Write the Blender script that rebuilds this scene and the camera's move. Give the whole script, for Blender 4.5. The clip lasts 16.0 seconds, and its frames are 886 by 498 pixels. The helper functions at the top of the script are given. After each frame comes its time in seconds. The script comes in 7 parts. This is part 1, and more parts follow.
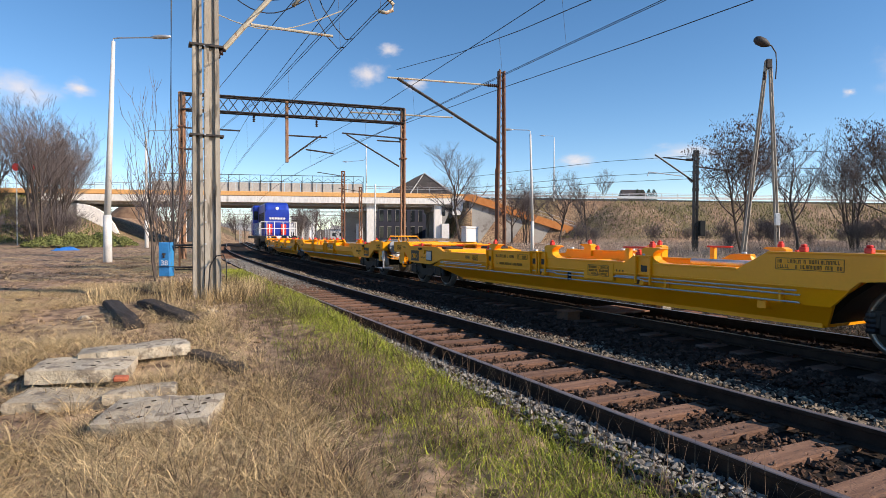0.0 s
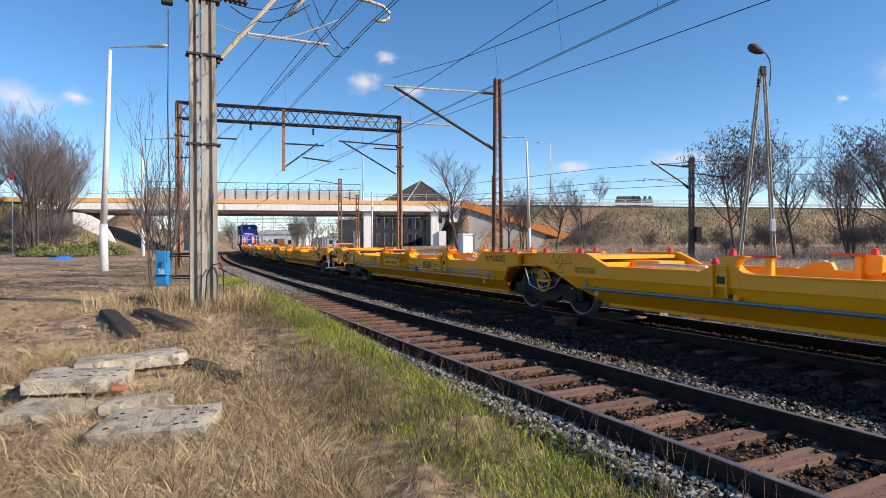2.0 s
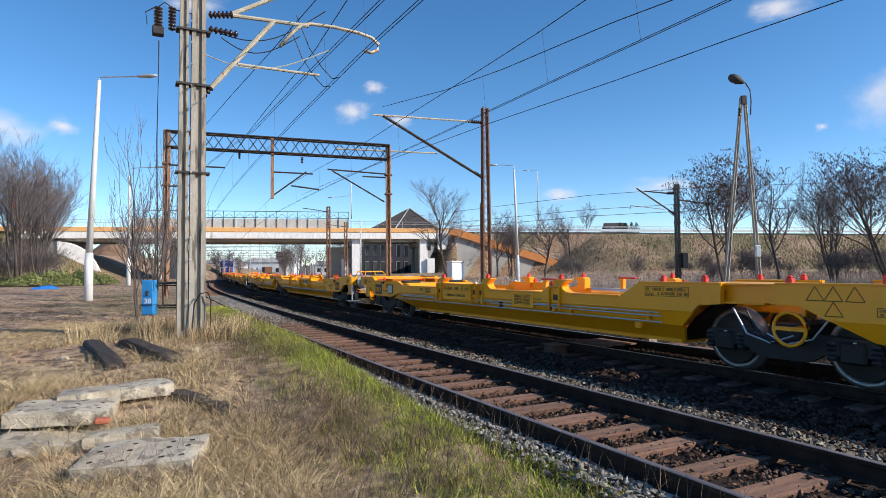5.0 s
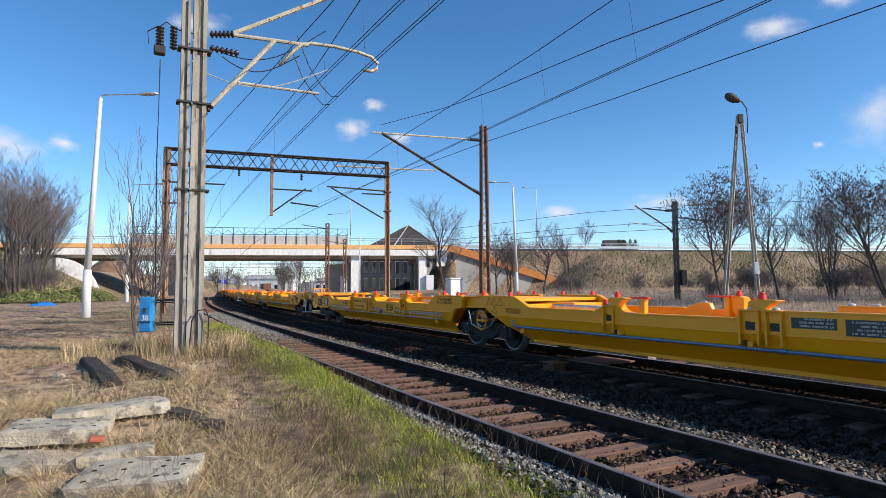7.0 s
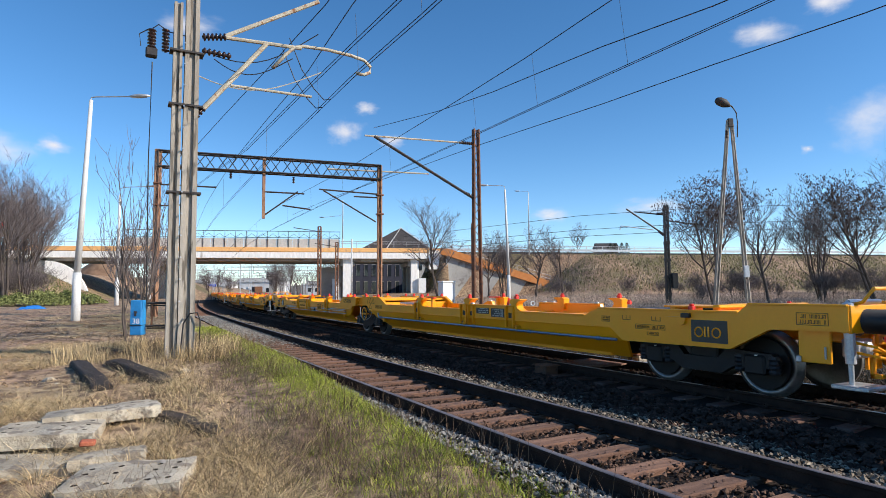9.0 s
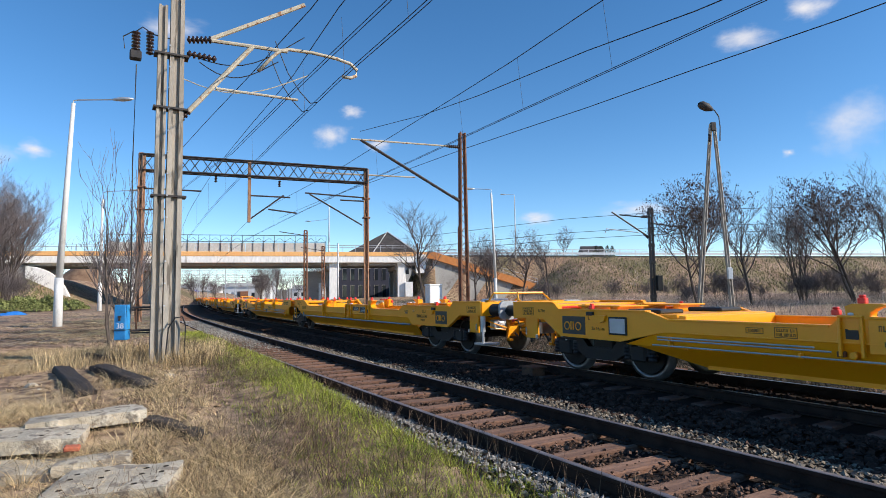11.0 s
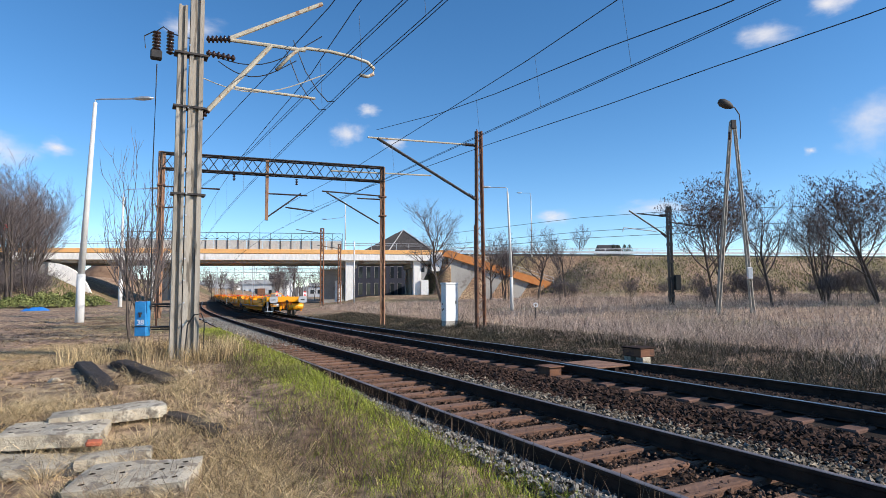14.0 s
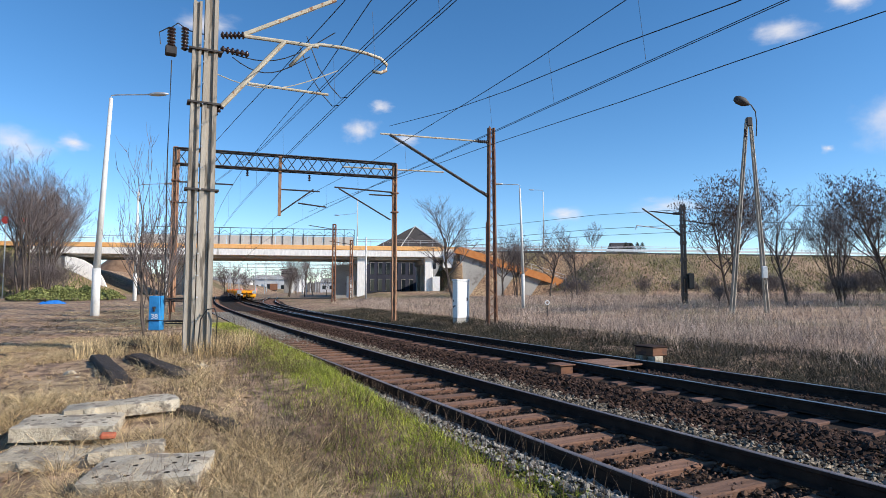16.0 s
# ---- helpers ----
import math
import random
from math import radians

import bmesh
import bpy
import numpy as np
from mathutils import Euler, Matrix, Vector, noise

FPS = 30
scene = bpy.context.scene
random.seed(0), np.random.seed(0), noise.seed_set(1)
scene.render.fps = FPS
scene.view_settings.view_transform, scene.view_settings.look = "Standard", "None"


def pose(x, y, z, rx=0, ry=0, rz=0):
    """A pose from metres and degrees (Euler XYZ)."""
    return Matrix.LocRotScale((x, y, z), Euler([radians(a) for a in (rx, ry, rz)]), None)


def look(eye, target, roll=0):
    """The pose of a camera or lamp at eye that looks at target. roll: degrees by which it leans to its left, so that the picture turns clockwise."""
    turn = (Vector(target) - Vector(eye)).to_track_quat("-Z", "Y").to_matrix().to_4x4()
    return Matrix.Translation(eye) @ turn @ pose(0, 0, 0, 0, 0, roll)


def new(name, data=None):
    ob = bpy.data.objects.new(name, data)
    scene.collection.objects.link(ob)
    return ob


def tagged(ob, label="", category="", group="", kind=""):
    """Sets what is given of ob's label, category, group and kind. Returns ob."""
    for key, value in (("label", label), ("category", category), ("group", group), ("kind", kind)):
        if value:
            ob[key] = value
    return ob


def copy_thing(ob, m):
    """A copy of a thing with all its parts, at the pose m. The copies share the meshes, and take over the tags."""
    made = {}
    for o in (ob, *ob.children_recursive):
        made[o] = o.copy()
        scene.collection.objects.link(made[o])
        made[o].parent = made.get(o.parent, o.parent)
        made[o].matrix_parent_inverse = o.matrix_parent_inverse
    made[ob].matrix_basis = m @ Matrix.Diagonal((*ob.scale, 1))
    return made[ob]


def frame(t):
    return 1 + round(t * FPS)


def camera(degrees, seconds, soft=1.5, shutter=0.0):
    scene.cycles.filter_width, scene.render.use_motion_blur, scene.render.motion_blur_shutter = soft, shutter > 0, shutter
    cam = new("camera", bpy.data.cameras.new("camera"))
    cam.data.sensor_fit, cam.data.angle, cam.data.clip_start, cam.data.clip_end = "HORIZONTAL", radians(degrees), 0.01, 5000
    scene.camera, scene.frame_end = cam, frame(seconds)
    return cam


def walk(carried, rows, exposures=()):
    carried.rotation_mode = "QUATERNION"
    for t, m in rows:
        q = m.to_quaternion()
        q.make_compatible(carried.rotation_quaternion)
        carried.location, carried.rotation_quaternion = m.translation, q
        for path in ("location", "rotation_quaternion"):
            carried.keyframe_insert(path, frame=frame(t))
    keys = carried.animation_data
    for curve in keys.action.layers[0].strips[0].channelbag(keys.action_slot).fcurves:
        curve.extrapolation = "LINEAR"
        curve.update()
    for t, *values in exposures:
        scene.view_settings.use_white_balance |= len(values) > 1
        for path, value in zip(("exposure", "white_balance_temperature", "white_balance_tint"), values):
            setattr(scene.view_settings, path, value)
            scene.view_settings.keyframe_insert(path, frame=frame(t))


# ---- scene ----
# camera: hand-held, standing beside the line
cam = camera(73.47, 16.0, soft=0.85)
PATH = [
    (0, 0.036, 0.067, 1.513, 88.801, -0.140, 0.914),
    (0.5, 0.040, 0.048, 1.517, 88.912, -0.098, 1.103),
    (1, 0.036, 0.057, 1.514, 89.001, -0.243, 0.708),
    (1.5, 0.031, 0.059, 1.517, 89.210, -0.026, 0.700),
    (2, 0.030, 0.061, 1.520, 89.493, 0.119, 0.619),
    (2.5, 0.031, 0.051, 1.517, 89.938, -0.003, 0.299),
    (3, 0.027, 0.043, 1.519, 90.400, 0.041, -0.249),
    (3.5, 0.020, 0.039, 1.524, 91.105, 0.055, -0.327),
    (4, 0.013, 0.048, 1.521, 91.492, 0.316, -0.304),
    (6.5, 0.026, 0.030, 1.528, 93.282, 0.426, -0.595),
    (7, 0.031, 0.026, 1.529, 93.739, 0.387, -0.577),
    (7.5, 0.029, 0.004, 1.529, 94.126, 0.275, -0.744),
    (8, 0.022, 0.005, 1.526, 94.236, 0.286, -0.884),
    (8.5, 0.026, 0.009, 1.525, 94.225, 0.238, -1.007),
    (9, 0.027, -0.001, 1.528, 94.030, 0.389, -1.325),
    (11.3, 0.016, -0.030, 1.505, 94.393, 0.500, -2.866),
    (11.5, 0.008, -0.030, 1.512, 94.233, 0.000, -3.339),
    (12, 0.002, -0.038, 1.514, 94.122, 0.065, -4.308),
    (12.5, 0.010, -0.060, 1.517, 94.502, 0.779, -3.863),
    (13, 0.010, -0.045, 1.515, 94.510, 1.002, -2.028),
    (13.5, 0.000, -0.024, 1.519, 94.531, 0.508, -1.182),
    (14, 0.002, -0.016, 1.514, 94.217, 0.395, -1.097),
    (14.5, -0.002, -0.009, 1.513, 93.813, 0.189, -1.229),
    (15, -0.003, -0.007, 1.513, 93.580, 0.235, -0.788),
    (15.5, -0.009, 0.013, 1.525, 93.576, -0.044, -0.231),
    (16, 0.000, 0.000, 1.520, 93.893, -0.088, -0.006),
]
walk(cam, [(t, pose(*row)) for t, *row in PATH], exposures=[(0, 0.36, 7300, 15), (1.5, 0.36, 6950, 13), (2.5, 0.36, 6750, 12), (3.6, 0.36, 6500, 10), (16, 0.36, 6500, 10)])

# ---- sky and sun ----
SUN_TO = Vector((0.95, -0.31, 0.585)).normalized()
world = bpy.data.worlds.new("sky")
scene.world = world
world.use_nodes = True
wn, wl = world.node_tree.nodes, world.node_tree.links
sky = wn.new("ShaderNodeTexSky")
sky.sky_type, sky.sun_disc = "NISHITA", False
sky.sun_elevation = math.asin(SUN_TO.z)
sky.sun_rotation = math.atan2(SUN_TO.x, SUN_TO.y)
sky.air_density, sky.dust_density, sky.ozone_density, sky.altitude = 0.72, 0.1, 1.7, 100
deep = wn.new("ShaderNodeHueSaturation")
deep.inputs["Hue"].default_value, deep.inputs["Saturation"].default_value = 0.498, 1.26
wl.new(sky.outputs[0], deep.inputs["Color"])
wl.new(deep.outputs[0], wn["Background"].inputs[0])
wn["Background"].inputs[1].default_value = 0.15
sun = new("sun", bpy.data.lights.new("sun", "SUN"))
sun.data.energy, sun.data.angle, sun.data.color = 4.6, radians(0.5), (1.0, 0.91, 0.81)
sun.matrix_world = look((60, 0, 60), Vector((60, 0, 60)) - SUN_TO)


# ---- materials ----
def rgba(c):
    return (c[0], c[1], c[2], 1)


def mat(name, c1, c2, scale=6.0, rough=0.8, metal=0.0, bump=0.2, fine=60.0, vary=0.0, worn=None, wear=0.62, island=False, spec=None, stretch=(1, 1, 1), amp=0.27):
    """Two colours mixed by coarse noise, darkened a little by fine noise, with relief; worn: a third colour in patches."""
    m = bpy.data.materials.new(name)
    m.use_nodes = True
    n, l = m.node_tree.nodes, m.node_tree.links
    b = n["Principled BSDF"]
    co = n.new("ShaderNodeTexCoord")
    mp = n.new("ShaderNodeMapping")
    mp.inputs["Scale"].default_value = stretch
    l.new(co.outputs["Object"], mp.inputs[0])
    big, small = n.new("ShaderNodeTexNoise"), n.new("ShaderNodeTexNoise")
    for t, s in ((big, scale), (small, fine)):
        t.inputs["Scale"].default_value, t.inputs["Detail"].default_value = s, 5
        l.new(mp.outputs[0], t.inputs["Vector"])
    ramp = n.new("ShaderNodeValToRGB")
    ramp.color_ramp.elements[0].position, ramp.color_ramp.elements[1].position = 0.35, 0.65
    ramp.color_ramp.elements[0].color, ramp.color_ramp.elements[1].color = rgba(c1), rgba(c2)
    l.new(big.outputs["Fac"], ramp.inputs[0])
    out = ramp.outputs[0]
    if worn:
        mr = n.new("ShaderNodeMapRange")
        mr.inputs[1].default_value, mr.inputs[2].default_value = wear, wear + 0.06
        t3 = n.new("ShaderNodeTexNoise")
        t3.inputs["Scale"].default_value, t3.inputs["Detail"].default_value = scale * 2.3, 8
        l.new(mp.outputs[0], t3.inputs["Vector"])
        l.new(t3.outputs["Fac"], mr.inputs[0])
        mx = n.new("ShaderNodeMix")
        mx.data_type = "RGBA"
        l.new(mr.outputs[0], mx.inputs[0])
        l.new(out, mx.inputs[6])
        mx.inputs[7].default_value = rgba(worn)
        out = mx.outputs[2]
    hsv = n.new("ShaderNodeHueSaturation")
    l.new(out, hsv.inputs["Color"])
    ma = n.new("ShaderNodeMapRange")
    ma.inputs[3].default_value, ma.inputs[4].default_value = 1 - amp, 1 + amp
    l.new(small.outputs["Fac"], ma.inputs[0])
    val = ma.outputs[0]
    if vary:
        src = n.new("ShaderNodeNewGeometry").outputs["Random Per Island"] if island else n.new("ShaderNodeObjectInfo").outputs["Random"]
        mv = n.new("ShaderNodeMapRange")
        mv.inputs[3].default_value, mv.inputs[4].default_value = 1 - vary, 1 + vary
        l.new(src, mv.inputs[0])
        mu = n.new("ShaderNodeMath")
        mu.operation = "MULTIPLY"
        l.new(val, mu.inputs[0])
        l.new(mv.outputs[0], mu.inputs[1])
        val = mu.outputs[0]
    l.new(val, hsv.inputs["Value"])
    l.new(hsv.outputs[0], b.inputs["Base Color"])
    mr2 = n.new("ShaderNodeMapRange")
    mr2.inputs[3].default_value, mr2.inputs[4].default_value = max(rough - 0.12, 0.05), min(rough + 0.12, 1)
    l.new(big.outputs["Fac"], mr2.inputs[0])
    l.new(mr2.outputs[0], b.inputs["Roughness"])
    b.inputs["Metallic"].default_value = metal
    if spec is not None:
        b.inputs["Specular IOR Level"].default_value = spec
    if bump:
        bp = n.new("ShaderNodeBump")
        bp.inputs["Strength"].default_value, bp.inputs["Distance"].default_value = bump, 0.02
        l.new(small.outputs["Fac"], bp.inputs["Height"])
        l.new(bp.outputs[0], b.inputs["Normal"])
    return m


M_YELLOW = mat("yellow_paint", (0.91, 0.355, 0.004), (0.95, 0.39, 0.005), 0.8, 0.36, 0, 0.02, 25, amp=0.05)
M_ORANGE = mat("orange_paint", (0.86, 0.44, 0.15), (0.90, 0.50, 0.19), 0.3, 0.6, 0, 0.05, 6, worn=(0.6, 0.3, 0.14), wear=0.66)
M_RUSTORANGE = mat("faded_orange_paint", (0.50, 0.17, 0.035), (0.56, 0.22, 0.06), 2, 0.7, 0, 0.1, 20)
M_RED = mat("red_plastic", (0.75, 0.04, 0.03), (0.85, 0.06, 0.04), 3, 0.4, 0, 0.02, 20)
M_BLUE = mat("blue_paint", (0.010, 0.040, 0.36), (0.015, 0.06, 0.44), 1, 0.35, 0, 0.03, 20)
M_BOXBLUE = mat("cabinet_blue_paint", (0.02, 0.22, 0.52), (0.03, 0.27, 0.60), 5, 0.45, 0, 0.05, 30, worn=(0.10, 0.25, 0.4), wear=0.68)
M_STEELBLUE = mat("blue_grey_pipe", (0.16, 0.22, 0.33), (0.22, 0.28, 0.38), 3, 0.35, 0.5, 0.03, 30)
M_GALV = mat("galvanised_steel", (0.45, 0.46, 0.47), (0.62, 0.63, 0.64), 4, 0.45, 0.6, 0.05, 40)
M_WHITE = mat("white_paint", (0.74, 0.74, 0.72), (0.82, 0.82, 0.80), 3, 0.55, 0, 0.05, 20)
M_BUFFER = mat("greased_buffer_face", (0.40, 0.41, 0.42), (0.52, 0.53, 0.54), 4, 0.4, 0.2, 0.03, 30)
M_BLACK = mat("black_rubber_and_opening_shade", (0.008, 0.008, 0.009), (0.016, 0.016, 0.017), 5, 0.5, 0, 0.05, 30)
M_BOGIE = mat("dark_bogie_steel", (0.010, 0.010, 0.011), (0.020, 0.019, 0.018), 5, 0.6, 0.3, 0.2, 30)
M_WHEEL = mat("wheel_rim_steel", (0.20, 0.19, 0.18), (0.28, 0.27, 0.26), 6, 0.4, 0.8, 0.05, 30)
M_LOGO = mat("dark_grey_panel", (0.035, 0.035, 0.033), (0.045, 0.045, 0.043), 4, 0.5, 0, 0.02, 20)
M_MARK = mat("dark_lettering", (0.12, 0.062, 0.010), (0.17, 0.088, 0.015), 6, 0.6, 0, 0, 20)
M_GREEN_TXT = mat("pale_lettering", (0.5, 0.5, 0.45), (0.62, 0.62, 0.58), 4, 0.6, 0, 0, 20)
M_RUST = mat("rusty_steel", (0.13, 0.058, 0.032), (0.23, 0.105, 0.055), 3, 0.85, 0.1, 0.3, 40, worn=(0.10, 0.05, 0.035), wear=0.56)
M_TANSTEEL = mat("weathered_tan_steel", (0.25, 0.125, 0.07), (0.38, 0.215, 0.125), 2, 0.85, 0.0, 0.3, 30, worn=(0.17, 0.085, 0.05), wear=0.56, stretch=(3, 3, 0.6))
M_DARKSTEEL = mat("dark_painted_steel", (0.03, 0.028, 0.028), (0.06, 0.05, 0.045), 4, 0.7, 0.2, 0.2, 30)
M_RAILSIDE = mat("rusty_rail_side", (0.026, 0.016, 0.013), (0.05, 0.03, 0.022), 5, 0.9, 0.0, 0.3, 60, spec=0.15)
M_RAILTOP = mat("polished_rail_head", (0.36, 0.34, 0.33), (0.50, 0.48, 0.46), 2, 0.32, 0.9, 0.05, 80)
M_RAILTOP_DULL = mat("dull_rail_head", (0.20, 0.155, 0.14), (0.30, 0.245, 0.22), 2, 0.5, 0.6, 0.1, 80)
M_SLEEPER = mat("weathered_wooden_sleeper", (0.15, 0.075, 0.045), (0.25, 0.14, 0.088), 3, 0.9, 0, 0.6, 40, vary=0.25, worn=(0.10, 0.055, 0.04), wear=0.60, stretch=(0.5, 4, 4))
M_SLEEPER2 = mat("brown_stained_sleeper", (0.085, 0.05, 0.04), (0.155, 0.09, 0.068), 3, 0.9, 0, 0.4, 40, vary=0.35, spec=0.2)
M_CONC = mat("weathered_concrete", (0.30, 0.285, 0.25), (0.42, 0.40, 0.36), 1.6, 0.9, 0, 0.35, 40, worn=(0.22, 0.20, 0.17), wear=0.58)
M_POLE = mat("mast_concrete", (0.27, 0.235, 0.19), (0.40, 0.36, 0.30), 1.2, 0.92, 0, 0.4, 30, worn=(0.15, 0.13, 0.105), wear=0.56, stretch=(3, 3, 0.4))
M_SLAB = mat("old_slab_concrete", (0.36, 0.305, 0.22), (0.51, 0.45, 0.345), 2.5, 0.95, 0, 0.7, 35, worn=(0.24, 0.20, 0.15), wear=0.54)
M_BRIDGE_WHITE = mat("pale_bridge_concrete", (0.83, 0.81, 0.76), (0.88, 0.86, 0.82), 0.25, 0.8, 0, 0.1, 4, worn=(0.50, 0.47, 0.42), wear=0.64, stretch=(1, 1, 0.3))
M_BRIDGE_GREY = mat("grey_and_shaded_bridge_concrete", (0.30, 0.29, 0.27), (0.40, 0.39, 0.36), 0.3, 0.9, 0, 0.2, 5, worn=(0.22, 0.2, 0.18), wear=0.6)
M_PANEL = mat("grey_noise_panel", (0.52, 0.49, 0.44), (0.60, 0.57, 0.52), 0.5, 0.8, 0, 0.1, 5)
M_TIMBER_AND_HOLES = mat("tarred_timber_and_hole_shade", (0.018, 0.013, 0.010), (0.05, 0.037, 0.028), 5, 0.8, 0, 0.7, 40, worn=(0.09, 0.075, 0.06), wear=0.62, stretch=(4, 4, 4))
M_BRICK = mat("red_brick_shard", (0.40, 0.10, 0.05), (0.48, 0.14, 0.07), 6, 0.9, 0, 0.4, 40)
M_BARK = mat("grey_brown_bark", (0.065, 0.05, 0.04), (0.115, 0.09, 0.075), 3, 0.95, 0, 0.4, 30)
M_TWIG = mat("twig_bark", (0.10, 0.082, 0.08), (0.175, 0.145, 0.14), 1, 0.95, 0, 0, 30)
M_POD = mat("dry_seed_pods", (0.05, 0.028, 0.018), (0.09, 0.05, 0.03), 2, 0.9, 0, 0, 30, vary=0.4, island=True)
M_DRY = mat("dry_grass", (0.36, 0.255, 0.125), (0.56, 0.43, 0.24), 0.8, 0.85, 0, 0, 10, vary=0.85, island=True)
M_DRYBROWN = mat("brown_dead_stalks", (0.10, 0.065, 0.04), (0.19, 0.125, 0.08), 0.8, 0.9, 0, 0, 10, vary=0.6, island=True)
M_FIELD = mat("pale_field_grass", (0.25, 0.185, 0.15), (0.54, 0.43, 0.345), 0.35, 0.9, 0, 0, 6, vary=0.85, island=True)
M_GREEN = mat("fresh_grass", (0.19, 0.225, 0.02), (0.40, 0.42, 0.055), 0.7, 0.7, 0, 0, 10, vary=0.6, island=True)
M_OLIVE = mat("olive_grass", (0.13, 0.125, 0.03), (0.27, 0.225, 0.075), 0.7, 0.8, 0, 0, 10, vary=0.6, island=True)
M_STONE_W = mat("pale_ballast_stone", (0.15, 0.140, 0.122), (0.32, 0.30, 0.265), 8, 0.9, 0, 0.2, 50, vary=0.45, spec=0.12, island=True)
M_STONE_B = mat("beige_ballast_stone", (0.10, 0.078, 0.058), (0.27, 0.23, 0.175), 8, 0.9, 0, 0.2, 50, vary=0.6, spec=0.12, island=True)
M_STONE_R = mat("rust_brown_stone", (0.085, 0.050, 0.034), (0.16, 0.098, 0.068), 8, 0.9, 0, 0.2, 50, vary=0.5, spec=0.12, island=True)
M_STONE_D = mat("brown_ballast_stone", (0.028, 0.018, 0.014), (0.078, 0.046, 0.034), 8, 0.95, 0, 0.2, 50, vary=0.5, spec=0.12, island=True)
M_BED = mat("ballast_bed", (0.022, 0.017, 0.014), (0.045, 0.034, 0.028), 3, 0.95, 0, 0.8, 40, spec=0.1)
M_ROOF = mat("dark_roof", (0.035, 0.03, 0.03), (0.06, 0.052, 0.05), 0.6, 0.75, 0, 0.3, 6)
M_DARKWALL = mat("dark_blue_facade", (0.022, 0.025, 0.045), (0.035, 0.038, 0.06), 0.4, 0.7, 0, 0.1, 6)
M_FARGREY = mat("far_building_wall", (0.55, 0.54, 0.53), (0.68, 0.67, 0.66), 0.2, 0.9, 0, 0, 4)
M_WIRE = mat("copper_wire", (0.022, 0.024, 0.028), (0.032, 0.034, 0.038), 2, 0.6, 0.3, 0, 10)
M_INSUL = mat("glazed_insulator", (0.022, 0.012, 0.010), (0.04, 0.02, 0.016), 4, 0.25, 0, 0, 20)
M_TUBE = mat("painted_arm_tube", (0.40, 0.36, 0.27), (0.52, 0.47, 0.37), 3, 0.7, 0.2, 0.1, 20, worn=(0.30, 0.15, 0.07), wear=0.60)
M_LAMP = mat("pale_lamp_concrete", (0.56, 0.55, 0.52), (0.68, 0.67, 0.64), 1.0, 0.8, 0, 0.1, 20)
M_HEAP = mat("heaped_earth", (0.15, 0.09, 0.055), (0.25, 0.16, 0.10), 0.8, 0.95, 0, 0.5, 8, amp=0.4)
M_ROOT = mat("dark_roots", (0.03, 0.02, 0.014), (0.09, 0.06, 0.04), 2, 0.95, 0, 0, 10, vary=0.5, island=True)
M_HILL = mat("embankment_turf", (0.11, 0.115, 0.036), (0.23, 0.205, 0.085), 0.15, 0.9, 0, 0, 2, vary=0.6, island=True)
M_BANK = mat("bank_turf", (0.10, 0.12, 0.03), (0.20, 0.215, 0.07), 0.2, 0.9, 0, 0, 2, vary=0.6, island=True)
M_EDGE = mat("dark_shaded_edge_weeds", (0.035, 0.032, 0.018), (0.085, 0.068, 0.042), 0.6, 0.9, 0, 0, 6, vary=0.6, island=True)
M_EARTH = mat("earth_clods", (0.16, 0.10, 0.06), (0.34, 0.235, 0.135), 3, 0.95, 0, 0.3, 40, vary=0.5, island=True)
M_TARP = mat("blue_tarpaulin", (0.02, 0.16, 0.50), (0.03, 0.2, 0.6), 2, 0.5, 0, 0.1, 10)
M_ASPHALT = mat("asphalt", (0.045, 0.045, 0.047), (0.06, 0.06, 0.062), 0.5, 0.9, 0, 0.2, 10)
M_EVERGREEN = mat("dark_evergreen", (0.025, 0.045, 0.018), (0.045, 0.07, 0.028), 1, 0.8, 0, 0, 10, vary=0.4, island=True)


def glass_mat():
    m = bpy.data.materials.new("dark_window_glass")
    m.use_nodes = True
    b = m.node_tree.nodes["Principled BSDF"]
    b.inputs["Base Color"].default_value = (0.02, 0.025, 0.03, 1)
    b.inputs["Roughness"].default_value = 0.08
    return m


M_GLASS = glass_mat()


# ---- shaping helpers ----
def box(bm, x0, x1, y0, y1, z0, z1, bev=0.0, m=None):
    g = bmesh.ops.create_cube(bm, size=1)["verts"]
    bmesh.ops.scale(bm, vec=(abs(x1 - x0), abs(y1 - y0), abs(z1 - z0)), verts=g)
    bmesh.ops.translate(bm, vec=((x0 + x1) / 2, (y0 + y1) / 2, (z0 + z1) / 2), verts=g)
    if bev:
        es = list({e for v in g for e in v.link_edges})
        r = bmesh.ops.bevel(bm, geom=es, offset=bev, segments=1, profile=0.5, affect="EDGES")
        g = list({v for f in r["faces"] for v in f.verts} | {v for v in g if v.is_valid})
    if m is not None:
        bmesh.ops.transform(bm, matrix=m, verts=g)
    return g


def prism(bm, pts, x0, x1):
    """A polygon in (y, z), drawn out from x0 to x1."""
    a = [bm.verts.new((x0, y, z)) for y, z in pts]
    b = [bm.verts.new((x1, y, z)) for y, z in pts]
    fs = [bm.faces.new(a), bm.faces.new(b[::-1])]
    for i in range(len(pts)):
        j = (i + 1) % len(pts)
        fs.append(bm.faces.new((a[j], a[i], b[i], b[j])))
    bmesh.ops.recalc_face_normals(bm, faces=fs)
    return a + b


def ring_frame(d):
    d = d.normalized()
    u = d.cross(Vector((0, 0, 1)))
    if u.length < 1e-3:
        u = Vector((1, 0, 0))
    u.normalize()
    return u, d.cross(u).normalized()


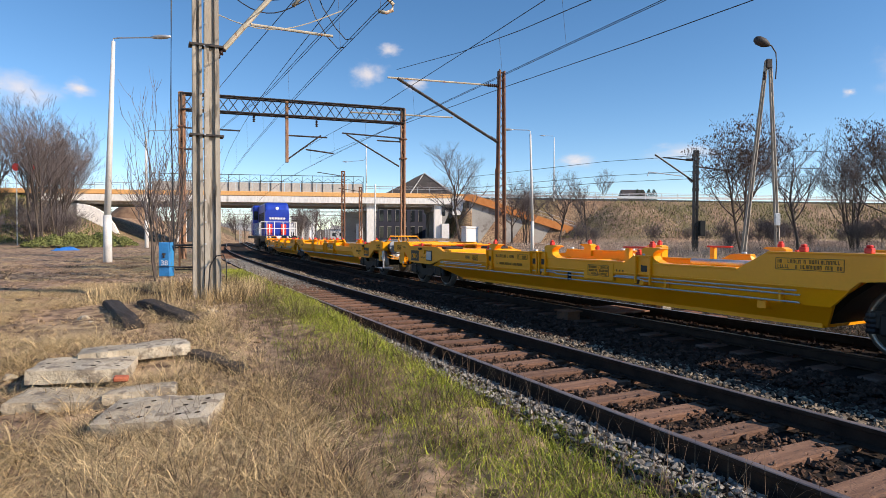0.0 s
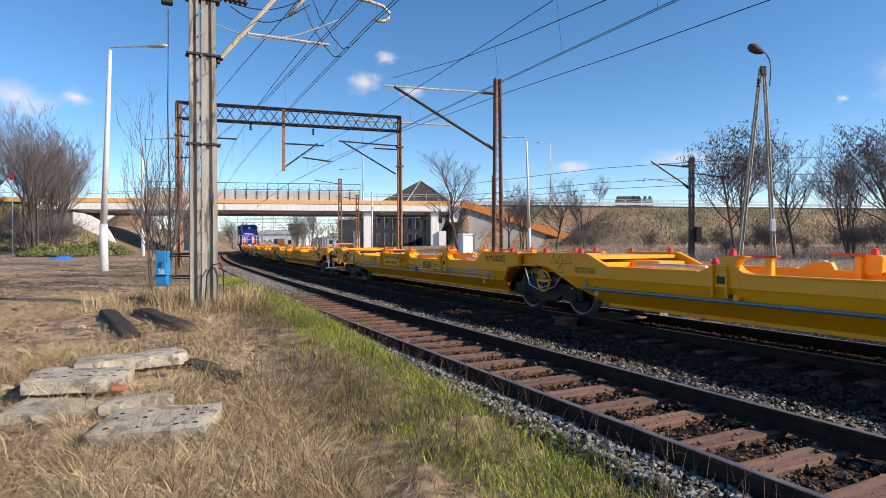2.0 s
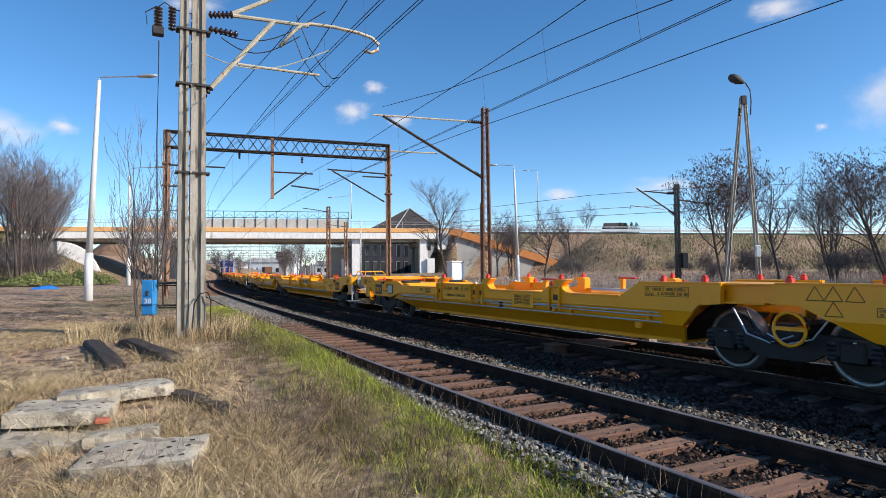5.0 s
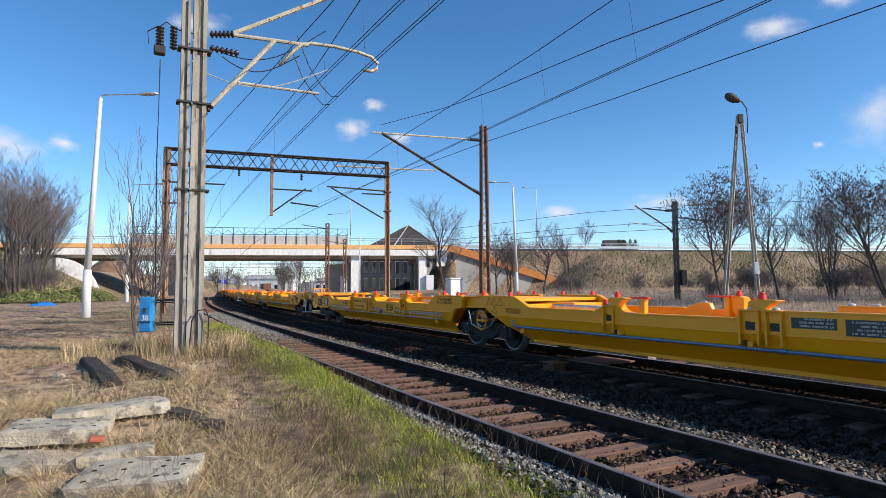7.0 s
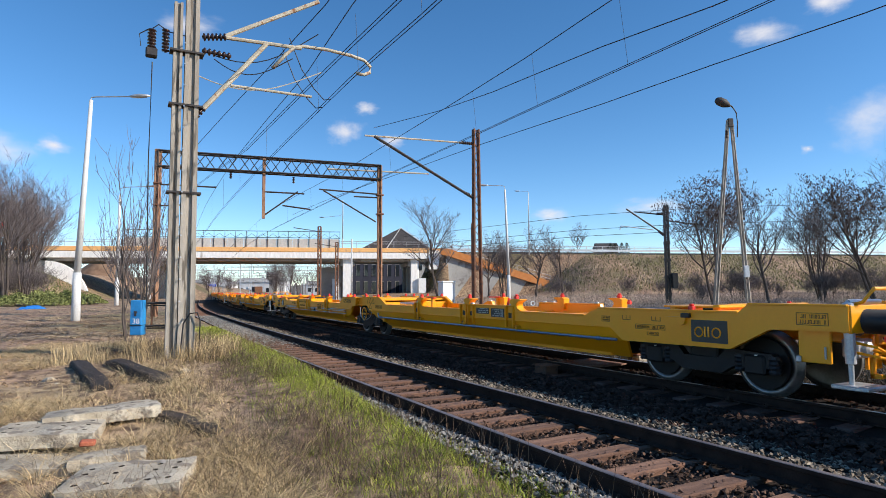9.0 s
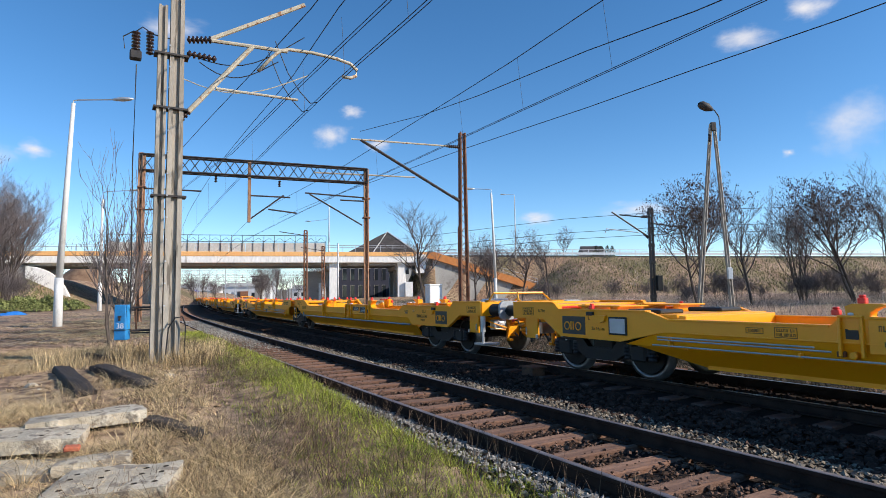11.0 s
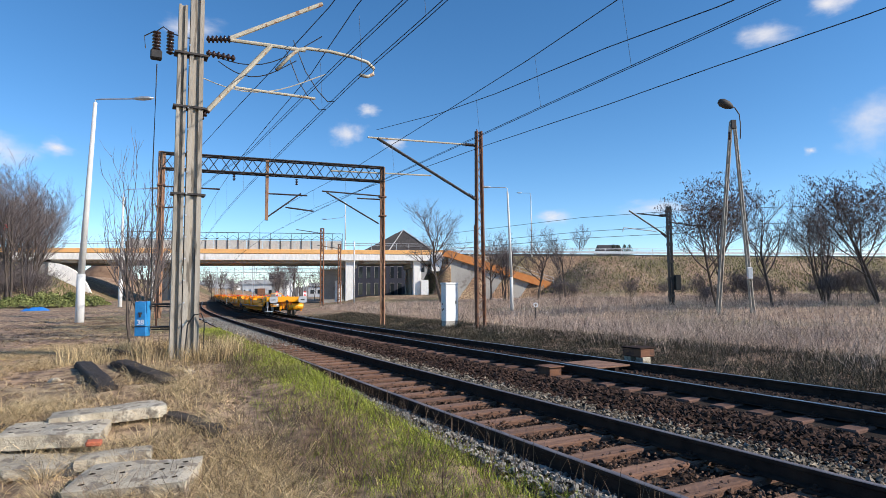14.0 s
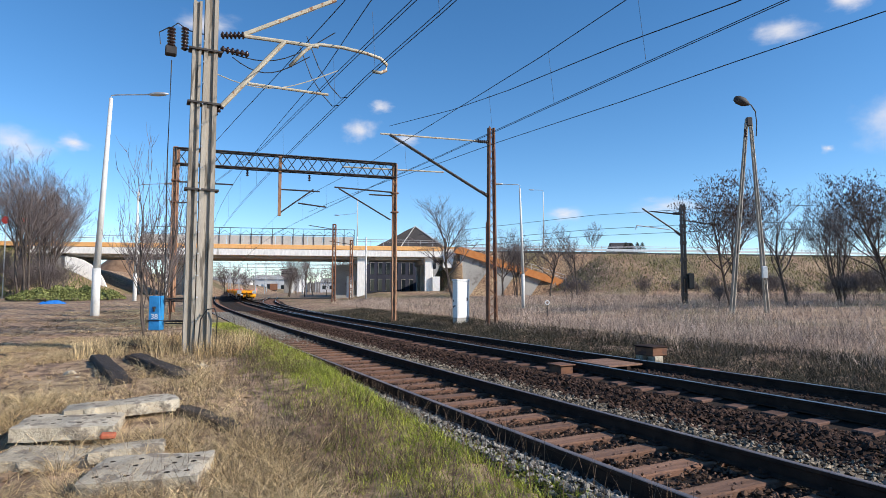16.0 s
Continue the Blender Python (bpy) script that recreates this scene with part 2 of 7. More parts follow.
def tube(bm, path, r, n=8, r_end=None):
    """A round bar along a path."""
    path = [Vector(p) for p in path]
    rings = []
    for i, p in enumerate(path):
        d = path[min(i + 1, len(path) - 1)] - path[max(i - 1, 0)]
        u, v = ring_frame(d)
        rr = r if r_end is None else r + (r_end - r) * i / (len(path) - 1)
        rings.append([bm.verts.new(p + (u * math.cos(k * math.tau / n) + v * math.sin(k * math.tau / n)) * rr) for k in range(n)])
    for a, b in zip(rings, rings[1:]):
        for k in range(n):
            bm.faces.new((a[k], a[(k + 1) % n], b[(k + 1) % n], b[k]))
    bm.faces.new(rings[0][::-1])
    bm.faces.new(rings[-1])


def lathe(bm, p, axis, prof, n=16):
    """Rings (distance along axis, radius) round the axis from p."""
    p, axis = Vector(p), Vector(axis).normalized()
    u, v = ring_frame(axis)
    rings = [[bm.verts.new(p + axis * h + (u * math.cos(k * math.tau / n) + v * math.sin(k * math.tau / n)) * r) for k in range(n)] for h, r in prof]
    for a, b in zip(rings, rings[1:]):
        for k in range(n):
            bm.faces.new((a[k], a[(k + 1) % n], b[(k + 1) % n], b[k]))
    bm.faces.new(rings[0][::-1])
    bm.faces.new(rings[-1])


def obj(name, bm, material, smooth=False):
    me = bpy.data.meshes.new(name)
    bmesh.ops.recalc_face_normals(bm, faces=bm.faces)
    bm.to_mesh(me)
    bm.free()
    me.materials.append(material)
    if smooth:
        me.shade_smooth()
    return new(name, me)


def part(name, bm, material, parent, label="", smooth=False):
    ob = obj(name, bm, material, smooth)
    ob.parent = parent
    return tagged(ob, label) if label else ob


def soup(name, verts, faces, material, smooth=False):
    me = bpy.data.meshes.new(name)
    me.from_pydata(verts, [], faces)
    me.materials.append(material)
    if smooth:
        me.shade_smooth()
    return new(name, me)


def empty(name, m=None):
    ob = new(name)
    if m is not None:
        ob.matrix_world = m
    return ob


def text_part(name, body, size, m, material, parent):
    cu = bpy.data.curves.new(name, "FONT")
    cu.body, cu.size, cu.extrude, cu.align_x, cu.align_y = body, size, 0.002, "CENTER", "CENTER"
    tmp = new(name, cu)
    bpy.context.view_layer.update()
    me = bpy.data.meshes.new_from_object(tmp)
    bpy.data.objects.remove(tmp)
    me.materials.append(material)
    ob = new(name, me)
    ob.parent = parent
    ob.matrix_local = m
    return ob


# ---- the line of the two tracks: one curve to the right, straight past the bridge ----
CX, CY, R_FAR, R_NEAR = 615.26, 326.10, 687.27, 691.96
B0, S0, S_STRAIGHT = radians(-30.79), -34.81, 86.0


def heading(s):
    return B0 + (min(s, S_STRAIGHT) - S0) / R_FAR


def on_track(s, lat=0.0, z=0.0):
    """A point at s metres along the line, lat metres to the right of the further track's middle."""
    b = heading(s)
    r = R_FAR - lat
    p = Vector((CX - r * math.cos(b), CY + r * math.sin(b), z))
    if s > S_STRAIGHT:
        p += Vector((math.sin(b), math.cos(b), 0)) * (s - S_STRAIGHT)
    return p


def track_pose(s, lat=0.0, z=0.0):
    return pose(*on_track(s, lat, z), 0, 0, -math.degrees(heading(s)))


NEAR = R_FAR - R_NEAR  # -4.69
BE = heading(999)
PE = on_track(S_STRAIGHT)


def lateral(x, y):
    """Distance to the right of the further track's middle (arrays)."""
    circ = R_FAR - np.hypot(x - CX, y - CY)
    along = (x - PE.x) * math.sin(BE) + (y - PE.y) * math.cos(BE)
    stra = (x - PE.x) * math.cos(BE) - (y - PE.y) * math.sin(BE)
    return np.where(along > 0, stra, circ)


def sstep(a, b, v):
    t = np.clip((v - a) / (b - a), 0, 1)
    return t * t * (3 - 2 * t)


# the road over the line: its front edge runs through BR along BD
BR, BD = Vector((-24.9, 92.0, 0)), Vector((0.985, 0.17, 0)).normalized()
BN = Vector((-BD.y, BD.x, 0))
ROAD_Z = 8.0


def bridge_pose(q, d=0.0, z=0.0):
    p = BR + BD * q + BN * d
    return pose(p.x, p.y, z, 0, 0, math.degrees(math.atan2(BD.y, BD.x)))


def ground_z(x, y):
    x, y = np.asarray(x, float), np.asarray(y, float)
    L = lateral(x, y)
    left = -0.22 + 0.42 * sstep(3.5, 12.5, y) + 0.4 * sstep(14, 55, y)
    left = left + 0.07 * sstep(-7.4, -6.3, L)
    right = -0.38 + 0.30 * sstep(2.6, 7, L) + 0.55 * sstep(8, 40, L) + 0.3 * sstep(30, 70, L)
    bed = -0.42
    z = np.where(L < -4, left + (bed - left) * sstep(-6.12, -5.85, L), bed + (right - bed) * sstep(1.9, 2.8, L))
    q = (x - BR.x) * BD.x + (y - BR.y) * BD.y
    d = (x - BR.x) * BN.x + (y - BR.y) * BN.y
    rise = np.clip(1 - np.abs(np.clip(d - 6, -99, 99)) / 19.0 + 6 / 19.0, 0, 1)
    where = np.where(d < -0.4, sstep(40, 54, q), sstep(25, 28, q)) + sstep(-31, -40, q)
    z = z + np.maximum(0, (ROAD_Z - 0.4 - z)) * rise * where
    # low mound round the bridge's feet
    z = z + 0.9 * sstep(9, 16, q) * sstep(30, 24, q) * sstep(-14, -4, d) * sstep(30, 12, d)
    # bank with bushes on the left
    z = z + 4.2 * sstep(-44, -56, x + 0.10 * (y - 70)) * sstep(50, 75, y) * (1 - where) 
    far = sstep(150, 400, np.hypot(x, y))
    return z * (1 - far) + far * -0.4


def gz(x, y):
    return float(ground_z(x, y))


# ---- ground ----
def spaced(segments):
    out = []
    for a, b, n in segments:
        out += list(np.linspace(a, b, n, endpoint=False))
    return np.array(out + [segments[-1][1]])


def ground_material():
    m = bpy.data.materials.new("dry_earth_and_turf")
    m.use_nodes = True
    n, l = m.node_tree.nodes, m.node_tree.links
    b = n["Principled BSDF"]
    co = n.new("ShaderNodeTexCoord")

    def noise_fac(s, lo, hi):
        t = n.new("ShaderNodeTexNoise")
        t.inputs["Scale"].default_value, t.inputs["Detail"].default_value = s, 6
        l.new(co.outputs["Object"], t.inputs["Vector"])
        r = n.new("ShaderNodeMapRange")
        r.inputs[1].default_value, r.inputs[2].default_value = lo, hi
        l.new(t.outputs["Fac"], r.inputs[0])
        return r.outputs[0], t.outputs["Fac"]

    def mix(f, a, c):
        x = n.new("ShaderNodeMix")
        x.data_type = "RGBA"
        l.new(f, x.inputs[0])
        for v, i in ((a, 6), (c, 7)):
            if isinstance(v, tuple):
                x.inputs[i].default_value = rgba(v)
            else:
                l.new(v, x.inputs[i])
        return x.outputs[2]

    f1, _ = noise_fac(0.35, 0.42, 0.6)
    f2, _ = noise_fac(2.2, 0.45, 0.62)
    f3, raw = noise_fac(5, 0.36, 0.62)
    f4, _ = noise_fac(0.11, 0.5, 0.62)
    c = mix(f1, (0.35, 0.215, 0.13), (0.54, 0.39, 0.235))
    c = mix(f2, c, (0.43, 0.285, 0.18))
    c = mix(f4, c, (0.23, 0.20, 0.09))
    dark = mix(f3, (0.10, 0.058, 0.036), c)
    l.new(dark, b.inputs["Base Color"])
    b.inputs["Roughness"].default_value = 0.95
    bp = n.new("ShaderNodeBump")
    bp.inputs["Strength"].default_value, bp.inputs["Distance"].default_value = 0.9, 0.06
    l.new(raw, bp.inputs["Height"])
    l.new(bp.outputs[0], b.inputs["Normal"])
    return m


M_GROUND = ground_material()


def build_ground():
    xs = spaced([(-3500, -400, 8), (-400, -90, 24), (-90, -20, 60), (-20, 14, 190), (14, 90, 80), (90, 400, 24), (400, 3500, 8)])
    ys = spaced([(-800, -60, 6), (-60, -4, 20), (-4, 24, 160), (24, 130, 120), (130, 400, 20), (400, 4200, 10)])
    X, Y = np.meshgrid(xs, ys)
    Z = ground_z(X, Y)
    L = lateral(X, Y)
    near = (np.abs(X) < 40) & (Y < 60) & (L < -6.8)
    bumps = np.array([noise.noise((x * 0.9, y * 0.9, 0)) * 0.05 + noise.noise((x * 3.1, y * 3.1, 5)) * 0.045 for x, y in zip(X.ravel(), Y.ravel())]).reshape(X.shape)
    Z = Z + bumps * near + bumps * 1.5 * (L > 3) * (Y < 130)
    w = len(xs)
    verts = np.column_stack([X.ravel(), Y.ravel(), Z.ravel()]).tolist()
    faces = [(j * w + i, j * w + i + 1, (j + 1) * w + i + 1, (j + 1) * w + i) for j in range(len(ys) - 1) for i in range(w - 1)]
    g = soup("ground", verts, faces, M_GROUND, True)
    tagged(g, "bare earth and dry turf beside the railway line", "ground", kind="structure")


build_ground()


# ---- tracks ----
def sweep(name, prof, s_list, lat, material, smooth=False):
    """A cross-section (lateral, z) drawn along the line."""
    n = len(prof)
    verts, faces = [], []
    for s in s_list:
        verts += [tuple(on_track(s, lat + u, z)) for u, z in prof]
    for i in range(len(s_list) - 1):
        for k in range(n - 1):
            a = i * n + k
            faces.append((a, a + 1, a + n + 1, a + n))
    return soup(name, verts, faces, material, smooth)


RAIL_S = [-30 + 2.0 * i for i in range(66)] + [106 + 20 * i for i in range(20)]
RAIL_SIDE = [(-0.036, -0.004), (-0.036, -0.035), (-0.009, -0.05), (-0.009, -0.135), (-0.068, -0.15), (-0.068, -0.165), (0.068, -0.165), (0.068, -0.15), (0.009, -0.135), (0.009, -0.05), (0.036, -0.035), (0.036, -0.004)]
RAIL_TOP = [(-0.036, -0.006), (-0.026, 0.0), (0.026, 0.0), (0.036, -0.006)]


def sleeper_mesh(kind):
    bm = bmesh.new()
    box(bm, -1.28, 1.28, -0.125, 0.125, -0.33, -0.165, 0.014)
    for v in bm.verts:
        v.co.z += noise.noise(v.co * 3) * 0.008
        v.co.x += noise.noise(v.co * 5 + Vector((kind * 9, 0, 0))) * 0.02
    me = bpy.data.meshes.new("sleeper")
    bm.to_mesh(me)
    bm.free()
    return me


def fastening_mesh():
    bm = bmesh.new()
    box(bm, -0.17, 0.17, -0.08, 0.08, -0.165, -0.15, 0.004)
    for sx in (-1, 1):
        box(bm, sx * 0.085 - 0.03, sx * 0.085 + 0.03, -0.045, 0.045, -0.15, -0.125, 0.006)
        lathe(bm, (sx * 0.10, 0, -0.15), (0, 0, 1), [(0, 0.016), (0.05, 0.016), (0.055, 0.008)], 6)
    me = bpy.data.meshes.new("rail_fastening")
    bmesh.ops.recalc_face_normals(bm, faces=bm.faces)
    bm.to_mesh(me)
    bm.free()
    return me


def build_track(name, lat, top, sleeper_mat, label, s_from, s_to, up=0.0):
    t = empty(name)
    tagged(t, label, "railway track", kind="structure")
    for side in (-0.7535, 0.7535):
        r = sweep("rail", [(u, z + up) for u, z in RAIL_SIDE], RAIL_S, lat + side, M_RAILSIDE)
        r.parent = t
        h = sweep("rail_head", [(u, z + up) for u, z in RAIL_TOP], RAIL_S, lat + side, top)
        h.parent = r
    meshes = [sleeper_mesh(k) for k in range(3)]
    for me in meshes:
        me.materials.append(sleeper_mat)
    fm = fastening_mesh()
    fm.materials.append(M_RAILSIDE)
    i, s = 0, s_from
    while s < s_to:
        ob = new("sleeper", meshes[i % 3])
        ob.parent = t
        ob.matrix_local = track_pose(s + random.uniform(-0.02, 0.02), lat + random.uniform(-0.05, 0.05), up + random.uniform(-0.012, 0.0)) @ pose(0, 0, 0, random.uniform(-1.5, 1.5), 0, random.uniform(-1.3, 1.3))
        if s < 34:
            for side in (-0.7535, 0.7535):
                f = new("rail_fastening", fm)
                f.parent = t
                f.matrix_local = track_pose(s, lat + side, up)
        i, s = i + 1, s + 0.6
    return t


# bed of ballast under both tracks
BED = [(-6.5, -0.52), (-6.22, -0.36), (-6.05, -0.22), (-5.93, -0.135), (-5.7, -0.12), (-5.45, -0.17), (-4.69, -0.20), (-3.75, -0.19), (-3.45, -0.15), (-2.6, -0.21), (-1.75, -0.205), (-1.3, -0.215), (-0.85, -0.2), (-0.6, -0.16), (0.6, -0.16), (0.85, -0.19), (1.25, -0.2), (1.75, -0.235), (2.15, -0.34), (2.7, -0.5)]
bed = sweep("ballast_bed", BED, RAIL_S, 0, M_BED)
tagged(bed, "crushed-stone ballast bed under the two tracks", "ballast", kind="structure")
build_track("track_near", NEAR, M_RAILTOP_DULL, M_SLEEPER, "rusty railway track on brown wooden sleepers", -12.0, 100, 0.035)
build_track("track_far", 0.0, M_RAILTOP, M_SLEEPER2, "railway track with polished rails on worn sleepers", -12.0, 100)

# a side track that leaves the further one towards the bridge
def branch_lat(s):
    return 0.0 if s < 20 else (s - 20) ** 2 / 1300.0 if s < 86 else 3.35 + (s - 86) * 0.1015


def build_branch():
    t = empty("track_side")
    tagged(t, "side track branching off under the bridge", "railway track", kind="structure")
    ss = [30 + 2.0 * i for i in range(45)]
    for side in (-0.7535, 0.7535):
        for nm, prof, m in (("rail", RAIL_SIDE, M_RAILSIDE), ("rail_head", RAIL_TOP, M_RAILTOP)):
            verts, faces, n = [], [], len(prof)
            for s in ss:
                verts += [tuple(on_track(s, branch_lat(s) + side + u, z + 0.004)) for u, z in prof]
            for i in range(len(ss) - 1):
                for k in range(n - 1):
                    a = i * n + k
                    faces.append((a, a + 1, a + n + 1, a + n))
            o = soup(nm, verts, faces, m)
            o.parent = t
    ss = [30 + 4.0 * i for i in range(24)]
    verts, faces = [], []
    for s in ss:
        c = branch_lat(s)
        verts += [tuple(on_track(s, c + u, z)) for u, z in ((0.5, -0.5), (1.7, -0.225), (2.3, -0.5))]
        if c > 1:
            verts[-3] = tuple(on_track(s, c - 1.6, -0.222))
    for i in range(len(ss) - 1):
        for k in range(2):
            a = i * 3 + k
            faces.append((a, a + 1, a + 4, a + 3))
    o = soup("branch_bed", verts, faces, M_BED)
    o.parent = t
    me = sleeper_mesh(4)
    me.materials.append(M_SLEEPER2)
    s = 52
    while s < 110:
        ob = new("sleeper", me)
        ob.parent = t
        ob.matrix_local = track_pose(s, branch_lat(s), 0)
        s += 0.6


build_branch()


# ---- bridge ----
def build_bridge():
    base = bridge_pose(0)
    b = empty("road_bridge", base)
    tagged(b, "concrete road bridge with orange edge beams over the tracks", "bridge")
    W = 12.0
    bm = bmesh.new()
    box(bm, -36, 28.5, 0.06, W - 0.06, 6.72, 7.70, 0.03)
    part("girder", bm, M_BRIDGE_WHITE, b, "pale concrete bridge girder")
    # soffit: the shade under the deck is put into its grey
    bm = bmesh.new()
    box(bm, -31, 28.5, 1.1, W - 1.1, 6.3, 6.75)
    part("soffit_slab", bm, M_BRIDGE_GREY, b, "underside slab with its shade in the grey")
    for y0, y1 in ((0, 0.45), (W - 0.45, W)):
        bm = bmesh.new()
        box(bm, -60, 28.5, y0, y1, 7.74, 8.42, 0.04)
        part("edge_beam", bm, M_ORANGE, b, "faded orange edge beam")
    bm = bmesh.new()
    box(bm, -60, 60, 0.45, W - 0.45, 7.6, 7.95)
    part("deck", bm, M_ASPHALT, b)
    # screen panels over the tracks, with a lattice railing before them
    n = 13
    for i in range(n):
        x0 = -20.5 + i * 2.42
        bm = bmesh.new()
        box(bm, x0, x0 + 2.38, 0.3, 0.36, 8.42, 9.8)
        part("screen_panel", bm, M_PANEL, b)
    bm = bmesh.new()
    for z in (9.95, 10.95):
        tube(bm, [(-20.5, 0.25, z), (11.0, 0.25, z)], 0.05, 6)
    part("rail_bar", bm, M_DARKSTEEL, b)
    for i in range(21):
        bm = bmesh.new()
        x = -20.5 + i * 31.5 / 20
        box(bm, x - 0.03, x + 0.03, 0.2, 0.3, 8.42, 10.98)
        if i < 20:
            dx = 31.5 / 20
            tube(bm, [(x, 0.25, 9.95), (x + dx / 2, 0.25, 10.55), (x + dx, 0.25, 9.95)], 0.03, 5)
        part("railing_post", bm, M_DARKSTEEL, b)
    for z in (9.1, 9.45):
        for x0, x1 in ((11.2, 28), (-60, -20.7)):
            bm = bmesh.new()
            tube(bm, [(x0, 0.25, z), (x1, 0.25, z)], 0.045, 6)
            part("handrail", bm, M_GALV, b)
    for i in range(27):
        bm = bmesh.new()
        x = 13.6 + i * 2 if i < 8 else -22.5 - (i - 8) * 2
        box(bm, x - 0.03, x + 0.03, 0.22, 0.28, 8.42, 9.47)
        part("handrail_post", bm, M_GALV, b)
    # piers: columns and cross-heads; those behind hold the deck's shade in their grey
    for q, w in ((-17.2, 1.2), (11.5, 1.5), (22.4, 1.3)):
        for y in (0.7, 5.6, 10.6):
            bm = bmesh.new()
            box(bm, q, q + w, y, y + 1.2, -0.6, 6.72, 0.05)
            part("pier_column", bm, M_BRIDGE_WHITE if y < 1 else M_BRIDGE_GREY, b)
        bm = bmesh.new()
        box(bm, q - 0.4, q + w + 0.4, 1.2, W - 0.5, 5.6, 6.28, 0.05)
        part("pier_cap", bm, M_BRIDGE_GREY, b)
    bm = bmesh.new()
    box(bm, 7.6, 11.4, 5.0, 5.3, -0.5, 5.5)
    part("pier_wall", bm, M_BRIDGE_GREY, b)
    bm = bmesh.new()
    box(bm, 9.9, 11.0, 3.2, 3.5, 0.2, 3.6)
    part("pale_panel", bm, M_WHITE, b)
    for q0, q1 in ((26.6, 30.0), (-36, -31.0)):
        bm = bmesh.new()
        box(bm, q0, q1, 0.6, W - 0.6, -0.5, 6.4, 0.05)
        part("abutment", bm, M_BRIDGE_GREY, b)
    bm = bmesh.new()
    box(bm, 23.6, 24.8, 0.2, 0.6, -0.2, 3.6)
    part("abutment_panel", bm, M_WHITE, b)
    bm = bmesh.new()
    box(bm, 25.3, 27.0, -0.05, 0.5, 5.0, 8.1, 0.04)
    part("end_block", bm, M_BRIDGE_WHITE, b)
    # curved wing wall at the left end
    bm = bmesh.new()
    prof = [(-31, 6.3)] + [(-31 + 6 * math.sin(a), 6.3 - 6.6 * (1 - math.cos(a))) for a in [0.2 * k for k in range(1, 8)]]
    prof = [(x, z) for x, z in prof] + [(-24.2, -0.6), (-31, -0.6)]
    vs = prism(bm, prof, 0, 0.6)
    bmesh.ops.transform(bm, matrix=Matrix(((0, 1, 0, 0), (1, 0, 0, 0.3), (0, 0, 1, 0), (0, 0, 0, 1))), verts=vs)
    part("wing_wall", bm, M_BRIDGE_WHITE, b, "pale curved wing wall")
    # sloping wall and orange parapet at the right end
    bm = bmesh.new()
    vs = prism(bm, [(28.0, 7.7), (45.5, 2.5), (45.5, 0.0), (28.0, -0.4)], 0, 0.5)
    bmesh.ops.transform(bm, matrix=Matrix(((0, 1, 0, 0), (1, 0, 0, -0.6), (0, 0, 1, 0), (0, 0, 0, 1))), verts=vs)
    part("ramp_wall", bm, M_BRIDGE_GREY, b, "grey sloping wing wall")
    bm = bmesh.new()
    vs = prism(bm, [(27.0, 8.35), (28.2, 8.35), (46.0, 2.9), (46.0, 1.7), (28.0, 7.2), (27.0, 7.4)], 0, 0.5)
    bmesh.ops.transform(bm, matrix=Matrix(((0, 1, 0, 0), (1, 0, 0, -1.15), (0, 0, 1, 0), (0, 0, 0, 1))), verts=vs)
    part("ramp_parapet", bm, M_RUSTORANGE, b, "orange sloping parapet")
    bm = bmesh.new()
    for i in range(10):
        q = 28.2 + i * 1.95
        z = 8.2 - (q - 28.2) * 0.306
        tube(bm, [(q, -0.95, z), (q, -0.95, z + 1.1)], 0.03, 5)
    for dz in (0.55, 1.1):
        tube(bm, [(28.2, -0.95, 8.2 + dz), (45.8, -0.95, 2.8 + dz)], 0.03, 5)
    part("ramp_railing", bm, M_GALV, b)
    # road edge on the bank: kerb and guard rail
    r = empty("guard_rail", base)
    tagged(r, "pale steel guard rail along the raised road", "guard rail")
    bm = bmesh.new()
    box(bm, 28.6, 190, 0.6, 0.7, 8.1, 8.5)
    part("beam", bm, M_GALV, r)
    for i in range(54):
        bm = bmesh.new()
        box(bm, 29 + i * 3, 29.1 + i * 3, 0.7, 0.8, 7.5, 9.0)
        part("post", bm, M_GALV, r)
    bm = bmesh.new()
    for z in (8.75, 9.0):
        tube(bm, [(28.6, 0.75, z), (190, 0.75, z)], 0.04, 5)
    part("handrail", bm, M_GALV, r)
    road = bmesh.new()
    box(road, 60, 200, 0.5, 11.5, 7.3, 7.9)
    o = obj("road", road, M_ASPHALT)
    o.matrix_world = base
    tagged(o, "raised asphalt road on the embankment", "road", kind="structure")


build_bridge()


# ---- overhead line ----
def insulator(bm, p0, p1, r=0.075, n=6):
    p0, p1 = Vector(p0), Vector(p1)
    d = p1 - p0
    prof, ln = [(0, 0.03)], d.length
    for i in range(n):
        a = ln * (i + 0.15) / n
        prof += [(a, 0.035), (a + ln * 0.25 / n, r), (a + ln * 0.55 / n, r * 0.9), (a + ln * 0.7 / n, 0.035)]
    lathe(bm, p0, d, prof + [(ln, 0.03)], 10)


def concrete_post(bm, cx, cy, w0, w1, d0, d1, z0, z1, turn):
    """A tapering post with a groove down its face."""
    m = pose(cx, cy, 0, 0, 0, turn)
    rings = []
    for z, w, d in ((z0, w0, d0), (z1, w1, d1)):
        g, gd = w * 0.20, d * 0.25
        pts = [(-w / 2, -d / 2), (-g, -d / 2), (-g, -d / 2 + gd), (g, -d / 2 + gd), (g, -d / 2), (w / 2, -d / 2), (w / 2, d / 2), (g, d / 2), (g, d / 2 - gd), (-g, d / 2 - gd), (-g, d / 2), (-w / 2, d / 2)]
        rings.append([bm.verts.new(m @ Vector((x, y, z))) for x, y in pts])
    a, b = rings
    for k in range(12):
        bm.faces.new((a[k], a[(k + 1) % 12], b[(k + 1) % 12], b[k]))
    bm.faces.new(b)


MAIN = Vector((-5.15, 12.4, 0))
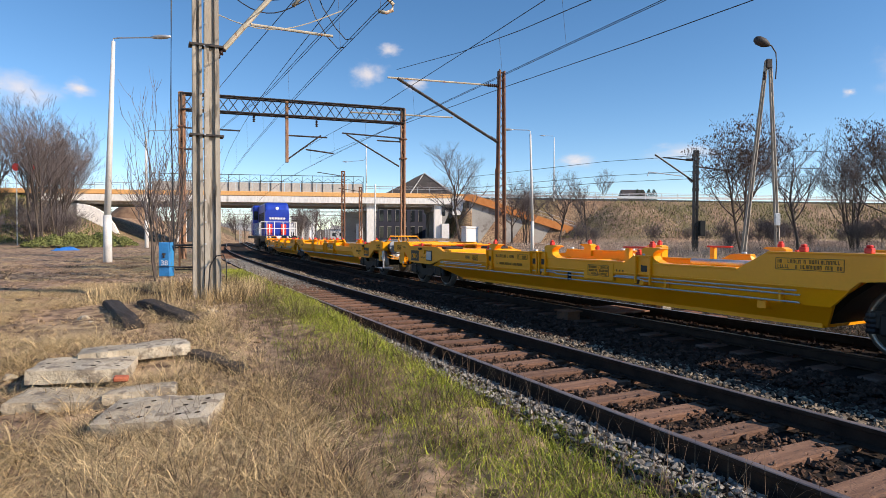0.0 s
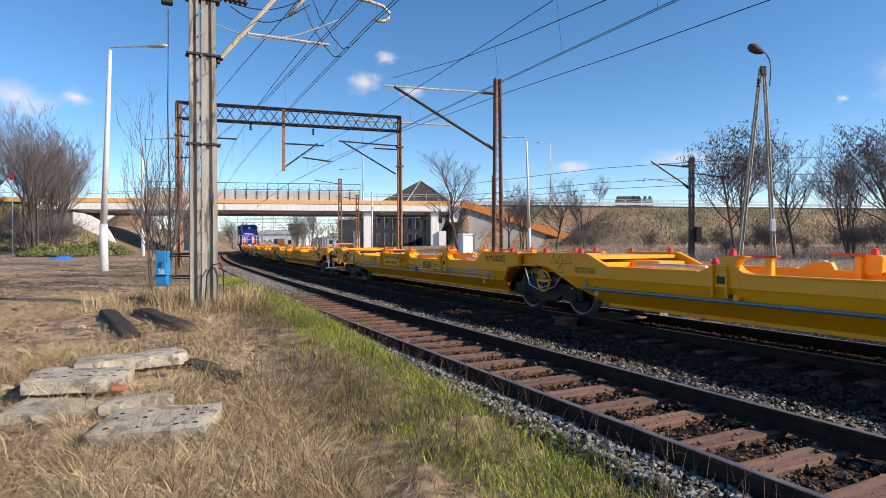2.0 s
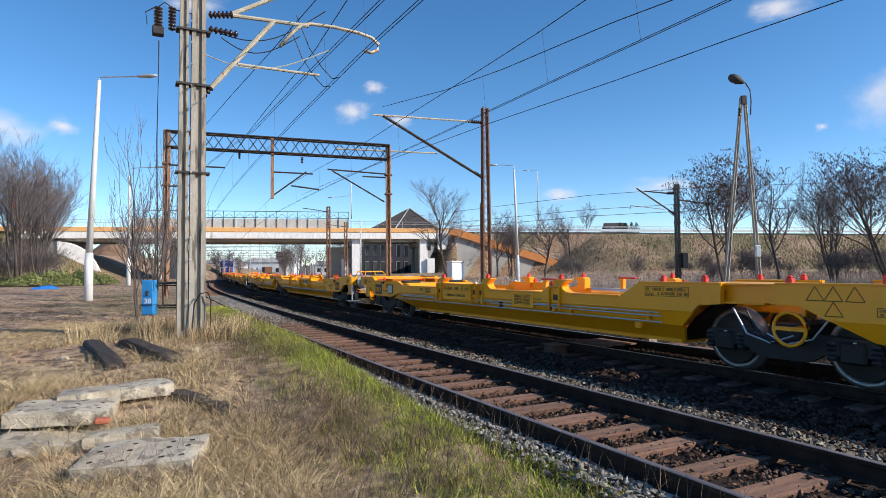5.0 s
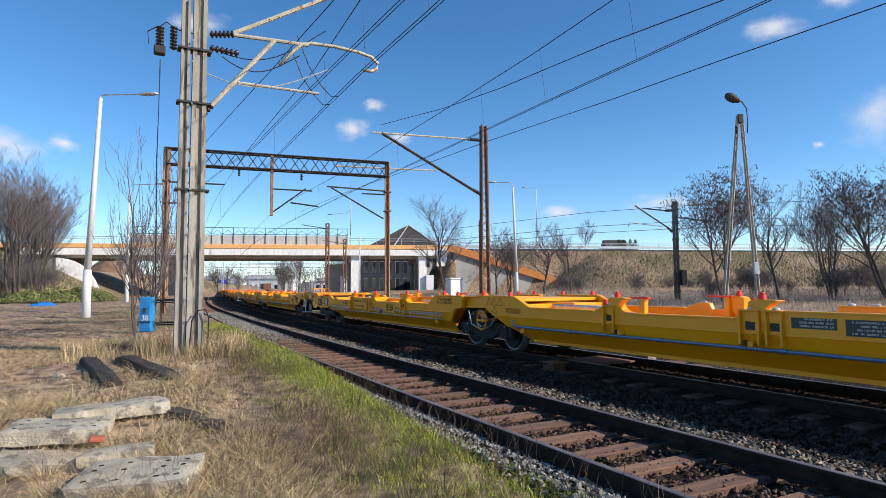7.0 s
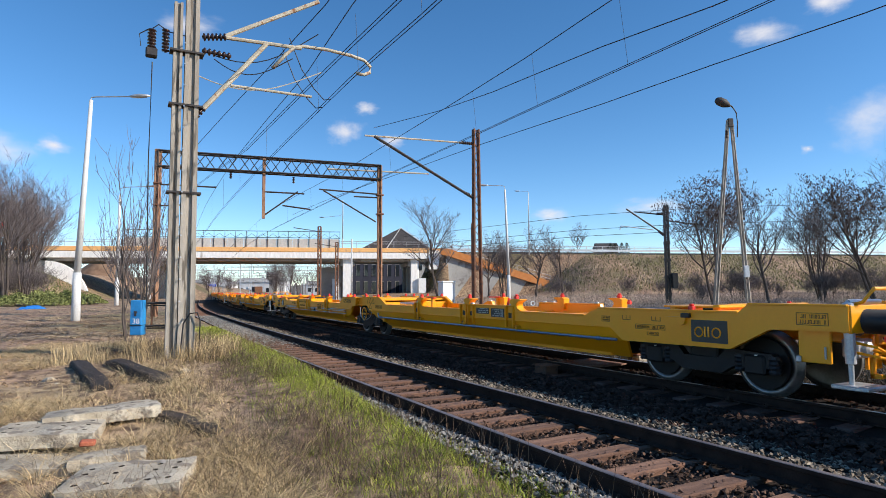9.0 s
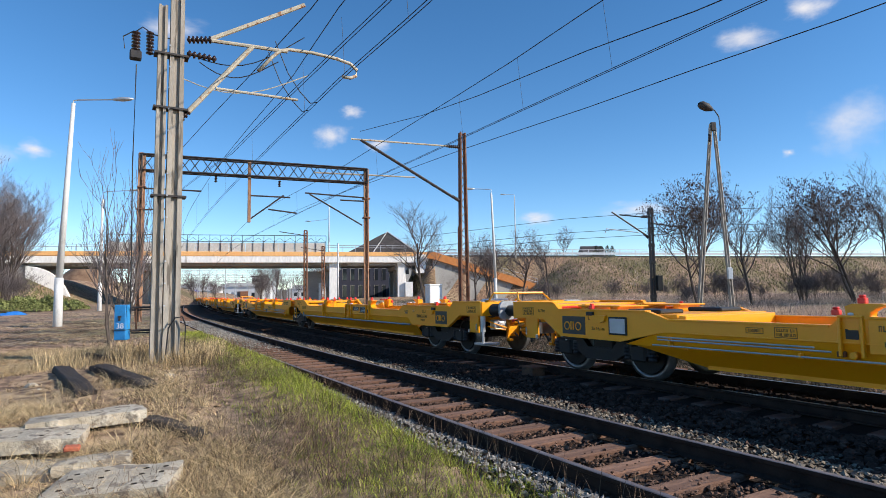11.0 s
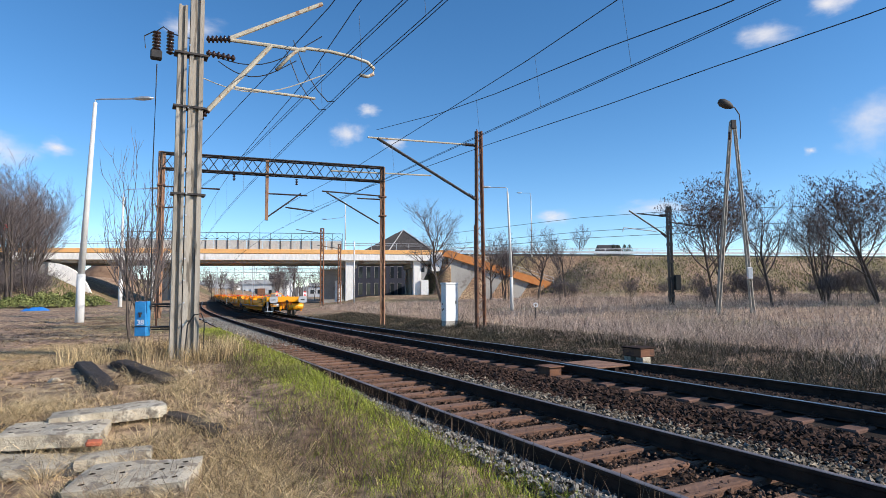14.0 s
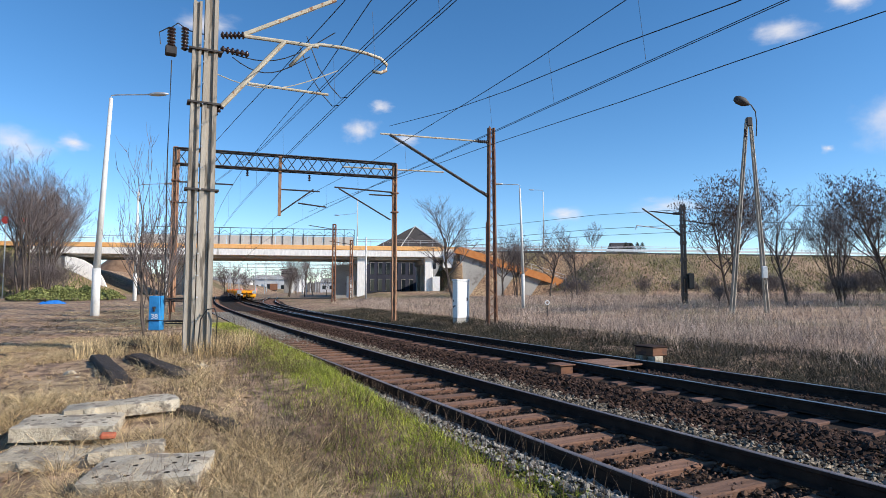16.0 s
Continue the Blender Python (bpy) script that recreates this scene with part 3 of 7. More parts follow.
ARM = Vector((0.89, 0.455, 0)).normalized()  # across the track


def main_at(t, z):
    return MAIN + ARM * t + Vector((0, 0, z))


def build_main_mast():
    t = empty("catenary_mast", pose(0, 0, 0))
    tagged(t, "twin grooved concrete catenary mast with tubular bracket arms", "mast")
    for nm, dx, w in (("post", -0.125, 0.21), ("post", 0.155, 0.33)):
        bm = bmesh.new()
        c = MAIN + ARM * dx
        concrete_post(bm, c.x, c.y, w, w * 0.8, 0.27, 0.21, -0.1, 7.65 if dx < 0 else 7.95, 27)
        part(nm, bm, M_POLE, t)
    for z in (3.6, 5.45, 6.6):
        bm = bmesh.new()
        box(bm, -0.28, 0.385, -0.15, 0.15, z - 0.02, z + 0.02, 0, Matrix.Translation(MAIN) @ pose(0, 0, 0, 0, 0, 27))
        part("clamp_band", bm, M_DARKSTEEL, t)
    # bolts in the groove
    for k in range(14):
        bm = bmesh.new()
        p = main_at(0.02, 0.9 + 0.45 * k) + Vector((0.07, -0.15, 0))
        lathe(bm, p, (0.3, -1, 0), [(0, 0.018), (0.05, 0.018)], 6)
        part("bolt", bm, M_GALV, t)
    # bracket arms
    bm = bmesh.new()
    insulator(bm, main_at(0.35, 7.02), main_at(0.85, 7.12), 0.085, 6)
    part("insulator", bm, M_INSUL, t, "dark ribbed insulator", True)
    bm = bmesh.new()
    insulator(bm, main_at(0.35, 6.72), main_at(0.95, 6.70), 0.08, 6)
    part("insulator", bm, M_INSUL, t, "dark ribbed insulator", True)
    bm = bmesh.new()
    tube(bm, [main_at(0.8, 7.12), main_at(2.9, 8.4)], 0.05, 8)
    part("top_arm", bm, M_TUBE, t)
    bm = bmesh.new()
    tube(bm, [main_at(0.8, 7.1), main_at(1.75, 7.15), main_at(2.5, 7.18)], 0.045, 8)
    part("strut", bm, M_TUBE, t)
    bm = bmesh.new()
    insulator(bm, main_at(0.25, 5.25), main_at(0.42, 5.48), 0.07, 3)
    part("insulator", bm, M_INSUL, t, "dark ribbed insulator", True)
    bm = bmesh.new()
    tube(bm, [main_at(0.4, 5.45), main_at(1.72, 7.15)], 0.055, 8)
    part("diagonal_arm", bm, M_TUBE, t)
    bm = bmesh.new()
    tube(bm, [main_at(0.95, 6.05), main_at(2.75, 6.07)], 0.032, 8)
    part("lower_tie", bm, M_TUBE, t)
    bm = bmesh.new()
    tube(bm, [main_at(1.85, 6.6), main_at(2.15, 6.98), main_at(2.35, 7.18), main_at(2.55, 7.24), main_at(3.1, 7.27), main_at(3.7, 7.24), main_at(4.05, 7.18), main_at(4.22, 7.05), main_at(4.2, 6.9), main_at(4.05, 6.82), main_at(3.85, 6.82)], 0.042, 8)
    part("curved_bracket", bm, M_TUBE, t, "bent rusty-cream bracket tube", True)
    # surge arrester and its cable on the outer side
    bm = bmesh.new()
    box(bm, -0.11, 0.11, -0.09, 0.09, 6.40, 6.58, 0.02, Matrix.Translation(main_at(-0.62, 0)) @ pose(0, 0, 0, 0, 0, 27))
    part("arrester_base", bm, M_DARKSTEEL, t)
    bm = bmesh.new()
    insulator(bm, main_at(-0.62, 6.58), main_at(-0.62, 7.0), 0.09, 6)
    insulator(bm, main_at(-0.36, 6.55), main_at(-0.36, 7.05), 0.08, 7)
    part("arrester", bm, M_INSUL, t, "dark ribbed surge arrester", True)
    bm = bmesh.new()
    tube(bm, [main_at(-0.6, 6.3), main_at(-0.62, 4.2), main_at(-0.58, 1.2)], 0.014, 6)
    tube(bm, [main_at(-0.62, 7.0), main_at(-0.5, 7.12), main_at(-0.3, 7.0), main_at(0.3, 6.95)], 0.012, 6)
    tube(bm, [main_at(-0.66, 7.0), main_at(-0.85, 6.85), main_at(-0.82, 6.6)], 0.012, 6)
    part("cable", bm, M_BLACK, t)
    for k, (a, b) in enumerate((((0.6, 6.66), (2.9, 7.6)), ((0.6, 6.58), (2.3, 6.9)), ((0.3, 6.15), (3.0, 6.7)))):
        bm = bmesh.new()
        pts = []
        for i in range(11):
            f = i / 10
            pts.append(main_at(a[0] + (b[0] - a[0]) * f, a[1] + (b[1] - a[1]) * f - 0.45 * math.sin(math.pi * f) * (1 - 0.4 * f)))
        tube(bm, pts, 0.012, 5)
        part("jumper_cable", bm, M_TUBE if k == 2 else M_WIRE, t)
    bm = bmesh.new()
    g = gz(MAIN.x, MAIN.y)
    pts = [main_at(0.05, 0.2), main_at(0.1, 0.9), main_at(0.22, 1.1), main_at(0.36, 1.12), main_at(0.42, 0.95), main_at(0.40, 0.2)]
    tube(bm, [p + Vector((0.1, -0.22, 0)) for p in pts], 0.016, 6)
    part("earth_cable", bm, M_BLACK, t)


build_main_mast()


def lattice(bm, p0, p1, w, chord=0.04, step=0.9, up=Vector((0, 0, 1)), diag=0.02, ends=True):
    """A box lattice between two points: four chords with zigzag bars."""
    p0, p1 = Vector(p0), Vector(p1)
    d = (p1 - p0)
    ln, d = d.length, d.normalized()
    u = d.cross(up)
    if u.length < 0.1:
        u = d.cross(Vector((1, 0, 0)))
    u.normalize()
    v = u.cross(d).normalized()
    corners = [(u * a + v * b) for a, b in ((-w[0] / 2, -w[1] / 2), (w[0] / 2, -w[1] / 2), (w[0] / 2, w[1] / 2), (-w[0] / 2, w[1] / 2))]
    for c in corners:
        tube(bm, [p0 + c, p1 + c], chord, 4)
    n = max(2, round(ln / step))
    for k in range(4):
        a, b = corners[k], corners[(k + 1) % 4]
        for i in range(n):
            f, g = i / n, (i + 1) / n
            q = (a, b) if i % 2 == 0 else (b, a)
            tube(bm, [p0 + d * ln * f + q[0], p0 + d * ln * g + q[1]], diag, 3)
    if ends:
        for e in (p0, p1):
            for k in range(4):
                tube(bm, [e + corners[k], e + corners[(k + 1) % 4]], chord, 4)


def build_gantry():
    t = empty("catenary_gantry")
    tagged(t, "lattice steel catenary gantry on two rusty legs across the tracks", "gantry")
    A, B = Vector((-13.66, 30.0, 8.3)), Vector((-2.8, 34.0, 8.35))
    d = (B - A).normalized()
    bm = bmesh.new()
    lattice(bm, A, B, (0.45, 0.8), 0.05, 0.55, diag=0.026)
    part("truss", bm, M_DARKSTEEL, t)
    for p, zb in ((A, 0.0), (B, -0.6)):
        bm = bmesh.new()
        lattice(bm, (p.x, p.y, zb), (p.x, p.y, 8.75), (0.2, 0.2), 0.045, 0.7, up=Vector((0, 1, 0)), diag=0.028)
        box(bm, -0.07, 0.07, -0.05, 0.05, zb, 8.7, 0, Matrix.Translation((p.x, p.y, 0)) @ pose(0, 0, 0, 0, 0, 20))
        part("leg", bm, M_TANSTEEL, t)
        for z in (7.0, 5.9):
            bm = bmesh.new()
            box(bm, -0.2, 0.2, -0.18, 0.18, z, z + 0.09, 0.02, Matrix.Translation((p.x, p.y, 0)) @ pose(0, 0, 0, 0, 0, 20))
            part("collar", bm, M_RUST, t)
    for f, zb in ((0.445, 5.45), ):
        p = A + (B - A) * f
        bm = bmesh.new()
        box(bm, -0.08, 0.08, -0.08, 0.08, zb, 8.75, 0.01, Matrix.Translation((p.x, p.y, 0)) @ pose(0, 0, 0, 0, 0, 20))
        part("drop_post", bm, M_TANSTEEL, t)
    # registration arms and side bracket
    def along(f, z):
        p = A + (B - A) * f
        return Vector((p.x, p.y, z))
    for f0, z0, f1, z1 in ((0.445, 5.6, 0.60, 7.0), (0.445, 6.9, 0.63, 6.9), (0.53, 6.2, 0.66, 6.05), (0.0, 7.0, 0.24, 7.0), (0.0, 5.9, 0.10, 6.0), (0.98, 5.5, 0.72, 7.15), (1.0, 7.1, 0.70, 7.2), (1.0, 6.9, 0.87, 6.9), (0.74, 8.38, 1.26, 8.5)):
        bm = bmesh.new()
        tube(bm, [along(f0, z0), along(f1, z1)], 0.045, 6)
        part("bracket_arm", bm, M_DARKSTEEL if z0 != 8.38 else M_TUBE, t)
    for f, z in ((0.30, 7.85), (0.58, 7.8), (0.0, 6.5), (1.0, 6.4)):
        bm = bmesh.new()
        insulator(bm, along(f, z - 0.35), along(f, z), 0.08, 4)
        part("insulator", bm, M_INSUL, t, "dark ribbed insulator", True)


build_gantry()


def build_mast_m():
    t = empty("lattice_mast")
    tagged(t, "rusty twin-channel steel catenary mast with bracket arm", "mast")
    c = Vector((2.3, 28.0, 0))
    e = Vector((0.9, 0.43, 0)).normalized()
    for k in (-1, 1):
        bm = bmesh.new()
        p = c + e * 0.22 * k
        g = box(bm, -0.04, 0.04, -0.12, 0.12, -0.7, 9.25, 0.01, Matrix.Translation(p) @ pose(0, 0, 0, 0, 0, 25))
        for v in g:
            f = max(0, v.co.z) / 9.25
            v.co.x -= e.x * 0.10 * k * f
            v.co.y -= e.y * 0.10 * k * f
        part("channel", bm, M_RUST, t)
    for i in range(13):
        bm = bmesh.new()
        z = 0.2 + 0.7 * i
        w, w1 = 0.22 - 0.011 * z, 0.22 - 0.011 * (z + 0.35)
        tube(bm, [c + e * -w + Vector((0, -0.1, z)), c + e * w1 + Vector((0, -0.1, z + 0.35))], 0.02, 4)
        tube(bm, [c + e * w1 + Vector((0, -0.1, z + 0.35)), c + e * (-w1 + 0.004) + Vector((0, -0.1, z + 0.7))], 0.02, 4)
        part("lacing_bar", bm, M_RUST, t)
    def arm(a, z0, b, z1, r, m=M_DARKSTEEL):
        bm = bmesh.new()
        tube(bm, [c + e * a + Vector((0, 0, z0)), c + e * b + Vector((0, 0, z1))], r, 6)
        part("bracket_arm", bm, m, t)
    arm(-0.15, 8.55, -5.6, 8.32, 0.04, M_TUBE)
    arm(-0.15, 5.9, -5.15, 8.33, 0.065)
    arm(-0.1, 8.55, -0.9, 8.5, 0.05)
    for a, z, b, z1 in ((-0.2, 8.54, -0.75, 8.52), (-0.2, 5.95, -0.6, 6.14)):
        bm = bmesh.new()
        insulator(bm, c + e * a + Vector((0, 0, z)), c + e * b + Vector((0, 0, z1)), 0.085, 5)
        part("insulator", bm, M_INSUL, t, "dark ribbed insulator", True)
    # companion post behind
    bm = bmesh.new()
    box(bm, 2.15, 2.32, 29.6, 29.8, -0.7, 4.9, 0.02)
    p = obj("signal_post", bm, M_RUST)
    tagged(p, "short rusty steel post beside the mast", "post")


build_mast_m()


def build_far_masts():
    for x, y, h in ((-13.6, 74.0, 9.6), (-13.3, 86.0, 8.6)):
        t = empty("lattice_mast")
        tagged(t, "slim brown lattice catenary mast before the bridge", "mast")
        bm = bmesh.new()
        lattice(bm, (x, y, -0.5), (x, y, h), (0.35, 0.35), 0.06, 0.8, up=Vector((0, 1, 0)), diag=0.035)
        part("shaft", bm, M_RUST, t)
        for z0, z1 in ((h - 0.6, h - 0.2),):
            bm = bmesh.new()
            tube(bm, [(x, y, z0), (x - 3.0, y - 1.0, z1)], 0.05, 5)
            part("bracket_arm", bm, M_DARKSTEEL, t)
    bm = bmesh.new()
    tube(bm, [(-10.9, 84, -0.3), (-10.9, 84, 8.9)], 0.13, 8, 0.1)
    o = obj("signal_post", bm, M_LAMP, True)
    tagged(o, "white painted post standing beside the bridge pier", "post")


build_far_masts()


def build_dark_mast():
    t = empty("dark_mast")
    tagged(t, "black steel catenary mast with a bracket arm in the field", "mast")
    c = Vector((20.3, 50, 0))
    for k in (-1, 1):
        bm = bmesh.new()
        box(bm, c.x + k * 0.13 - 0.07, c.x + k * 0.13 + 0.07, 49.85, 50.15, 0.0, 8.75, 0.01)
        part("channel", bm, M_BLACK, t)
    for i in range(6):
        bm = bmesh.new()
        box(bm, c.x - 0.22, c.x + 0.22, 49.8, 50.2, 1.0 + i * 1.45, 1.25 + i * 1.45)
        part("batten", bm, M_BLACK, t)
    for a, b, r in (((20.1, 50, 6.2), (16.9, 50, 8.4), 0.07), ((20.0, 50, 7.9), (17.6, 50, 8.15), 0.06), ((20.3, 50, 7.4), (23.2, 50, 7.0), 0.06), ((21.4, 50, 6.4), (22.8, 50, 7.0), 0.05)):
        bm = bmesh.new()
        tube(bm, [a, b], r, 6)
        part("bracket_arm", bm, M_BLACK, t)
    bm = bmesh.new()
    tube(bm, [(19.2, 50, 6.6), (16.4, 50, 6.95)], 0.04, 6)
    tube(bm, [(16.4, 50, 6.95), (16.3, 50, 6.6)], 0.04, 6)
    part("registration_tube", bm, M_GALV, t)
    for p0, p1 in (((20.05, 50, 7.95), (19.5, 50, 7.97)), ((20.05, 50, 6.1), (19.6, 50, 6.5)), ((22.9, 50, 6.7), (22.9, 50, 7.4)), ((23.3, 50, 6.5), (23.3, 50, 7.6))):
        bm = bmesh.new()
        insulator(bm, p0, p1, 0.13, 5)
        part("insulator", bm, M_INSUL, t, "dark ribbed insulator", True)
    bm = bmesh.new()
    box(bm, 20.55, 21.0, 49.6, 50.0, 1.6, 2.9, 0.03)
    part("counterweight", bm, M_BLACK, t)


build_dark_mast()


def wire(label, pts, r=0.012, group="overhead wires"):
    bm = bmesh.new()
    tube(bm, pts, r, 5)
    ob = obj("overhead_wire", bm, M_WIRE)
    return tagged(ob, label, "wire", group)


def run(label, pts, r=0.011, group="overhead wires"):
    """A wire through (along, lateral, height) points, rounded between them."""
    pts = np.array(pts, float)
    out = []
    for i in range(len(pts) - 1):
        n = max(2, int((pts[i + 1, 0] - pts[i, 0]) / 5))
        out += [on_track(*(pts[i] + (pts[i + 1] - pts[i]) * k / n)) for k in range(n)]
    return wire(label, out + [on_track(*pts[-1])], r, group)


def build_wires():
    CONTACT, MESSENGER, DROP = "thin dark double contact wire above the track", "thin dark messenger wire above the track", "hanging dropper wire between messenger and contact wire"
    for k in (-0.035, 0.035):
        run(CONTACT, [(-44, NEAR + k, 6.1), (8, NEAR + k, 6.1), (11.3, NEAR - 0.06 + k, 6.1), (46, NEAR + 0.17 + k, 6.1), (84, NEAR - 0.2 + k, 6.1), (130, NEAR + k, 6.1)], 0.008)
        run(CONTACT, [(-44, k, 6.1), (5, -0.02 + k, 6.1), (17, 0.06 + k, 6.1), (46, -0.2 + k, 6.1), (89, 0.2 + k, 6.1), (135, k, 6.1)], 0.008)
        run(CONTACT, [(-44, NEAR - 0.4 + k, 6.25), (8, -5.08 + k, 6.3), (13.5, -5.28 + k, 6.3), (20, -5.45 + k, 6.35), (33, -6.2 + k, 7.0)], 0.008)
    mess = [(-44, NEAR, 8.2), (-16, NEAR - 0.1, 7.65), (10.8, NEAR - 0.2, 7.5), (15, NEAR, 7.5), (26, NEAR - 0.15, 7.5), (46, NEAR, 7.75), (65, NEAR, 7.4), (84, NEAR, 7.75), (107, NEAR, 7.3), (130, NEAR, 7.7)]
    run(MESSENGER, mess)
    far1 = [(-30, 0, 9.4), (-10, 0, 8.55), (8.6, 0, 7.64), (11.5, 0, 7.48), (14, 0, 7.42), (17, 0, 7.36), (26, 0, 7.25), (46, 0, 7.8), (66, 0, 7.3), (89, 0, 7.8), (112, 0, 7.3), (135, 0, 7.8)]
    run(MESSENGER, far1)
    # second messenger of the further track, held by the bracket of the steel mast
    run(MESSENGER, [(-30, 0, 6.5), (2, 0, 6.25), (6, 0, 6.47), (8.7, 0, 6.75), (13, 0, 7.06), (16.4, 0, 7.43), (22.2, 0, 8.33)])
    # upper anchor wire of the near track
    run(MESSENGER, [(-44, -4.3, 7.9), (11.1, -5.38, 7.5), (15.5, -5.72, 7.5), (25, -6.6, 7.5), (33, -7.2, 7.6)])
    # feeder on the field side
    run("single dark feeder wire beside the line", [(-44, 2, 6.3), (-10, 2, 6.1), (4.6, 2, 6.19), (7.5, 2, 6.3), (10.8, 2, 6.39), (17, 2, 6.67), (21, 2, 6.8), (34, 1.9, 7.3), (46, 1.8, 7.6)])
    for base, pts in ((NEAR, mess), (0.0, far1)):
        ss, zs = [p[0] for p in pts], [p[2] for p in pts]
        for s in (8.2, 11.2, 14.1, 20.5, 26.5, 32.5, 39, 53, 60, 67, 74, 81):
            wire(DROP, [on_track(s, base, float(np.interp(s, ss, zs))), on_track(s - 0.2, base, 6.1)], 0.004, "droppers")
    # jumpers between near wires
    for ds in (0.2, -0.5):
        a, b = on_track(13.8 + ds, NEAR - 0.9, 7.6), on_track(13.4 + ds, NEAR, 6.12)
        mid = (a + b) / 2 + Vector((0.1, 0, -0.5))
        wire("looped jumper cable between overhead wires", [a, a + (mid - a) * 0.5 + Vector((0, 0, -0.15)), mid, b + (mid - b) * 0.4 + Vector((0, 0, -0.12)), b], 0.012, "jumpers")
    # lines across the field to the dark mast
    for z, dz in ((8.3, 0.8), (7.0, 0.5), (6.4, 0.4)):
        pts = []
        for i in range(13):
            f = i / 12
            x = -3 + 100 * f
            y = 70 - (70 - 50) * min(f / 0.2, 1) + (f - 0.2) * -6 if f < 0.21 else 50 - (f - 0.2) * 12
            pts.append(Vector((x, y, z + dz * (f - 0.2) * 1.5)))
        wire("thin wire strung across the field", pts, 0.02, "field wires")


build_wires()


# ---- the train ----
SPEED, REAR0 = 20.93, -254.0  # metres a second; place of the last buffers at the start
WAGON, PIVOT, HALF = 34.2, 2.9, 17.1


def bogie(parent, Y, u, name="bogie"):
    bm = bmesh.new()
    for x in (-1.02, 1.02):
        pts = [(-1.25, 0.50), (-1.15, 0.62), (-0.45, 0.66), (-0.30, 0.50), (0.30, 0.50), (0.45, 0.66), (1.15, 0.62), (1.25, 0.50), (1.15, 0.42), (0.55, 0.40), (0.35, 0.28), (-0.35, 0.28), (-0.55, 0.40), (-1.15, 0.42)]
        prism(bm, [(Y(u) + a, z) for a, z in pts], x - 0.06, x + 0.06)
    box(bm, -1.0, 1.0, Y(u) - 0.25, Y(u) + 0.25, 0.35, 0.75, 0.03)
    b = part(name, bm, M_BOGIE, parent, "black two-axle bogie frame")
    for du in (-0.9, 0.9):
        for x in (-0.755, 0.755):
            bm = bmesh.new()
            o = 1 if x > 0 else -1
            lathe(bm, (x - 0.066 * o, Y(u + du), 0.46), (o, 0, 0), [(0, 0.40), (0.0, 0.488), (0.028, 0.485), (0.035, 0.46), (0.135, 0.455), (0.135, 0.385), (0.11, 0.375), (0.09, 0.14), (0.16, 0.12), (0.16, 0.02)], 28)
            part("wheel", bm, M_WHEEL, b, "steel wheel with worn bright rim", True)
            bm = bmesh.new()
            lathe(bm, (x + 0.072 * o, Y(u + du), 0.46), (o, 0, 0), [(0, 0.37), (0.03, 0.36), (0.05, 0.12)], 20)
            part("wheel_disc", bm, M_BOGIE, b)
            bm = bmesh.new()
            box(bm, x + 0.17 * o, x + 0.36 * o, Y(u + du) - 0.16, Y(u + du) + 0.16, 0.32, 0.60, 0.03)
            part("axle_box", bm, M_BOGIE, b)
            for dy in (-0.26, 0.26):
                bm = bmesh.new()
                lathe(bm, (1.02 * o, Y(u + du) + dy, 0.34), (0, 0, 1), [(0, 0.08), (0.03, 0.09), (0.06, 0.075), (0.09, 0.09), (0.12, 0.075), (0.15, 0.09), (0.18, 0.075), (0.21, 0.09), (0.25, 0.08)], 10)
                part("spring", bm, M_BLACK, b)
        bm = bmesh.new()
        tube(bm, [(-0.75, Y(u + du), 0.46), (0.75, Y(u + du), 0.46)], 0.08, 8)
        part("axle", bm, M_BOGIE, b)
        bm = bmesh.new()
        box(bm, -1.10, -1.085, Y(u + du) - 0.05, Y(u + du) - 0.01, 0.44, 0.49)
        box(bm, -1.10, -1.085, Y(u + du) - 0.05, Y(u + du) - 0.01, 0.55, 0.60)
        part("white_mark", bm, M_WHITE, b)
    return b


def horn(bm, x, y, o, s):
    """A guide horn on the rim: a neck with an overhanging tip, curving down into the rim towards o."""
    pts = [(-0.10, 1.02), (-0.12, 1.30), (-0.04, 1.335), (0.26, 1.335), (0.33, 1.315), (0.22, 1.285), (0.15, 1.24), (0.14, 1.19), (0.19, 1.13), (0.29, 1.085), (0.44, 1.065), (0.44, 1.02)]
    prism(bm, [(y + a * o, z) for a, z in pts], x - 0.17 * s, x + 0.01 * s)


def red_pin(parent, x, y, z):
    bm = bmesh.new()
    box(bm, x - 0.042, x + 0.042, y - 0.045, y + 0.045, z, z + 0.07, 0.01)
    box(bm, x - 0.034, x + 0.034, y - 0.034, y + 0.034, z + 0.07, z + 0.105, 0.014)
    part("lock_pin", bm, M_RED, parent, "red container lock pin")


def frame_bars(bm, x, y0, y1, z0, z1, t=0.008):
    box(bm, x - 0.004, x, y0, y1, z0, z0 + t)
    box(bm, x - 0.004, x, y0, y1, z1 - t, z1)
    box(bm, x - 0.004, x, y0, y0 + t, z0, z1)
    box(bm, x - 0.004, x, y1 - t, y1, z0, z1)


def stroke_row(bm, x, Y, a, b, z, h, rnd):
    """A row of stencilled characters too small to read, each a plain upright bar or two."""
    c = a
    while c < b - h * 0.5:
        w = h * rnd.uniform(0.42, 0.6)
        if rnd.random() < 0.86:
            k = rnd.random()
            box(bm, x - 0.003, x, Y(c), Y(c + w * 0.32), z, z + h)
            if k < 0.7:
                box(bm, x - 0.003, x, Y(c), Y(c + w), z + (0 if k < 0.35 else h * 0.8), z + (h * 0.2 if k < 0.35 else h))
            if k > 0.3:
                box(bm, x - 0.003, x, Y(c + w * 0.7), Y(c + w), z, z + h)
        c += w + h * 0.2


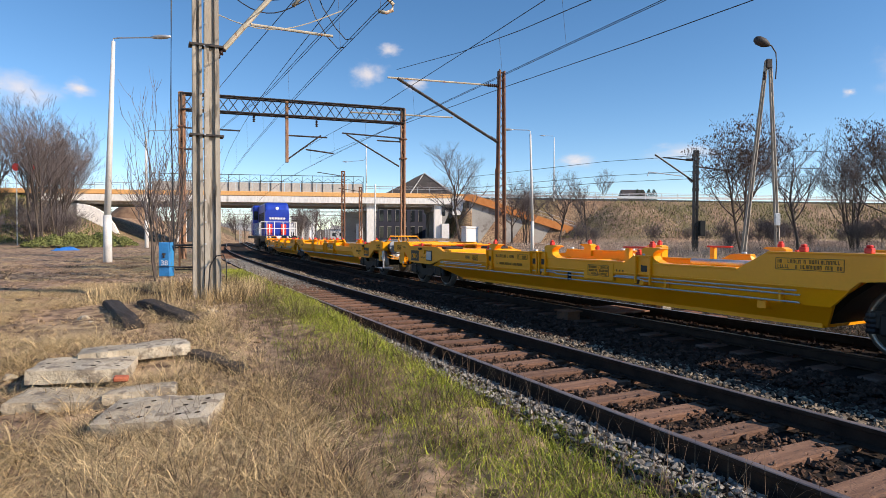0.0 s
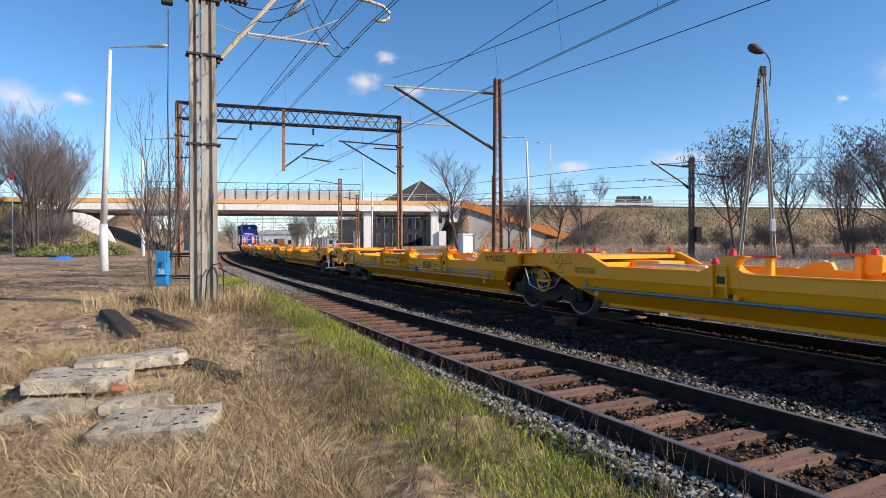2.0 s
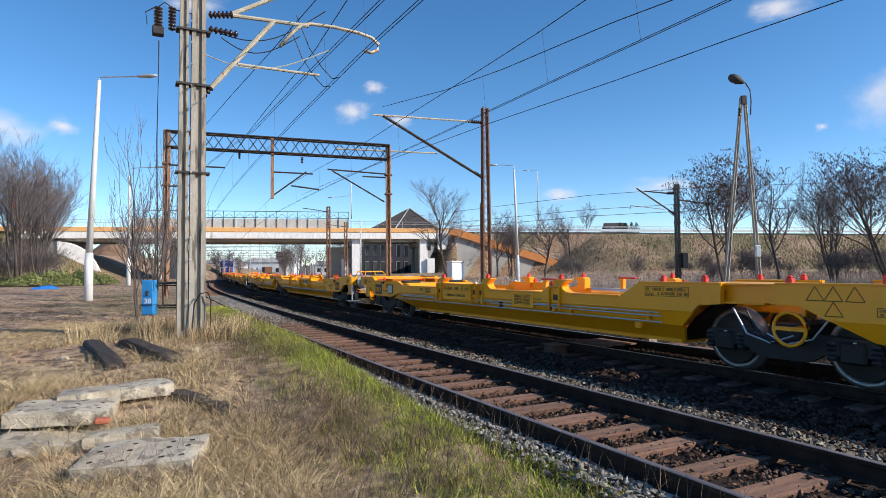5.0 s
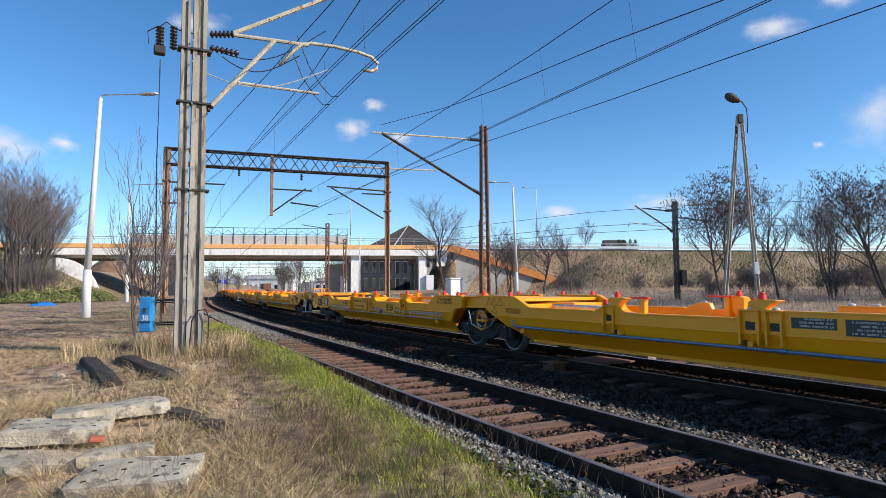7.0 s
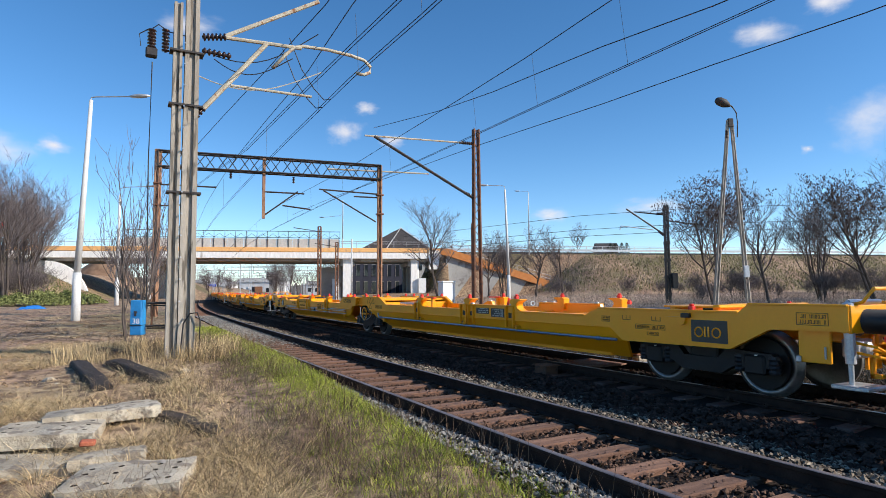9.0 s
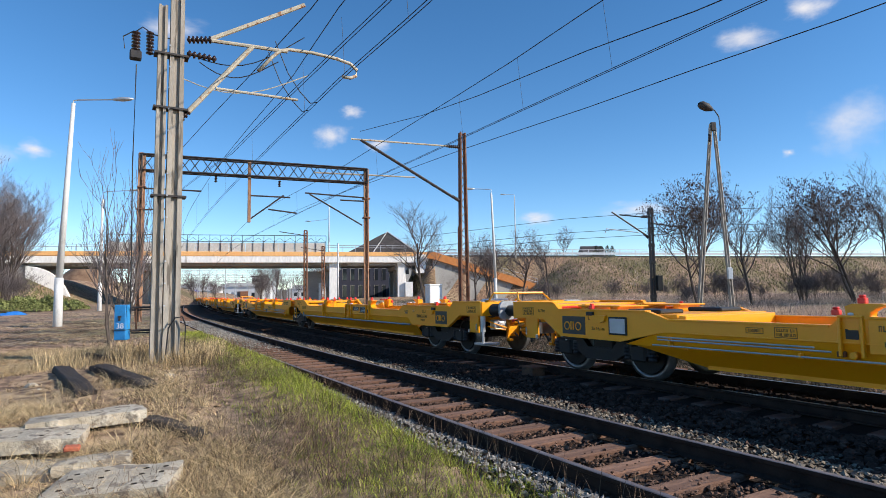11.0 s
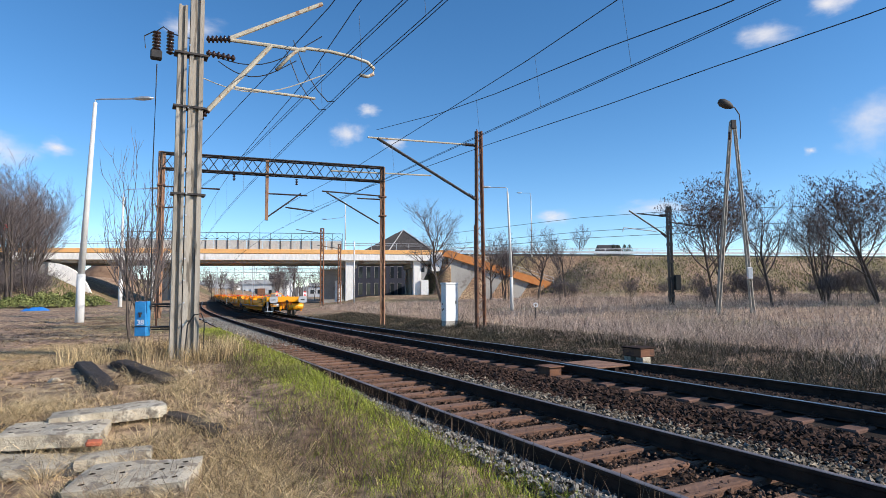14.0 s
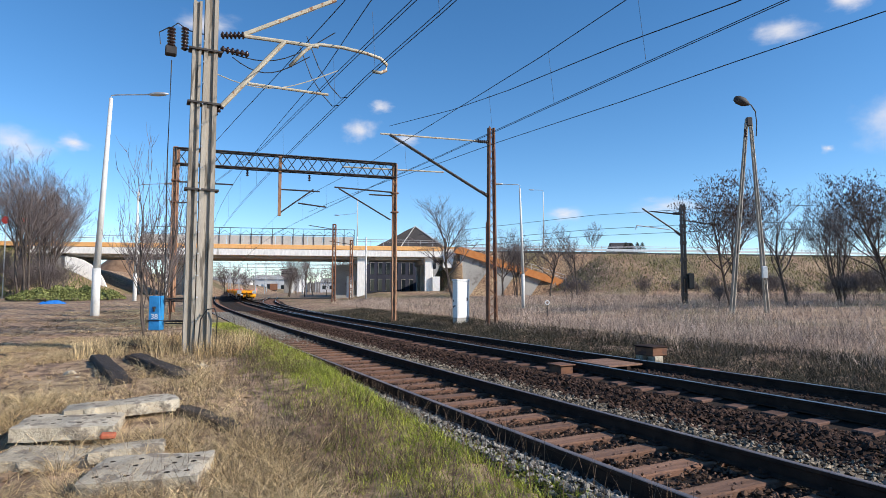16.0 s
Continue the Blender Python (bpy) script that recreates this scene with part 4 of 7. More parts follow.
def slanted(bm, pts, x, s, z0, in0, z1, in1, thick):
    """A plate with the outline pts (y, z), leaning: in0 inwards of x at z0, in1 at z1."""
    for v in prism(bm, pts, 0.0, thick):
        f = (v.co.z - z0) / (z1 - z0)
        v.co.x = x - s * (v.co.x + in0 + (in1 - in0) * f)


def wagon_section(front):
    """Half of an articulated pocket wagon, from its buffers (u = 0) to the joint (u = 17.1)."""
    o = -1 if front else 1
    rnd = random.Random(31 if front else 32)

    def Y(u):
        return o * (u - PIVOT)

    t = empty("pocket_wagon")
    side = 1.30
    # side plates: high over the bogies and in the middle, low along the pocket
    if front:
        top = [(0.62, 1.32), (1.93, 1.31), (2.07, 1.19), (4.19, 1.19), (4.62, 1.06), (7.0, 1.06), (7.1, 1.17), (9.55, 1.17), (9.6, 1.06), (11.95, 1.06), (12.17, 1.18), (12.6, 1.18), (12.66, 1.06), (14.26, 1.06), (14.72, 1.31), (16.32, 1.32)]
        low = [(16.3, 1.0), (15.92, 0.97), (15.8, 0.86), (4.5, 0.86), (3.6, 0.66), (2.08, 0.68), (1.6, 0.99), (0.62, 1.0)]
        band = [(15.82, 0.87), (4.45, 0.87), (3.65, 0.62), (15.54, 0.62)]
        hull = [(3.72, 0.64), (15.56, 0.64), (15.28, 0.31), (5.05, 0.30)]
        blocks, horns = ((7.1, 7.38), (9.02, 9.3), (9.36, 9.62), (12.25, 12.62)), (7.3, 9.66, 12.5)
        knobs, foot, knee = (7.25, 9.52, 12.41), 15.25, 15.95
    else:
        top = [(0.62, 1.32), (1.93, 1.31), (2.07, 1.2), (4.91, 1.2), (5.25, 1.06), (7.5, 1.06), (7.55, 1.18), (9.92, 1.18), (9.98, 1.06), (12.3, 1.06), (12.36, 1.18), (12.66, 1.18), (12.92, 1.08), (14.93, 1.08), (15.5, 1.32), (17.08, 1.32)]
        low = [(17.08, 1.03), (16.75, 1.03), (16.4, 0.86), (4.6, 0.86), (4.3, 0.65), (2.22, 0.67), (1.62, 0.98), (0.62, 1.0)]
        band = [(16.42, 0.87), (4.62, 0.87), (4.28, 0.62), (15.9, 0.62)]
        hull = [(4.3, 0.64), (15.92, 0.64), (15.36, 0.30), (4.56, 0.31)]
        blocks, horns = ((7.55, 7.86), (9.27, 9.52), (9.6, 9.92), (12.38, 12.66)), (7.61, 9.66, 12.42)
        knobs, foot, knee = (7.45, 9.75, 12.25), 15.33, 16.7
    way = 1 if front else -1
    for x in (-side, side):
        s = 1 if x > 0 else -1
        bm = bmesh.new()
        prism(bm, [(Y(u), z) for u, z in top + low], x, x - 0.09 * s)
        part("side_plate", bm, M_YELLOW, t, "yellow painted steel side plate")
        bm = bmesh.new()
        slanted(bm, [(Y(u), z) for u, z in band], x, s, 0.87, 0.015, 0.62, 0.085, 0.05)
        part("lower_side_plate", bm, M_YELLOW, t, "yellow inward-leaning lower side plate")
        bm = bmesh.new()
        slanted(bm, [(Y(u), z) for u, z in hull], x, s, 0.64, 0.10, 0.34, 0.42, 0.05)
        part("pocket_wall", bm, M_YELLOW, t, "yellow lower pocket wall leaning inwards")
        # rolled rim along the low stretches
        bm = bmesh.new()
        for (u0, z0), (u1, z1) in zip(top, top[1:]):
            if abs(z1 - z0) < 0.02 and u1 - u0 > 1.0:
                box(bm, x - 0.13 * s, x + 0.022 * s, Y(u0 + 0.01), Y(u1 - 0.01), z0 - 0.018, z0 + 0.012, 0.006)
        part("rim", bm, M_YELLOW, t)
        # fold that runs under the upper plate
        bm = bmesh.new()
        box(bm, x - 0.03 * s, x + 0.016 * s, Y(5.0), Y(15.6), 0.852, 0.872, 0.005)
        part("side_fold", bm, M_YELLOW, t)
        for a, b in blocks:
            bm = bmesh.new()
            for e in (a, b - 0.035):
                box(bm, x - 0.02 * s, x + 0.055 * s, Y(e), Y(e + 0.035), 0.70, 1.165, 0.006)
            box(bm, x - 0.10 * s, x + 0.05 * s, Y(a), Y(b), 1.165, 1.195, 0.008)
            k = part("lock_block", bm, M_YELLOW, t, "ribbed yellow lock block")
            # black plate on the side paints the dark inside an opening
            bm = bmesh.new()
            box(bm, x - 0.001 * s, x + 0.008 * s, Y((a + b) / 2 - 0.07), Y((a + b) / 2 + 0.07), 0.91, 1.03)
            part("recess_shade", bm, M_BLACK, k, "black plate painting the dark of an opening")
            bm = bmesh.new()
            lathe(bm, (x - 0.03 * s, Y((a + b) / 2), 1.195), (0, 0, 1), [(0, 0.05), (0.012, 0.055), (0.03, 0.05), (0.04, 0.02)], 10)
            part("pad", bm, M_GALV, k, "worn steel pad")
        for k, u in enumerate(horns):
            w = way if s < 0 else -way
            uu = u if s < 0 else u + 0.75 * way
            bm = bmesh.new()
            horn(bm, x, Y(uu), w * o, s)
            part("guide_horn", bm, M_YELLOW, t, "yellow guide horn curving up from the rim")
            red_pin(t, x - 0.08 * s, Y(uu + 0.04 * w), 1.335)
            if k != 1:
                red_pin(t, x - 0.08 * s, Y(uu - 0.26 * w), 1.19)
        for u in (2.9, 15.2 if front else 15.75, 16.0 if front else 16.9):
            red_pin(t, x - 0.06 * s, Y(u), 1.32 if u < 1.8 or u > 14 else 1.2)
        for u in knobs:
            bm = bmesh.new()
            lathe(bm, (x + 0.055 * -s, Y(u), 0.715), (s, 0, 0), [(0, 0.05), (0.09, 0.05), (0.10, 0.035)], 12)
            kb = part("knob", bm, M_YELLOW, t, "round yellow knob")
            bm = bmesh.new()
            box(bm, x - 0.05 * s, x + 0.02 * s, Y(u + 0.10 * -way), Y(u + 0.19 * -way), 0.69, 0.76, 0.008)
            part("knob_bracket", bm, M_RUST, kb)
        # rounded brackets above the bogie
        bm = bmesh.new()
        prism(bm, [(Y(3.32), 1.10), (Y(3.28), 1.0), (Y(3.2), 0.97), (Y(3.02), 0.97), (Y(2.96), 1.0), (Y(2.94), 1.10)], x, x + 0.05 * s)
        br = part("lashing_bracket", bm, M_YELLOW, t)
        bm = bmesh.new()
        box(bm, x, x + 0.065 * s, Y(3.02), Y(2.86), 1.09, 1.16, 0.01)
        part("rubber_stop", bm, M_BLACK, br)
    # pocket floor, cross members, platforms over the bogies
    bm = bmesh.new()
    box(bm, -0.9, 0.9, Y(5.0), Y(foot), 0.30, 0.36)
    part("pocket_floor", bm, M_YELLOW, t)
    for u, z0, z1 in ((4.72, 0.6, 1.12), (14.5 if front else 15.3, 0.5, 1.15), (blocks[0][0], 0.62, 0.98), (blocks[1][0], 0.62, 0.98), (12.35, 0.62, 0.9)):
        bm = bmesh.new()
        box(bm, -1.2, 1.2, Y(u), Y(u + 0.14), z0, z1, 0.012)
        part("cross_member", bm, M_YELLOW, t)
    bm = bmesh.new()
    box(bm, -1.2, 1.2, Y(14.75 if front else 15.55), Y(16.3 if front else 16.95), 1.20, 1.28, 0.01)
    box(bm, -0.35, 0.35, Y(14.6), Y(17.3 if front else 17.0), 0.84, 1.18, 0.02)
    part("joint_platform", bm, M_YELLOW, t)
    if front:
        bm = bmesh.new()
        box(bm, -1.14, -1.06, Y(16.25), Y(17.15), 1.02, 1.30, 0.01)
        box(bm, -1.24, -1.05, Y(16.25), Y(17.15), 1.28, 1.31, 0.006)
        box(bm, -1.24, -1.05, Y(16.25), Y(16.95), 1.01, 1.04, 0.006)
        part("joint_beam", bm, M_YELLOW, t, "yellow channel beam at the joint")
    bm = bmesh.new()
    box(bm, -1.2, 1.2, Y(1.9), Y(4.7), 1.06, 1.14, 0.01)
    box(bm, -1.2, 1.2, Y(0.75), Y(1.8), 1.20, 1.28, 0.01)
    box(bm, -0.3, 0.3, Y(0.8), Y(4.6), 0.78, 1.06, 0.02)
    part("end_platform", bm, M_YELLOW, t)
    for x in (-0.8, 0.8):
        bm = bmesh.new()
        box(bm, x - 0.33, x + 0.33, Y(2.5), Y(2.62), 1.14, 1.29, 0.015)
        box(bm, x - 0.33, x + 0.33, Y(3.3), Y(3.42), 1.14, 1.25, 0.015)
        box(bm, x - 0.38, x + 0.38, Y(2.45), Y(3.5), 1.24, 1.27, 0.01)
        st = part("container_seat", bm, M_YELLOW, t, "raised yellow container seat")
        bm = bmesh.new()
        box(bm, x - 0.3, x + 0.3, Y(3.6), Y(4.3), 1.14, 1.21, 0.02)
        part("rubber_mat", bm, M_BLACK, t)
        bm = bmesh.new()
        tube(bm, [(x - 0.35, Y(2.0), 1.22), (x + 0.35, Y(2.3), 1.24)], 0.025, 6)
        part("locking_lever", bm, M_RED, st)
    # sloping end walls of the pocket, near-black beside the yellow floor and sides
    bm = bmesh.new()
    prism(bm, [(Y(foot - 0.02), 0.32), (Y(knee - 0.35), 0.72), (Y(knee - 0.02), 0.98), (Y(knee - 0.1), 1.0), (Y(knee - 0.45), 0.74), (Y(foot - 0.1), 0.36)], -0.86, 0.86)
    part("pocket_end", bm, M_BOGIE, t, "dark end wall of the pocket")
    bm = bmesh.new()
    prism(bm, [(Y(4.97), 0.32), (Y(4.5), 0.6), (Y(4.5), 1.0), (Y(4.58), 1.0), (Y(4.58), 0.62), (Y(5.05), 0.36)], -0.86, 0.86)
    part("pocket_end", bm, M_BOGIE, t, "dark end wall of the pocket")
    # loading gear in the pocket
    bm = bmesh.new()
    tube(bm, [(-0.9, Y(13.1), 1.12), (-0.9, Y(14.6), 1.12)], 0.045, 8)
    part("support_tube", bm, M_GALV, t, "pale steel support tube", True)
    bm = bmesh.new()
    box(bm, -1.16, -1.06, Y(11.82), Y(11.92), 0.6, 1.31, 0.01)
    box(bm, 1.06, 1.16, Y(11.82), Y(11.92), 0.6, 1.31, 0.01)
    part("trailer_support", bm, M_YELLOW, t)
    for x in (-1.1, 1.1):
        bm = bmesh.new()
        box(bm, x - 0.05, x + 0.05, Y(11.75), Y(12.3), 1.31, 1.345, 0.01)
        part("support_bar", bm, M_RED, t, "red folding support bar")
    # end: headstock, buffers, hook, tank, step, handrail
    bm = bmesh.new()
    box(bm, -1.28, 1.28, Y(0.60), Y(0.72), 0.98, 1.32, 0.01)
    part("headstock", bm, M_YELLOW, t)
    for x in (-0.94, 0.94):
        bm = bmesh.new()
        lathe(bm, (x, Y(0.74), 1.12), (0, -o, 0), [(0, 0.18), (0.06, 0.18), (0.07, 0.15), (0.42, 0.15), (0.43, 0.125), (0.74, 0.125)], 16)
        b = part("buffer", bm, M_BLACK, t, "black buffer cylinder", True)
        bm = bmesh.new()
        g = box(bm, x - 0.27, x + 0.27, Y(-0.05), Y(0.005), 0.92, 1.34)
        es = [e for e in bm.edges if abs(e.verts[0].co.y - e.verts[1].co.y) > 0.01]
        bmesh.ops.bevel(bm, geom=es, offset=0.13, segments=5, profile=0.5, affect="EDGES")
        part("buffer_plate", bm, M_BUFFER, b, "pale grey square buffer plate")
        bm = bmesh.new()
        box(bm, x - 0.14, x + 0.12, Y(-0.053), Y(-0.05), 1.09, 1.15, 0.0)
        part("grease_smear", bm, M_BOGIE, b)
    bm = bmesh.new()
    tube(bm, [(0, Y(0.75), 1.04), (0, Y(0.35), 1.04), (0.02, Y(0.26), 0.98), (0.02, Y(0.30), 0.84)], 0.055, 8)
    for x in (-0.06, 0.06):
        tube(bm, [(x, Y(0.34), 1.02), (x, Y(0.30), 0.7), (x, Y(0.38), 0.52)], 0.028, 6)
    tube(bm, [(0, Y(0.38), 0.55), (0, Y(0.40), 0.35)], 0.04, 6)
    part("screw_coupling", bm, M_BLACK, t, "black hook and screw coupling")
    bm = bmesh.new()
    for x in (-0.32, 0.32):
        tube(bm, [(x, Y(0.72), 0.88), (x, Y(0.5), 0.84), (x + 0.02, Y(0.42), 0.62), (x + 0.05, Y(0.55), 0.45), (x + 0.06, Y(0.72), 0.55)], 0.025, 6)
    part("brake_hose", bm, M_BLACK, t)
    bm = bmesh.new()
    box(bm, -0.36, -0.28, Y(0.62), Y(0.7), 0.83, 0.9)
    box(bm, 0.26, 0.34, Y(0.62), Y(0.7), 0.83, 0.9)
    part("air_cock", bm, M_RED, t)
    bm = bmesh.new()
    lathe(bm, (0.08, Y(0.82), 0.66), (1, 0, 0), [(0, 0.05), (0.03, 0.19), (0.09, 0.23), (0.98, 0.23), (1.04, 0.19), (1.07, 0.05)], 20)
    part("air_tank", bm, M_YELLOW, t, "yellow brake air reservoir", True)
    bm = bmesh.new()
    box(bm, -0.82, -0.46, Y(0.78), Y(0.98), 0.64, 0.88, 0.02)
    lathe(bm, (-0.64, Y(0.78), 0.76), (0, -o, 0), [(0, 0.09), (0.05, 0.09), (0.07, 0.05)], 12)
    part("brake_valve", bm, M_GALV, t, "pale brake valve housing")
    for x0 in (-0.42, 0.95):
        bm = bmesh.new()
        box(bm, x0, x0 + 0.06, Y(0.80), Y(0.86), 0.36, 0.92, 0.01)
        box(bm, x0, x0 + 0.10, Y(0.72), Y(0.86), 0.36, 0.42, 0.01)
        part("end_bracket", bm, M_YELLOW, t)
    bm = bmesh.new()
    box(bm, -0.36, -0.02, Y(0.9), Y(0.94), 0.46, 0.88)
    part("guard_plate", bm, M_YELLOW, t)
    bm = bmesh.new()
    tube(bm, [(-1.05, Y(0.70), 0.86), (-1.05, Y(0.45), 0.82), (-0.70, Y(0.45), 0.70), (-0.62, Y(0.70), 0.74)], 0.018, 6)
    tube(bm, [(-1.05, Y(0.70), 0.74), (-1.0, Y(0.45), 0.70), (-0.72, Y(0.45), 0.66)], 0.018, 6)
    tube(bm, [(0.75, Y(0.70), 0.86), (0.78, Y(0.5), 0.6), (1.15, Y(0.5), 0.58), (1.15, Y(0.70), 0.86)], 0.018, 6)
    part("grab_handle", bm, M_YELLOW, t)
    bm = bmesh.new()
    tube(bm, [(-1.1, Y(0.72), 1.3), (-1.1, Y(0.55), 1.36), (-1.05, Y(0.45), 1.52), (-0.35, Y(0.45), 1.52), (-0.28, Y(0.55), 1.40), (-0.3, Y(0.74), 1.3), (-1.1, Y(0.74), 1.3)], 0.024, 7)
    part("hand_rail", bm, M_YELLOW, t, "yellow bent hand rail")
    if not front:
        bm = bmesh.new()
        lathe(bm, (-1.22, Y(0.66), 0.36), (0, 0, 1), [(0, 0.03), (0.25, 0.03), (0.26, 0.06), (0.98, 0.06), (1.0, 0.03)], 12)
        tube(bm, [(-1.22, Y(0.66), 1.35), (-1.22, Y(0.66), 1.36), (-0.5, Y(0.66), 1.36)], 0.03, 7)
        part("step_post", bm, M_GALV, t, "galvanised step post")
        bm = bmesh.new()
        box(bm, -1.38, -0.92, Y(0.40), Y(0.82), 0.32, 0.37, 0.01)
        part("foot_step", bm, M_GALV, t, "galvanised foot step")
    bm = bmesh.new()
    box(bm, -1.20, -1.15, Y(0.9), Y(1.3), 0.58, 1.0, 0.01)
    part("hanging_plate", bm, M_YELLOW, t)
    for a, b, z0, z1 in ((1.02, 1.18, 0.58, 0.74), (1.34, 1.54, 0.52, 0.60)):
        bm = bmesh.new()
        box(bm, -1.24, -1.20, Y(a - 0.08), Y(b - 0.22), z0 + 0.06, z1 + 0.06, 0.01)
        part("valve_plate", bm, M_GALV, t)
    x = -side - 0.001
    # emblem panel: dark square with pale yellow strokes
    u0, u1 = (2.17, 2.78) if front else (2.25, 2.87)
    bm = bmesh.new()
    box(bm, x - 0.006, x, Y(u0), Y(u1), 0.735, 1.065)
    e = part("emblem_panel", bm, M_LOGO, t, "dark grey emblem panel")
    cy = lambda v: (Y(u0) + Y(u1)) / 2 - v
    for v0, rr in ((-0.17, 0.07), (-0.06, 0.0), (0.0, 0.0), (0.13, 0.07)):
        bm = bmesh.new()
        if rr:
            pts = [(x - 0.010, cy(v0 + rr * math.cos(radians(a))), 0.885 + rr * math.sin(radians(a))) for a in range(0, 361, 24)]
            tube(bm, pts, 0.012, 5)
        else:
            box(bm, x - 0.018, x - 0.006, cy(v0) - 0.012, cy(v0) + 0.012, 0.815, 0.97)
        part("emblem_shape", bm, M_YELLOW, e)
    # plates of writing too small to read
    if front:
        groups = ((7.5, 8.4, 0.99, 1.11, 1), (8.5, 8.9, 0.99, 1.11, 1), (7.55, 8.75, 0.82, 0.92, 1), (10.98, 11.57, 0.77, 0.98, 3), (5.9, 6.15, 0.92, 1.0, 1), (6.3, 6.6, 0.88, 1.02, 2), (14.85, 15.75, 1.08, 1.24, 2), (0.95, 1.3, 1.06, 1.22, 3))
        for a, b, z0, z1 in ((7.42, 8.98, 0.75, 1.15), (10.86, 11.68, 0.70, 1.02)):
            bm = bmesh.new()
            box(bm, x - 0.014, x + 0.03, Y(a), Y(b), z0, z1, 0.006)
            part("sign_plate", bm, M_YELLOW, t, "yellow hanging sign plate")
        bm = bmesh.new()
        for u in (11.76, 11.84, 11.92):
            lathe(bm, (x - 0.004, Y(u), 0.90), (1, 0, 0), [(0, 0.022), (0.004, 0.022)], 5)
        part("star_marks", bm, M_MARK, t)
    else:
        groups = ((3.37, 4.0, 0.87, 0.95, 1), (3.5, 3.75, 0.775, 0.83, 1), (15.28, 15.85, 0.94, 1.05, 2), (4.6, 4.8, 0.96, 1.06, 2), (0.85, 1.25, 1.06, 1.22, 2))
    for a, b, z0, z1, k in groups:
        xs = x - (0.016 if 7.4 < a < 9 or 10.8 < a < 11.7 else 0)
        bm = bmesh.new()
        if k > 1 or z1 - z0 < 0.09 or a == 8.5:
            frame_bars(bm, xs, min(Y(a), Y(b)), max(Y(a), Y(b)), z0, z1)
        pitch = (z1 - z0 - 0.02) / k
        for r in range(k):
            stroke_row(bm, xs, Y, a + 0.03, b - 0.02, z0 + 0.012 + pitch * (r + 0.1), pitch * 0.72, rnd)
        part("stencilled_panel", bm, M_MARK, t, "dark stencilled marks on the side")
    # load-limit brackets drawn as plain lines
    bm = bmesh.new()
    for u in (3.55, 4.2) if not front else (2.95,):
        box(bm, x - 0.003, x, Y(u - 0.09), Y(u + 0.09), 1.01, 1.02)
        for d in (-0.09, 0.0, 0.085):
            box(bm, x - 0.003, x, Y(u + d), Y(u + d + 0.01), 1.01, 1.085)
    part("limit_mark", bm, M_MARK, t)
    if not front:
        bm = bmesh.new()
        for u, zc in ((16.55, 1.19), (16.33, 1.19), (16.08, 1.19), (16.33, 1.0)):
            for a, b in (((-0.11, -0.08), (0.11, -0.08)), ((0.11, -0.08), (0, 0.10)), ((0, 0.10), (-0.11, -0.08))):
                tube(bm, [(x, Y(u) + a[0], zc + a[1]), (x, Y(u) + b[0], zc + b[1])], 0.006, 4)
        part("warning_triangles", bm, M_MARK, t)
        bm = bmesh.new()
        for u, w, z0 in ((8.60, 0.57, 0.97), (7.95, 0.55, 0.91)):
            box(bm, x - 0.006, x, Y(u), Y(u + w), z0, 1.11)
        pl = part("data_plate", bm, M_LOGO, t, "dark data plates with pale lines")
        bm = bmesh.new()
        for u, w, z0, k in ((8.60, 0.57, 0.97, 3), (7.95, 0.55, 0.91, 4)):
            for r in range(k):
                stroke_row(bm, x - 0.006, Y, u + 0.04, u + w * rnd.uniform(0.7, 0.96), z0 + 0.022 + r * 0.045, 0.024, rnd)
        tagged(part("plate_lines", bm, M_GREEN_TXT, pl), kind="stuff")
        # long air pipe along the pocket
        bm = bmesh.new()
        tube(bm, [(x + 0.0, Y(4.45), 0.655), (x - 0.01, Y(4.8), 0.65), (x - 0.01, Y(15.4), 0.65), (x - 0.01, Y(15.55), 0.66), (x - 0.01, Y(15.58), 0.79)], 0.026, 8)
        for u in (4.9, 7.0, 9.3, 11.35, 13.6, 15.3):
            lathe(bm, (x - 0.01, Y(u), 0.65), (0, 1, 0), [(-0.06, 0.03), (-0.05, 0.038), (0.05, 0.038), (0.06, 0.03)], 8)
        part("air_pipe", bm, M_STEELBLUE, t, "blue-grey air pipe along the side")
    else:
        bm = bmesh.new()
        for zc, pts in ((0.655, ((4.3, 0), (15.2, 0))), (0.745, ((4.4, 0), (7.0, 0))), (0.785, ((4.4, 0), (6.8, 0))), (0.765, ((9.1, 0), (9.9, 0), (10.0, -0.03), (10.85, -0.03))), (0.80, ((9.3, 0), (10.85, 0))), (0.785, ((11.7, 0), (12.3, 0), (12.45, -0.03), (15.2, -0.03))), (0.81, ((11.75, 0), (15.15, 0)))):
            bm = bmesh.new()
            tube(bm, [(x - 0.012, Y(u), zc + d) for u, d in pts], 0.013, 6)
            part("brake_rod", bm, M_GALV, t, "long steel brake rod along the side")
        for u in (4.6, 6.6, 10.35, 12.9, 14.9):
            bm = bmesh.new()
            box(bm, x - 0.022, x + 0.05, Y(u), Y(u + 0.045), 0.63, 0.80 if u < 6 or u > 10 else 0.70, 0.006)
            part("rod_bracket", bm, M_YELLOW if u != 10.35 else M_BOGIE, t)
        bm = bmesh.new()
        box(bm, x - 0.02, x, Y(3.36), Y(3.78), 0.77, 1.08, 0.01)
        wd = part("document_panel", bm, M_BLACK, t)
        bm = bmesh.new()
        box(bm, x - 0.026, x - 0.02, Y(3.40), Y(3.74), 0.80, 1.05)
        part("document_sheet", bm, M_FARGREY, wd, "pale document sheet")
        flat = Matrix(((0, 0, -1, 0), (-1, 0, 0, 0), (0, 1, 0, 0), (0, 0, 0, 1)))
